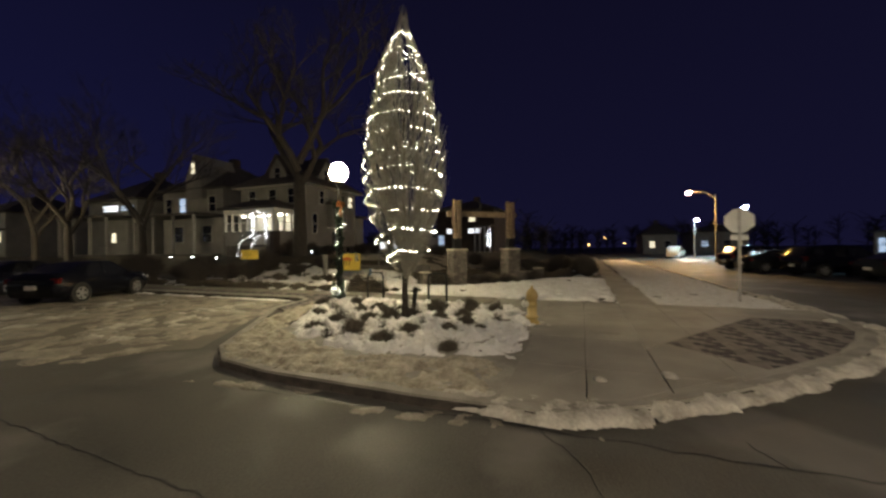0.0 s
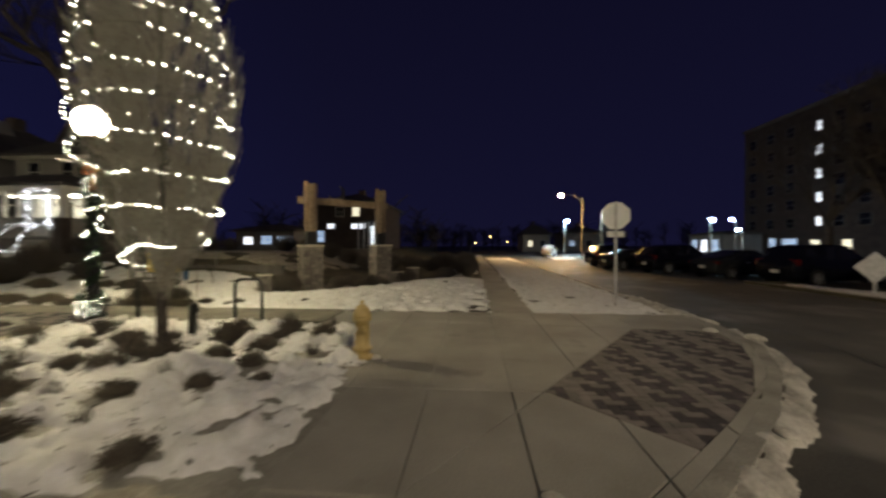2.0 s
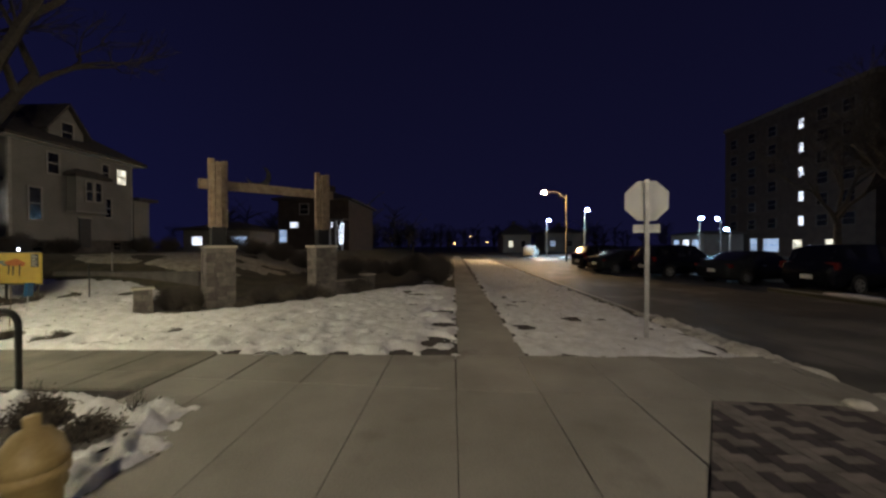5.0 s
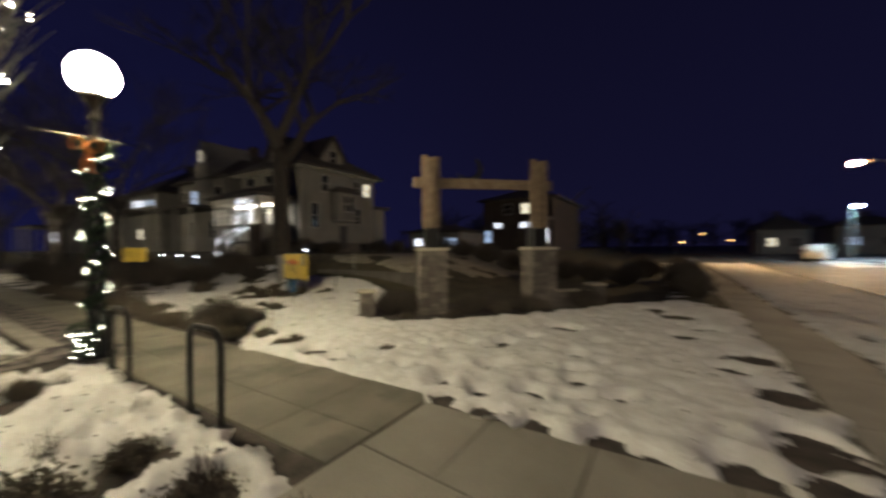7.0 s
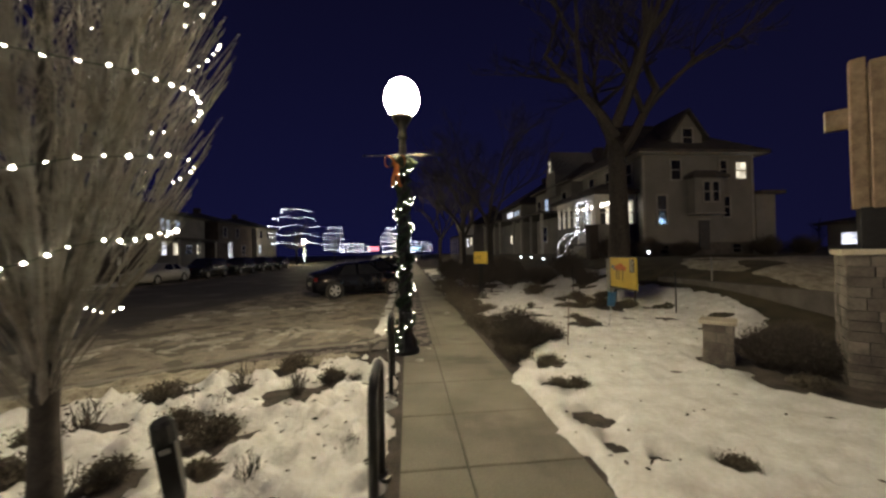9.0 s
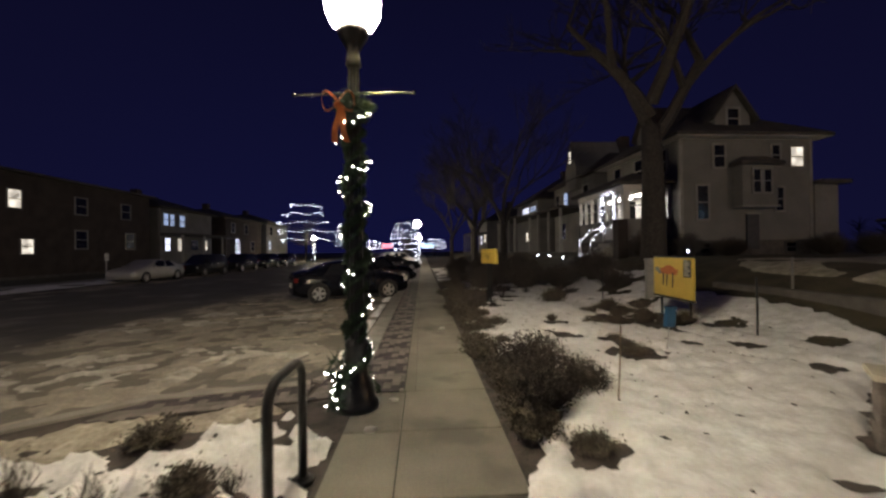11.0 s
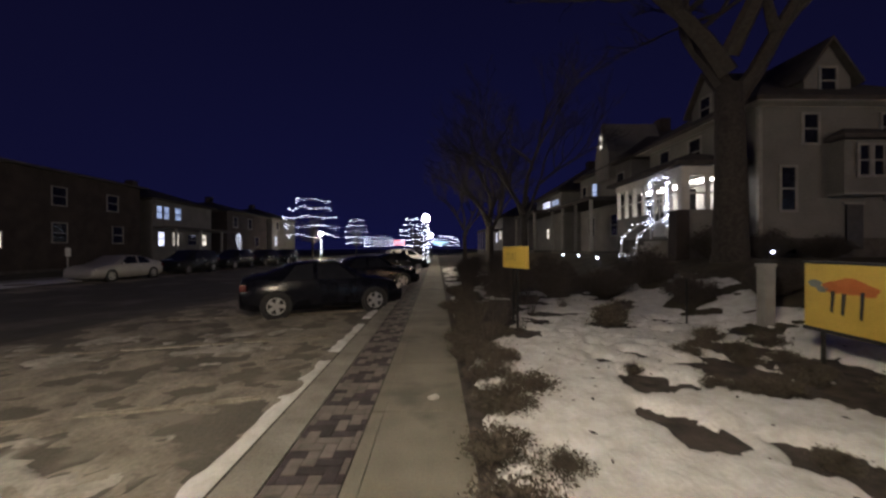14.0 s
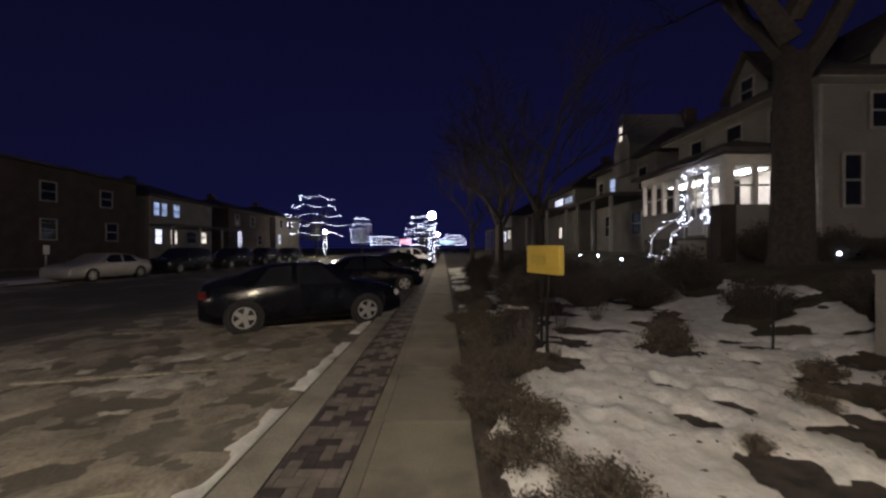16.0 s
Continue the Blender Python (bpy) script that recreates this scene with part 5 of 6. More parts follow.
def hip_roof(bm, x0, y0, x1, y1, z, h, over=0.5):
    x0, y0, x1, y1 = x0 - over, y0 - over, x1 + over, y1 + over
    w, d = x1 - x0, y1 - y0
    k = min(w, d) / 2
    a, b = ((x0 + k, (y0 + y1) / 2), (x1 - k, (y0 + y1) / 2)) if w >= d else (((x0 + x1) / 2, y0 + k), ((x0 + x1) / 2, y1 - k))
    lo = [bm.verts.new(v) for v in ((x0, y0, z), (x1, y0, z), (x1, y1, z), (x0, y1, z))]
    li = [bm.verts.new(v.co + Vector((0, 0, -0.16))) for v in lo]
    p, q = bm.verts.new((*a, z + h)), bm.verts.new((*b, z + h))
    if w >= d:
        faces = ((lo[0], lo[1], q, p), (lo[1], lo[2], q), (lo[2], lo[3], p, q), (lo[3], lo[0], p))
    else:
        faces = ((lo[0], lo[1], p), (lo[1], lo[2], q, p), (lo[2], lo[3], q), (lo[3], lo[0], p, q))
    for f in faces:
        bm.faces.new(f)
    bm.faces.new(li[::-1])
    for i in range(4):
        bm.faces.new((lo[i], lo[(i + 1) % 4], li[(i + 1) % 4], li[i]))


def gable(bm, axis, c, half, base, peak, front, back):
    """A gabled block: axis 'x' or 'y' is the way its ridge runs."""
    prof = [(-half, base), (half, base), (half, base + (peak - base) * 0.45), (0, peak), (-half, base + (peak - base) * 0.45)]
    a = [bm.verts.new((front, c + u, z) if axis == "x" else (c + u, front, z)) for u, z in prof]
    b = [bm.verts.new((back, c + u, z) if axis == "x" else (c + u, back, z)) for u, z in prof]
    bm.faces.new(a)
    bm.faces.new(b[::-1])
    for i in range(5):
        bm.faces.new((a[i], a[(i + 1) % 5], b[(i + 1) % 5], b[i]))


def siding(bm, x0, y0, z0, x1, y1, z1, step=0.14):
    """A body clad in lapped boards, one continuous skin."""
    rings, z = [], z0
    while z < z1 - 1e-6:
        t = min(step, z1 - z)
        for e, h in ((0.0, z), (0.02, z + t)):
            rings.append([bm.verts.new(v) for v in ((x0 + e, y0 + e, h), (x1 - e, y0 + e, h), (x1 - e, y1 - e, h), (x0 + e, y1 - e, h))])
        z += t
    for r0, r1 in zip(rings, rings[1:]):
        for k in range(4):
            bm.faces.new((r0[k], r0[(k + 1) % 4], r1[(k + 1) % 4], r1[k]))
    bm.faces.new(rings[0][::-1])
    bm.faces.new(rings[-1])


def corner_house():
    ob = thing("house", "cream two-storey house with a lit sun porch and dormers", "house", pose(0, 0, 0), group="")
    bm = bmesh.new()
    siding(bm, 23.0, 22.5, 1.95, 30.0, 29.7, 7.1)
    part("wall", bm, SIDING, ob)
    part("foundation", boxed(23.06, 22.56, 0.6, 29.94, 29.64, 1.96), FOUND, ob, "dark stone foundation")
    bm = bmesh.new()
    hip_roof(bm, 23.0, 22.5, 30.0, 29.7, 7.27, 2.7, 0.6)
    part("roof", bm, SHINGLE, ob)
    part("eaves_board", boxed(22.44, 21.94, 7.085, 30.56, 30.26, 7.11), TRIM, ob, "pale eaves board")
    # corner boards of the siding
    for x, y in ((22.98, 22.48), (29.88, 22.48)):
        part("corner_board", boxed(x, y, 1.96, x + 0.14, y + 0.14, 7.08), TRIM_DULL, ob)
    # dormers
    for axis, c, front, back in (("y", 26.15, 22.9, 26.0), ("x", 25.8, 23.4, 26.5)):
        bm = bmesh.new()
        gable(bm, axis, c, 0.95, 7.3, 9.75, front, back)
        d = part("dormer", bm, SIDING, ob)
        bm = bmesh.new()
        for s in (-1, 1):
            q = [(0, 9.95), (s * 1.25, 8.22), (s * 1.25, 8.1), (0, 9.8)]
            near, far = front - 0.25, back
            a = [bm.verts.new((near, c + u, z) if axis == "x" else (c + u, near, z)) for u, z in q]
            b = [bm.verts.new((far, c + u, z) if axis == "x" else (c + u, far, z)) for u, z in q]
            bm.faces.new(a)
            bm.faces.new(b[::-1])
            for i in range(4):
                bm.faces.new((a[i], a[(i + 1) % 4], b[(i + 1) % 4], b[i]))
        part("dormer_roof", bm, SHINGLE, d)
        window(d, axis, c - 0.3, c + 0.3, 7.75, 8.75, DARKGLASS, front)
    # south wall
    for u0, u1, z0, z1, pane in ((23.85, 24.4, 3.05, 4.7, DARKGLASS), (24.75, 25.3, 5.65, 6.75, DARKGLASS), (28.0, 28.4, 3.45, 4.6, DARKGLASS), (27.85, 28.25, 5.75, 6.75, DARKGLASS), (28.85, 29.5, 5.7, 6.65, WIN_WARM)):
        window(ob, "y", u0, u1, z0, z1, pane, 22.5)
    for u0 in (24.0, 25.6, 28.6):
        window(ob, "y", u0, u0 + 0.5, 1.35, 1.8, DARKGLASS, 22.56, trim=FOUND)
    part("door", boxed(26.4, 22.43, 1.5, 27.05, 22.495, 3.25), INK, ob, "dark side door")
    part("door_frame", boxed(26.3, 22.44, 3.25, 27.15, 22.495, 3.35), TRIM_DULL, ob)
    # bay
    bm = bmesh.new()
    siding(bm, 25.75, 21.95, 3.65, 27.6, 22.51, 5.75)
    bay = part("bay", bm, SIDING, ob)
    bm = bmesh.new()
    hip_roof(bm, 25.75, 21.95, 27.6, 22.5, 5.8, 0.32, 0.2)
    part("bay_roof", bm, SHINGLE, bay)
    part("bay_sill", boxed(25.68, 21.9, 3.56, 27.67, 22.49, 3.645), TRIM_DULL, bay)
    for u in (26.3, 26.85):
        window(bay, "y", u, u + 0.36, 4.3, 5.4, DARKGLASS, 21.95)
    # rear porch
    part("rear_porch_roof", boxed(30.02, 22.0, 4.75, 31.6, 24.6, 4.95), SHINGLE, ob)
    part("rear_porch_wall", boxed(30.02, 22.4, 0.9, 31.3, 24.4, 4.75), SIDING, ob)
    # front wall
    for y0 in (23.5, 25.6, 27.9):
        window(ob, "x", y0, y0 + 0.75, 5.6, 6.8, DARKGLASS, 23.0)
    # sun porch: base, corner posts, windows
    porch = part("sun_porch", boxed(20.45, 23.2, 2.0, 22.99, 28.5, 3.15), SIDING, ob, "cream sun porch glowing inside")
    part("porch_base", boxed(20.5, 23.25, 0.6, 22.95, 28.45, 2.0), FOUND, porch)
    part("porch_fascia", boxed(20.4, 23.15, 4.6, 22.99, 28.55, 4.92), TRIM, porch)
    bm = bmesh.new()
    hip_roof(bm, 20.4, 23.15, 23.0, 28.55, 5.07, 0.7, 0.35)
    part("porch_roof", bm, SHINGLE, porch)
    part("porch_ceiling", boxed(20.5, 23.25, 4.54, 22.98, 28.48, 4.59), TRIM, porch)
    part("inner_wall", boxed(22.9, 23.4, 3.15, 22.97, 28.4, 4.53), TRIM, porch)
    for y in (24.3, 26.2, 27.8):
        part("ceiling_light", boxed(21.7, y - 0.55, 4.51, 22.4, y + 0.55, 4.538), WIN_PORCH, porch, "bright porch ceiling light")
    ys = [23.2, 24.1, 25.2, 26.05, 26.9, 27.7, 28.5]
    for y in ys:
        part("porch_post", boxed(20.45, y - 0.07 if y > 24 else y, 3.15, 20.62, y + 0.07 if y < 28.4 else y, 4.6), TRIM, porch)
    part("corner_post", boxed(20.43, 23.18, 3.15, 20.75, 23.48, 4.6), TRIM, porch)
    for x in (21.45, 22.15, 22.82):
        part("porch_post", boxed(x, 23.2, 3.15, x + 0.16, 23.34, 4.6), TRIM, porch)
    for a, b in zip(ys, ys[1:]):
        part("sash_bar", boxed(20.5, a + 0.08, 3.8, 20.55, b - 0.08, 3.87), TRIM, porch)
    for a, b in ((20.75, 21.45), (21.61, 22.15), (22.31, 22.82)):
        part("sash_bar", boxed(a, 23.24, 3.8, b, 23.29, 3.87), TRIM, porch)
    # dark block added to break up the even glow of the porch
    part("porch_silhouette", boxed(21.0, 23.7, 3.15, 21.4, 24.0, 4.1, bevel=0.05), INK, porch, "dark silhouette added behind the porch glass")
    door = part("porch_door", boxed(20.40, 24.2, 2.1, 20.445, 25.1, 2.75), TRIM, porch, "white glazed porch door")
    for a, b, c, d in ((24.2, 2.75, 24.31, 4.45), (24.99, 2.75, 25.1, 4.45), (24.31, 4.33, 24.99, 4.45), (24.31, 3.5, 24.99, 3.57), (24.62, 2.75, 24.68, 4.33)):
        part("door_rail", boxed(20.405, a, b, 20.44, c, d), TRIM, door)
    # steps with railings
    for k in range(4):
        part("step", boxed(20.4 - 0.3 * (k + 1), 24.05, 0.8, 20.4 - 0.3 * k, 25.3, 2.0 - 0.2 * (k + 1) + 0.1), CONCRETE, porch)
    for y in (24.05, 25.3):
        bm = bmesh.new()
        tube(bm, [(20.4, y, 3.0), (19.1, y, 2.15), (19.0, y, 1.2)], 0.03, 6)
        tube(bm, [(20.4, y, 2.0), (20.4, y, 3.0)], 0.03, 6)
        part("railing", bm, TRIM, porch)
    part("brick_pillar", boxed(19.65, 22.35, 0.8, 20.15, 22.85, 3.05), BRICKRED, porch, "dark brick pillar")


corner_house()


def porch_lights():
    rng = random.Random(8)
    ob = thing("light_string", "white fairy lights on the porch steps and columns", "fairy lights", pose(0, 0, 0))
    run = []
    for y in (24.0, 25.35):
        run += [Vector((20.4 - 1.35 * u, y, 3.02 - 0.9 * u - 0.1 * math.sin(u * 9))) for u in (i / 22 for i in range(23))]
        run += [Vector((20.36, y + rng.uniform(-0.13, 0.13), 2.5 + 2.1 * u)) for u in (i / 69 for i in range(70))]
        run += [Vector((19.02, y, 2.1 - 0.85 * u)) for u in (i / 8 for i in range(9))]
    run += [Vector((20.34, 24.0 + 1.4 * u, 4.65 + 0.08 * math.sin(u * 12))) for u in (i / 18 for i in range(19))]
    run += [Vector((18.95, 23.9 + 1.6 * u, 1.25)) for u in (i / 14 for i in range(15))]
    bm = bmesh.new()
    run = [p + Vector((rng.gauss(0, 0.04), rng.gauss(0, 0.05), rng.gauss(0, 0.05))) for p in run]
    bulbs(bm, run[::2], 0.019)
    tagged(part("bulb_run", bm, FAIRYFAR, ob), kind="stuff")


porch_lights()


def plain_house(label, x0, y0, x1, y1, zb, ze, rh, wall, lit, face="x", out=-1, at=None, porch=None, group="houses along the street"):
    """A farther house: clad walls, hip roof, rows of windows on the face turned to the street."""
    ob = thing("house", label, "house", pose(0, 0, 0), group=group)
    bm = bmesh.new()
    siding(bm, x0, y0, zb, x1, y1, ze, 0.3)
    part("wall", bm, wall, ob)
    part("foundation", boxed(x0 + 0.05, y0 + 0.05, -0.25, x1 - 0.05, y1 - 0.05, zb + 0.01), FOUND, ob)
    bm = bmesh.new()
    hip_roof(bm, x0, y0, x1, y1, ze + 0.17, rh, 0.5)
    part("roof", bm, SHINGLE, ob)
    if rh > 1.0:
        part("chimney", boxed((x0 + x1) / 2 - 0.4, (y0 + y1) / 2 - 0.4, ze + 0.5 * rh, (x0 + x1) / 2 + 0.4, (y0 + y1) / 2 + 0.4, ze + rh + 0.9), BRICKRED, ob)
    for u, z, w, h, pane in lit:
        window(ob, face, u, u + w, z, z + h, pane, at if at is not None else (x0 if out < 0 else x1), out=out)
    if porch:
        px0, py0, px1, py1, pz = porch
        part("porch_roof", boxed(px0, py0, pz, px1, py1, pz + 0.22), SHINGLE, ob)
        part("porch_floor", boxed(px0 + 0.1, py0 + 0.1, zb - 0.6, px1 - 0.1, py1 - 0.1, zb + 0.15), FOUND, ob)
        n = 4
        for k in range(n):
            y = py0 + 0.2 + (py1 - py0 - 0.4) * k / (n - 1)
            x = px0 + 0.2 if out < 0 else px1 - 0.2
            part("porch_post", boxed(x - 0.09, y - 0.09, zb + 0.15, x + 0.09, y + 0.09, pz), TRIM_DULL, ob)
    return ob


D = DARKGLASS
h2 = plain_house("grey house with a front gable and a dark porch", 23.4, 32.5, 33, 41.0, 1.2, 7.5, 3.2, SIDING2, [(33.4, 5.4, 0.9, 1.4, D), (37.5, 5.4, 0.9, 1.4, WIN_COOL), (39.6, 5.4, 0.8, 1.4, D), (34.0, 2.5, 1.2, 1.5, D), (38.0, 2.5, 1.2, 1.5, D)], porch=(20.6, 32.5, 23.4, 41.0, 4.8))
bm = bmesh.new()
gable(bm, "x", 35.7, 1.1, 6.6, 10.9, 22.9, 27.0)
part("dormer", bm, SIDING2, h2)
window(h2, "x", 35.45, 35.95, 9.0, 10.0, WIN_WARM, 22.9)
plain_house("pale house with a lit upper porch", 22.5, 43.5, 32, 52.0, 1.2, 7.0, 3.0, SIDING, [(44.0, 5.9, 2.2, 0.5, WIN_COOL), (46.6, 5.9, 2.6, 0.6, WIN_WHITE), (47.0, 2.6, 0.8, 1.0, WIN_WARM)], porch=(19.8, 43.5, 22.5, 52.0, 5.0))
plain_house("house with a lit porch far along the street", 21.0, 66.0, 31, 76.0, 1.0, 6.5, 3.0, SIDING2, [(67.0, 3.0, 2.0, 1.3, WIN_WARM), (71.0, 2.6, 1.5, 1.6, WIN_WHITE)], porch=(18.0, 66.0, 21.0, 76.0, 4.4))
# across the street
plain_house("long dark brick apartment building", -32, 26.0, -18, 44.0, 0.2, 7.4, 1.2, BRICKRED, [(31.2, 5.0, 0.8, 1.2, WIN_WARM), (29.3, 1.4, 0.9, 2.0, WIN_COOL), (36.0, 5.0, 1.0, 1.3, D), (41.0, 2.2, 1.0, 1.4, D), (36.0, 2.2, 1.0, 1.4, D), (40.5, 5.0, 1.0, 1.3, D), (32.0, 1.8, 0.8, 1.0, WIN_WARM)], out=1)
plain_house("grey house with cool lit windows", -30, 45.5, -18, 55.0, 0.4, 6.6, 1.9, SIDING2, [(46.0, 4.8, 0.7, 1.25, WIN_COOL), (47.0, 4.8, 0.7, 1.25, WIN_COOL), (48.6, 4.8, 0.9, 1.3, WIN_COOL), (46.2, 2.0, 0.8, 1.4, WIN_WHITE), (48.2, 2.0, 0.9, 1.4, WIN_WARM), (50.6, 2.1, 1.5, 1.2, D), (53.0, 2.1, 0.9, 1.2, WIN_WARM)], out=1, porch=(-18, 45.5, -15.6, 57.5, 3.7))
plain_house("dark brick house across the street", -30, 58.5, -18, 70.0, 0.4, 6.7, 1.9, BRICKRED, [(60.0, 4.7, 1.0, 1.4, D), (64.0, 4.7, 1.0, 1.4, D), (66.0, 2.0, 1.2, 1.4, D)], out=1)
plain_house("pale house across the street", -30, 72.0, -18, 82.0, 0.4, 6.9, 2.0, SIDING, [(72.8, 2.2, 1.0, 1.6, WIN_COOL), (77.0, 5.0, 1.0, 1.4, D), (73.5, 5.0, 1.0, 1.4, D)], out=1)
# along the side street
plain_house("dark house with a few lit windows behind the gateway", 45, 11.7, 57, 19.6, 0.4, 6.6, 1.6, BRICKRED, [(14.2, 5.1, 0.9, 1.05, WIN_WARM), (13.5, 3.6, 1.7, 0.55, WIN_WHITE), (17.3, 3.6, 0.9, 0.55, WIN_WHITE), (18.6, 2.0, 0.8, 1.3, WIN_COOL), (16.2, 5.1, 0.9, 1.05, D)], porch=(43.0, 11.7, 45, 14.0, 4.3))
plain_house("low grey garage behind the gateway", 40, 19.9, 47, 26.5, 0.3, 3.1, 0.9, SIDING2, [(22.4, 1.7, 1.2, 0.9, WIN_COOL), (20.2, 1.7, 1.6, 0.8, WIN_COOL), (24.6, 1.7, 1.0, 0.8, WIN_WHITE)])
plain_house("white gabled house at the end of the car park", 90, -17.9, 100, -11.4, -0.1, 4.0, 2.6, SIDING, [(-16.6, 1.2, 1.0, 1.4, D), (-13.7, 1.2, 1.0, 1.4, WIN_WARM)])
plain_house("pale house beyond the car park", 92, -31.0, 102, -21.5, -0.1, 4.4, 1.8, SIDING2, [(-24.0, 1.4, 1.2, 1.2, WIN_COOL), (-28.0, 1.4, 1.2, 1.2, D)])


def tower_block():
    ob = thing("apartment_block", "tall dark apartment block with one lit stair column", "apartment block", pose(0, 0, 0))
    part("wall", boxed(45.5, -62, -0.2, 67.0, -45, 20.0), BRICKRED, ob)
    part("parapet", boxed(45.3, -62.2, 20.0, 67.2, -44.8, 20.5), FOUND, ob)
    for k in range(5):
        window(ob, "y", 53.5, 54.15, 4.1 + 3.15 * k, 5.3 + 3.15 * k, WIN_WHITE, -45, out=1)
    for x0, x1, z0, z1, pane in ((53.7, 54.9, 0.2, 2.2, WIN_WARM), (49.6, 50.7, 0.2, 2.2, WIN_WARM), (57.0, 59.5, 0.6, 2.4, WIN_COOL), (60.6, 61.8, 0.5, 2.5, WIN_COOL)):
        window(ob, "y", x0, x1, z0, z1, pane, -45, out=1)
    for k in range(6):
        for x in (47.5, 50.5, 57.5, 61.0, 64.5):
            window(ob, "y", x, x + 1.3, 3.9 + 2.6 * k, 5.3 + 2.6 * k, DARKGLASS, -45, trim=FOUND, out=1)


tower_block()
plain_house("low pale entrance wing beside the apartment block", 62.5, -44.5, 71, -38.5, -0.1, 3.2, 0.5, SIDING, [(63.2, 0.4, 2.0, 2.0, WIN_COOL), (66.0, 0.4, 1.6, 2.0, WIN_WHITE), (68.6, 0.4, 1.4, 2.0, WIN_COOL)], face="y", out=1, at=-38.5)

# ---- street lights of the side street and the car park ----
def arm_light(x, y, lx, ly, h, mat, label, pole=0.08):
    ob = thing("street_light", label, "street light", pose(x, y, ROAD))
    bm = bmesh.new()
    tube(bm, [(0, 0, 0), (0, 0, h * 0.96)], [pole, pole * 0.6], 8)
    part("pole", bm, GALV if mat in (COOL, COOL_DIM) else FOUND, ob)
    dx, dy = lx - x, ly - y
    bm = bmesh.new()
    tube(bm, [(0, 0, h * 0.9), (dx * 0.4, dy * 0.4, h * 1.0), (dx, dy, h + 0.12)], 0.035, 6)
    part("arm", bm, FOUND, ob)
    bm = bmesh.new()
    lathe(bm, [(0.05, h + 0.2), (0.2, h + 0.16), (0.26, h + 0.05), (0.22, h + 0.02)], 12, at=(dx, dy, 0))
    part("hood", bm, GALV, ob)
    bm = bmesh.new()
    lathe(bm, [(0.2, h + 0.02), (0.21, h - 0.06), (0.14, h - 0.15), (0.04, h - 0.18)], 12, at=(dx, dy, 0))
    part("lens", bm, mat, ob, "glowing lens")
    return ob


arm_light(43.4, -11.5, 43.2, -9.1, 7.2, SODIUM, "sodium street light on an arm over the side street", 0.11)
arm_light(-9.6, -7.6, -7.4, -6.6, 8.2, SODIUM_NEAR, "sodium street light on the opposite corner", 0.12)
arm_light(56.3, -12.8, 55.9, -13.0, 5.2, COOL, "bluish car-park light on a steel pole")
arm_light(54.0, -17.2, 53.6, -17.4, 6.4, COOL, "bluish car-park light on a steel pole")
arm_light(41.2, -23.6, 40.8, -23.5, 4.3, COOL_DIM, "bluish light beside the apartment block")
arm_light(50.0, -32.0, 50.0, -31.6, 4.9, COOL_DIM, "bluish car-park light on a steel pole")
arm_light(44.0, -28.6, 44.0, -28.2, 3.4, COOL_DIM, "bluish light on the far side of the opposite block")
arm_light(81.0, 1.0, 81.0, -0.1, 2.2, FARLAMP, "distant orange street light")
arm_light(118.0, -5.6, 118.0, -5.2, 4.4, FARLAMP, "distant orange street light")
arm_light(99.0, -8.8, 99.0, -8.6, 2.6, FARLAMP, "distant orange street light")


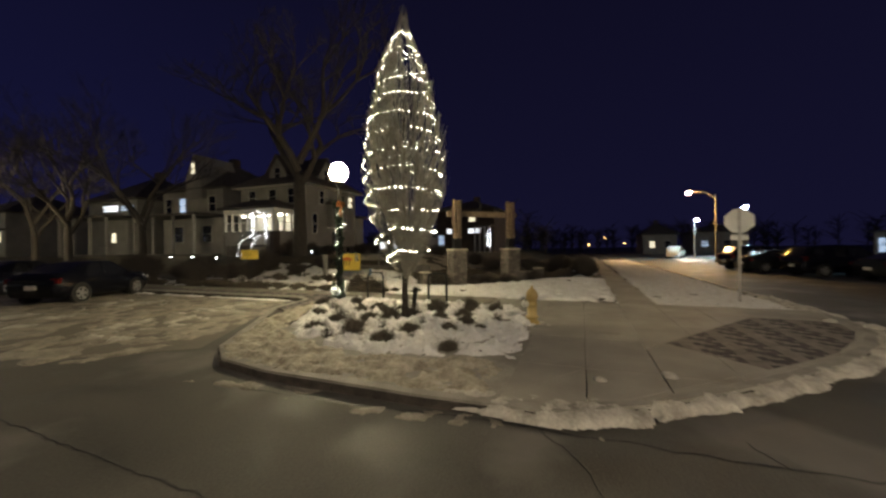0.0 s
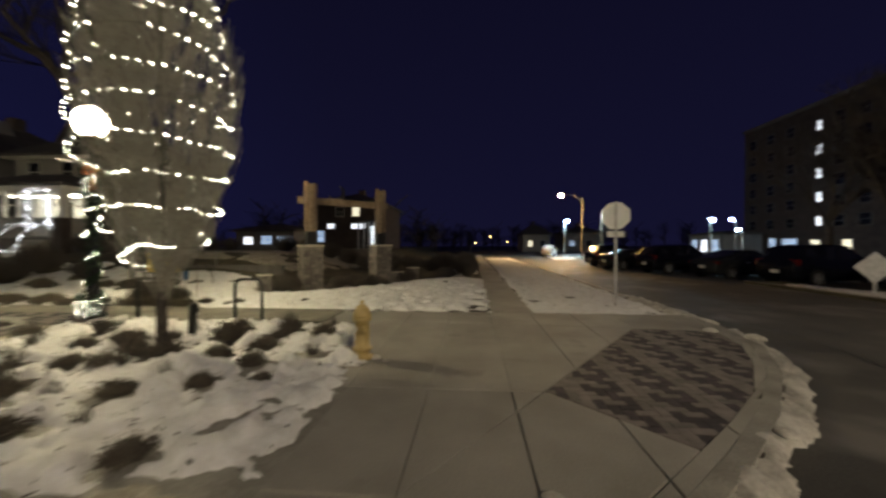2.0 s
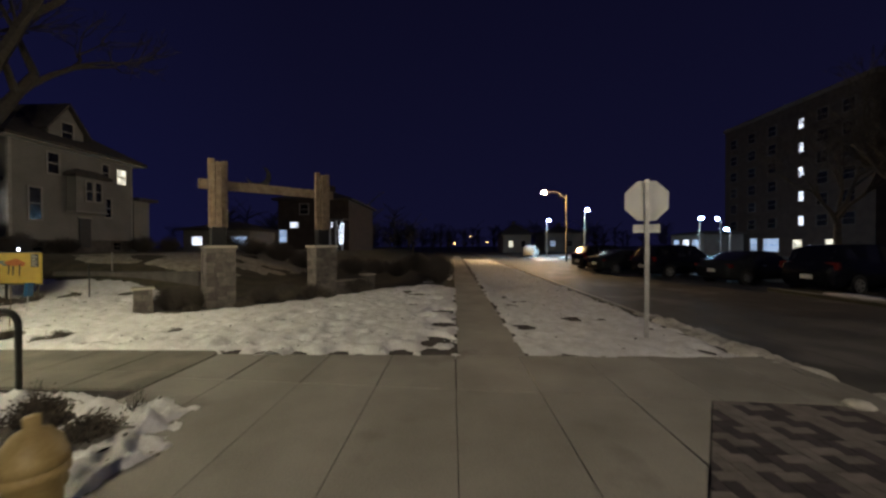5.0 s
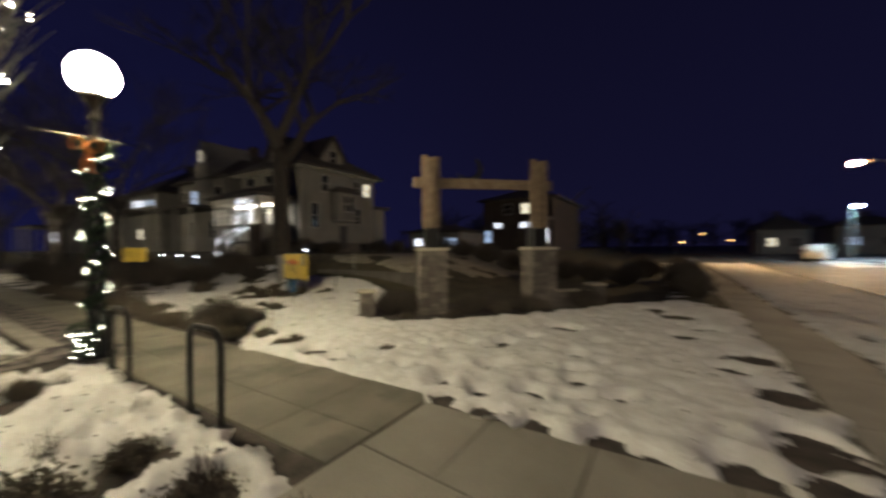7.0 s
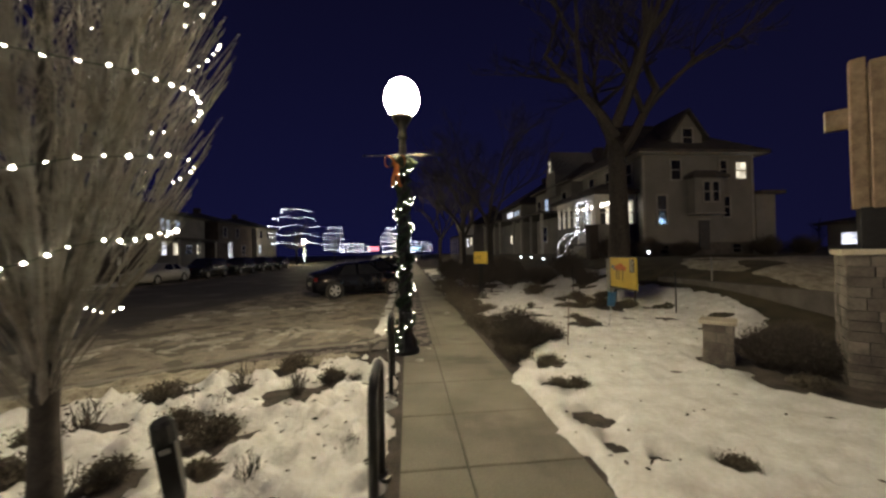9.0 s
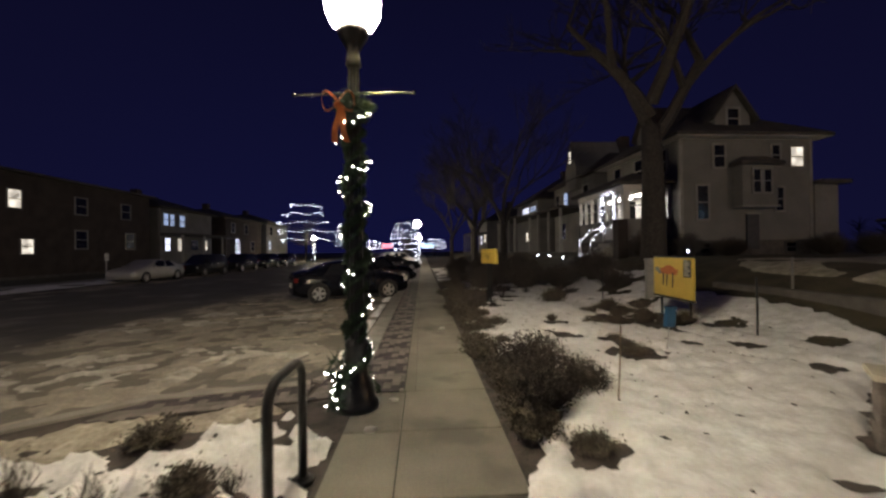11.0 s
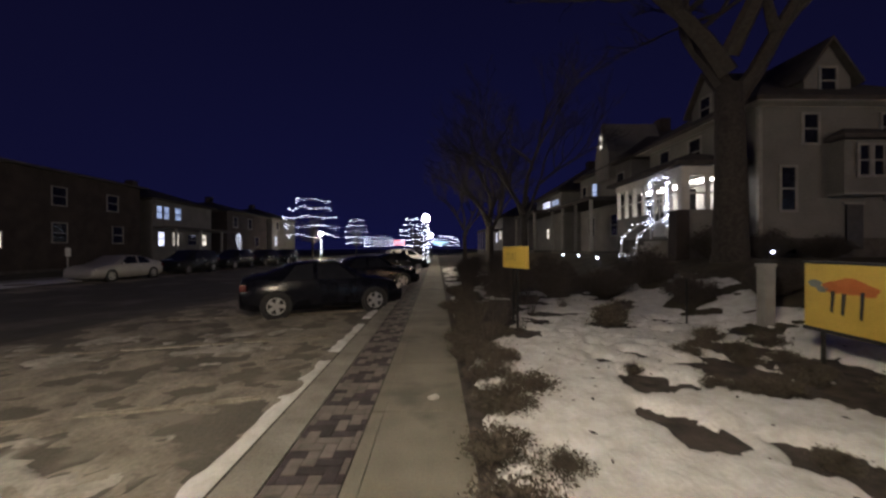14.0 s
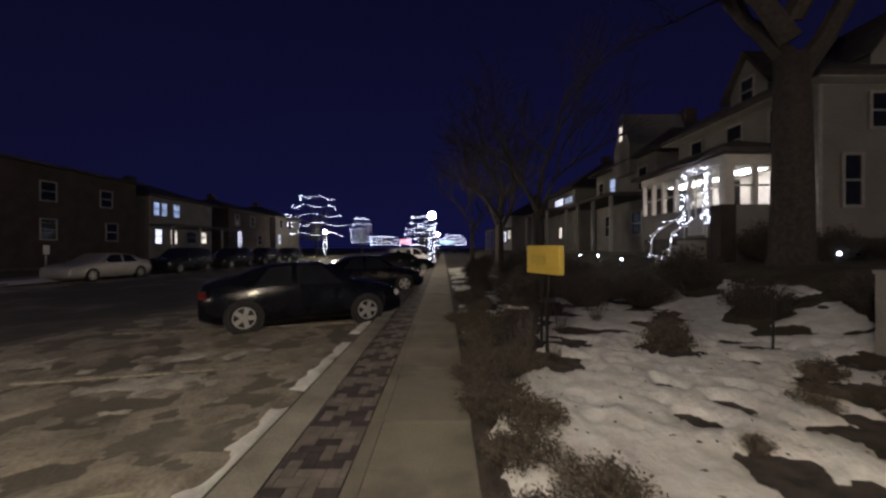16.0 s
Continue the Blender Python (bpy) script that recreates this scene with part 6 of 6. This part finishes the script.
# ---- cars ----
def car(name, label, paint, m, length=4.5, height=1.42, style="sedan", group=""):
    """Nose along +x, wheels on z = 0."""
    ob = thing(name, label, "car", m, group=group)
    L, H, W = length, height, 0.885
    if style == "sedan":
        roof = [(-0.5, 0.40, 0.60), (-0.485, 0.42, 0.72), (-0.42, 0.44, 0.76), (-0.36, 0.47, 0.78), (-0.20, 0.93, 0.965), (-0.08, 0.985, 1.0), (0.06, 0.97, 1.0), (0.235, 0.44, 0.70), (0.36, 0.42, 0.66), (0.45, 0.40, 0.58), (0.49, 0.38, 0.50), (0.5, 0.36, 0.42)]
    else:
        roof = [(-0.5, 0.40, 0.62), (-0.49, 0.44, 0.68), (-0.455, 0.5, 0.70), (-0.40, 0.93, 0.93), (-0.25, 0.985, 1.0), (-0.05, 1.0, 1.0), (0.08, 0.96, 0.98), (0.245, 0.5, 0.64), (0.36, 0.47, 0.60), (0.45, 0.43, 0.55), (0.49, 0.38, 0.48), (0.5, 0.34, 0.42)]
    belt = 0.645 * H if style == "sedan" else 0.60 * H
    bm = bmesh.new()
    rings = []
    zb = 0.19
    for i, (fx, _, fz) in enumerate(roof):
        top = fz * H
        cabin = top > belt + 0.05
        e = abs(fx) / 0.5
        w = W * (1 - 0.16 * max(0, (e - 0.72) / 0.28) ** 2)
        zbelt = min(belt, top - 0.03) if not cabin else belt
        wt = w * 0.78 if cabin else w * 0.86
        low = zb + 0.10 * max(0, (e - 0.86) / 0.14)
        pts = [(w * 0.86, low), (w * 0.985, low + 0.12), (w, 0.5 * (low + zbelt)), (w * 0.965, zbelt), (wt, top - 0.03), (wt * 0.7, top)]
        ring = [bm.verts.new((fx * L, s * y, z)) for s, seq in ((1, pts), (-1, pts[::-1])) for y, z in seq]
        rings.append(ring)
    n = 12
    for a, b in zip(rings, rings[1:]):
        for k in range(n):
            bm.faces.new((a[k], a[(k + 1) % n], b[(k + 1) % n], b[k]))
    bm.faces.new(rings[0])
    bm.faces.new(rings[-1][::-1])
    coords = [[v.co.copy() for v in r] for r in rings]
    body = part("body", bm, paint, ob, smooth=True)
    # glass over the sloping sides of the cabin, a little proud of the body
    def pane(quad, out, label=""):
        b = bmesh.new()
        c = sum(quad, Vector()) / 4
        q = [c + (v - c) * 0.86 + out for v in quad]
        t = [v - out * 1.5 for v in q]
        f0, f1 = [b.verts.new(v) for v in q], [b.verts.new(v) for v in t]
        b.faces.new(f0)
        b.faces.new(f1[::-1])
        for i in range(4):
            b.faces.new((f0[i], f1[i], f1[(i + 1) % 4], f0[(i + 1) % 4]))
        return part("window", b, DARKGLASS, ob)
    ia, ib, ic, ie = (3, 4, 6, 7) if style == "sedan" else (2, 3, 6, 7)
    imid = 5
    for s, kb, kt in ((1, 3, 4), (-1, 8, 7)):
        out = Vector((0, s * 0.012, 0.004))
        pane([coords[ia][kb].lerp(coords[ib][kb], 0.5), coords[imid][kb], coords[imid][kt], coords[ib][kt]], out)
        pane([coords[imid][kb], coords[ic][kb].lerp(coords[ie][kb], 0.75), coords[ic][kt], coords[imid][kt]], out)
    up = Vector((0.008, 0, 0.012))
    pane([coords[ie][4], coords[ie][7], coords[ic][7], coords[ic][4]], up)
    pane([coords[ib][4], coords[ib][7], coords[ia][7], coords[ia][4]], Vector((-0.008, 0, 0.012)))
    # wheels
    R = 0.325
    for fx in (-0.305, 0.295):
        for s in (-1, 1):
            ax = Matrix.Translation((fx * L, s * (W - 0.1), R)) @ Matrix.Rotation(radians(-90 * s), 4, "X")
            bm = bmesh.new()
            lathe(bm, [(R * 0.6, -0.11), (R * 0.93, -0.11), (R, -0.07), (R, 0.08), (R * 0.94, 0.115), (R * 0.70, 0.115), (R * 0.68, 0.05), (R * 0.2, 0.045)], 24, axis=ax)
            wheel = part("wheel", bm, RUBBER, ob, smooth=True)
            bm = bmesh.new()
            lathe(bm, [(R * 0.67, 0.08), (R * 0.67, 0.118), (R * 0.60, 0.118), (R * 0.58, 0.085)], 24, axis=ax)
            for k in range(5):
                box(bm, 0.03, -0.045, 0.088, R * 0.64, 0.045, 0.112, m=ax @ Matrix.Rotation(math.tau * k / 5, 4, "Z"))
            lathe(bm, [(0.05, 0.08), (0.05, 0.118), (0.02, 0.121)], 12, axis=ax)
            part("rim", bm, ALLOY, wheel)
            bm = bmesh.new()
            lathe(bm, [(R + 0.045, 0.0), (R + 0.045, 0.165)], 24, axis=Matrix.Translation((fx * L, s * (W - 0.16), R)) @ Matrix.Rotation(radians(-90 * s), 4, "X"))
            part("wheel_arch", bm, RUBBER, ob)
    for s in (-1, 1):
        part("headlight", boxed(0.455 * L, min(s * 0.45, s * 0.80), 0.62, 0.481 * L, max(s * 0.45, s * 0.80), 0.74, bevel=0.012), HEADLENS, ob)
        part("tail_light", boxed(-0.497 * L, min(s * 0.46, s * 0.83), 0.72 if style == "sedan" else 0.85, -0.462 * L, max(s * 0.46, s * 0.83), 0.88 if style == "sedan" else 1.1, bevel=0.012), TAIL, ob)
        part("mirror", boxed(0.155 * L, min(s * 0.9, s * 1.03), belt, 0.185 * L, max(s * 0.9, s * 1.03), belt + 0.13, bevel=0.02), paint, ob)
        for fx in (-0.1, 0.1):
            part("door_handle", boxed(fx * L - 0.09, min(s * 0.872, s * 0.895), belt - 0.13, fx * L + 0.09, max(s * 0.872, s * 0.895), belt - 0.10), ALLOY if paint is not CAR_BLACK else paint, ob)
    part("number_plate", boxed(-0.508 * L, -0.17, 0.52, -0.499 * L, 0.17, 0.66), PLATE, ob)
    return ob


G = "cars in the angled parking bays"
B1 = car("car", "black saloon car parked nose to the kerb", CAR_BLACK, pose(7.26, 19.0, ROAD, 0, 0, 25), 4.15, group=G)
copy_thing(B1, pose(7.5, 24.8, ROAD, 0, 0, 25))
car("car", "dark grey saloon car parked nose to the kerb", CAR_GREY, pose(7.5, 36.6, ROAD, 0, 0, 27), group=G)
SUV = car("car", "white estate car parked nose to the kerb", CAR_WHITE, pose(7.4, 45.4, ROAD, 0, 0, 27), 4.7, 1.68, "suv", G)
copy_thing(B1, pose(7.4, 57.0, ROAD, 0, 0, 27))
G = "cars parked along the far kerb"
car("car", "silver saloon car parked at the far kerb", CAR_SILVER, pose(-8.0, 30.0, ROAD, 0, 0, -90), 4.8, 1.42, "sedan", G)
DS = car("car", "dark estate car parked at the far kerb", CAR_GREY, pose(-7.9, 35.9, ROAD, 0, 0, -90), 4.7, 1.72, "suv", G)
for y in (41.6, 47.2, 52.8):
    copy_thing(DS, pose(-7.8, y, ROAD, 0, 0, -90))
G = "dark cars in the side street car park"
row = [(28.6, -10.6), (25.4, -11.9), (22.2, -13.2), (18.9, -14.2), (15.4, -15.2), (32.0, -10.8), (35.5, -12.6)]
C0 = car("car", "dark saloon car in the car park across the side street", CAR_GREY, pose(*row[0], ROAD, 0, 0, -75), group=G)
C1 = car("car", "dark estate car in the car park across the side street", CAR_BLACK, pose(*row[1], ROAD, 0, 0, -75), 4.7, 1.7, "suv", G)
for k, (x, y) in enumerate(row[2:]):
    copy_thing(C0 if k % 2 == 0 else C1, pose(x, y, ROAD, 0, 0, -75))
for x, y in ((58, -11.0), (63, -12.0)):
    copy_thing(SUV, pose(x, y, ROAD, 0, 0, -20))


# ---- lit and bare trees ----
def lit_tree(x, y, r, z0, z1, rows, label, seed):
    """A trimmed tree whose crown is hung with loops of string lights."""
    rng = random.Random(seed)
    ob = thing("lit_tree", label, "tree", pose(x, y, 0), group="trees hung with lights")
    bm = bmesh.new()
    tube(bm, [(0, 0, -0.1), (0, 0, z0), (0, 0, z0 + 0.5 * (z1 - z0))], [0.2, 0.15, 0.06], 8)
    part("trunk", bm, BARK, ob)
    bm = bmesh.new()
    for _ in range(120):
        a, q, z = rng.uniform(0, math.tau), rng.random() ** 0.5 * r * 0.9, rng.uniform(z0, z1 * 0.95)
        tip = Vector((q * math.cos(a), q * math.sin(a), z))
        tube(bm, [(0, 0, z0 + 0.3 * (z - z0) - 0.2), tip * 0.5 + Vector((0, 0, 0.28 * z)), tip], [0.03, 0.02, 0.008], 3, False)
    part("crown", bm, TWIG, ob)
    lights = thing("light_string", "loops of white string lights on a street tree", "fairy lights", pose(x, y, 0))
    bm = bmesh.new()
    wire = bmesh.new()
    n = max(18, int(r * 8.5))
    for k in range(rows):
        u = k / max(1, rows - 1)
        rr = r * (0.72 + 0.36 * math.sin(math.pi * (0.25 + 0.6 * u)) - 0.25 * u)
        zz = z0 + (z1 - z0) * u
        pts = []
        for i in range(n):
            a = math.pi + math.pi * i / (n - 1)
            w = rr * (1 + 0.12 * math.sin(3 * a + k * 1.7))
            pts.append(Vector((w * math.cos(a), w * math.sin(a), zz + 0.09 * (z1 - z0) * abs(math.sin(2.5 * a + k)) + 0.05 * rng.random())))
        bulbs(bm, pts, 0.021 + 0.00025 * y)
        tube(wire, pts, 0.008, 3, False)
    tagged(part("bulb_run", bm, FAIRYFAR, lights), kind="stuff")
    part("wire", wire, EVERGREEN, lights)


lit_tree(-10.4, 70.0, 4.3, 3.4, 9.2, 5, "round street tree hung with rows of white lights", 1)
lit_tree(-9.0, 97.0, 2.6, 2.6, 8.0, 5, "pointed street tree hung with white lights", 2)
lit_tree(-9.0, 132.0, 5.2, 2.3, 5.0, 4, "low street tree hung with white lights", 3)
lit_tree(7.6, 60.0, 2.2, 1.7, 5.4, 6, "dense street tree hung with white lights beside the parking", 4)
lit_tree(7.6, 76.0, 2.4, 1.8, 5.2, 4, "dense street tree hung with white lights beside the parking", 5)
lit_tree(13.5, 110.0, 3.0, 2.2, 4.6, 4, "distant street tree hung with white lights", 6)


def bare_tree(x, y, h, r, seed, label, spread=0.45, fork=0.26):
    """A large leafless tree grown by forking."""
    rng = random.Random(seed)
    ob = thing("tree", label, "tree", pose(x, y, terrain(x, y)), group="large bare trees")
    trunk, limbs = bmesh.new(), bmesh.new()
    tube(trunk, [(0, 0, -0.3), (0, 0, 0.2), (0.03, 0.02, h * fork * 0.6), (0, 0.05, h * (fork + 0.05))], [r * 1.35, r * 1.05, r * 0.92, r * 0.8], 12)

    def grow(p, d, l, rad, depth):
        pts, q, v = [p], p, d
        for _ in range(3):
            v = (v + Vector((rng.gauss(0, 0.14), rng.gauss(0, 0.14), rng.gauss(0.03, 0.08)))).normalized()
            q = q + v * l / 3
            pts.append(q)
        tube(limbs, pts, [rad, rad * 0.85, rad * 0.72, rad * 0.6], 6 if rad > 0.06 else 3, False)
        if depth:
            for _ in range(3 if depth > 1 else 4):
                w = (v + Vector((rng.gauss(0, spread), rng.gauss(0, spread), rng.gauss(0.12, 0.3)))).normalized()
                grow(pts[rng.choice((2, 3, 3))], w, l * rng.uniform(0.6, 0.85), rad * 0.56, depth - 1)

    for k in range(4):
        a = math.tau * k / 4 + rng.uniform(-0.5, 0.5)
        grow(Vector((0, 0.05, h * (fork + 0.04 * k))), Vector((0.6 * math.cos(a), 0.6 * math.sin(a), 1)).normalized(), h * 0.27, r * 0.62, 5)
    part("trunk", trunk, BARK, ob, smooth=True)
    tagged(part("crown", limbs, BARK, ob), kind="stuff")


bare_tree(20.3, 20.6, 15.0, 0.49, 31, "large bare tree with a thick trunk in front of the house", 0.5, 0.34)
bare_tree(14.8, 38.0, 11.0, 0.28, 32, "dark bare tree beside the footway")
bare_tree(13.8, 52.0, 11.0, 0.26, 33, "dark bare tree beside the footway")
bare_tree(15.9, 31.0, 11.0, 0.24, 38, "dark bare tree in front of the houses")
bare_tree(15.6, 45.0, 11.0, 0.24, 39, "dark bare tree in front of the houses")
bare_tree(27.0, -22.0, 9.0, 0.2, 34, "bare tree beside the car park")
bare_tree(17.5, -20.0, 9.0, 0.22, 35, "bare tree beside the car park")


def far_woods():
    """Leafless trees that close the horizon behind the houses and the car park."""
    rng = random.Random(71)
    spots = [(rng.uniform(122, 150), rng.uniform(-75, 95)) for _ in range(120)]
    spots += [(rng.uniform(8, 120), rng.uniform(-112, -84)) for _ in range(70)]
    spots += [(rng.uniform(60, 90), rng.uniform(4, 46)) for _ in range(26)]
    spots += [(rng.uniform(-60, -34), rng.uniform(20, 150)) for _ in range(40)]
    bm = bmesh.new()
    for x, y in spots:
        h = rng.uniform(7.0, 11.0)
        base = Vector((x, y, ROAD - 0.1))
        tube(bm, [base, base + Vector((0, 0, h * 0.8))], [0.22, 0.07], 4, False)
        for _ in range(34):
            z, a, l = rng.uniform(0.16, 0.8) * h, rng.uniform(0, math.tau), rng.uniform(0.16, 0.36) * h
            p = base + Vector((0, 0, z))
            q = p + Vector((math.cos(a) * l, math.sin(a) * l, rng.uniform(0.3, 1.0) * l))
            tube(bm, [p, (p + q) / 2 + Vector((0, 0, 0.06 * l)), q], [0.10, 0.07, 0.03], 3, False)
    solid("far_woods", bm, BARK, "dark leafless woods along the horizon", "woods", kind="stuff")


far_woods()


def strip_shop(x, y, w, h, mat, label):
    ob = thing("lit_sign", label, "sign", pose(x, y, 0))
    part("panel", boxed(-w / 2, -0.1, h, w / 2, 0.1, h + w * 0.4, bevel=0.03), mat, ob)
    part("pole", boxed(-0.1, -0.1, -0.1, 0.1, 0.1, h), BLACKMETAL, ob)


strip_shop(-4.0, 150.0, 4.0, 3.0, REDSIGN, "pink lit sign far along the street")
strip_shop(10.6, 155.0, 2.6, 3.2, TEALSIGN, "blue lit sign far along the street")
strip_shop(13.5, 150.0, 3.0, 3.0, TEALSIGN, "blue lit sign far along the street")


def lit_post(x, y):
    ob = thing("lit_post", "amber-lit post beside dark tree trunks", "lamp", pose(x, y, -0.02))
    part("base", boxed(-0.25, -0.25, -0.1, 0.25, 0.25, 0.3, bevel=0.02), FOUND, ob)
    part("light_panel", boxed(-0.11, -0.11, 0.3, 0.11, 0.11, 2.1, bevel=0.02), AMBER, ob, "amber glowing panel")


lit_post(24.3, -24.4)
bare_tree(25.9, -27.2, 10.0, 0.35, 36, "dark thick-trunked tree on the opposite block")
bare_tree(22.8, -21.8, 10.0, 0.3, 37, "dark thick-trunked tree on the opposite block")


# ---- small things near the houses ----
def path_light(x, y):
    z = terrain(x, y)
    ob = thing("path_light", "small white path light low above the lawn", "lamp", pose(x, y, z), group="path lights below the houses")
    bm = bmesh.new()
    tube(bm, [(0, 0, -0.1), (0, 0, 0.22)], 0.012, 6)
    part("stake", bm, BLACKMETAL, ob)
    bm = bmesh.new()
    lathe(bm, [(0.03, 0.22), (0.05, 0.25), (0.045, 0.3), (0.01, 0.32)], 8)
    part("head", bm, FAIRYFAR, ob, "glowing white head")


for x, y in ((19.0, 32.9), (19.0, 30.3), (18.8, 27.3), (22.4, 21.3)):
    path_light(x, y)


def street_plate():
    ob = thing("parking_sign", "small white parking sign on a post across the street", "road sign", pose(-9.5, 28.6, -0.02, 0, 0, 90))
    part("post", boxed(-0.025, -0.02, -0.1, 0.025, 0.02, 1.75), GALV, ob)
    part("panel", boxed(-0.15, -0.028, 1.28, 0.15, -0.022, 1.73), SIGNBACK, ob)


street_plate()


def column_lights(x, y, z0, z1, label):
    rng = random.Random(int(y))
    ob = thing("light_string", label, "fairy lights", pose(x, y, 0))
    pts = spiral(z0, z1, 7, lambda z: 0.22, 60, 0.3, 0.03, 4.0)
    bm = bmesh.new()
    tube(bm, pts, 0.008, 3, False)
    part("wire", bm, EVERGREEN, ob)
    bm = bmesh.new()
    bulbs(bm, pts, 0.026)
    tagged(part("bulb_run", bm, FAIRYFAR, ob), kind="stuff")


column_lights(-15.8, 57.3, 0.9, 3.6, "string lights round a porch column across the street")
column_lights(-9.6, 72.0, 0.5, 3.3, "string lights round a distant lamp post")
column_lights(9.55, 40.0, 0.5, 3.3, "string lights round a distant lamp post")
column_lights(42.9, 11.9, 1.8, 3.9, "string lights round a porch post behind the gateway")
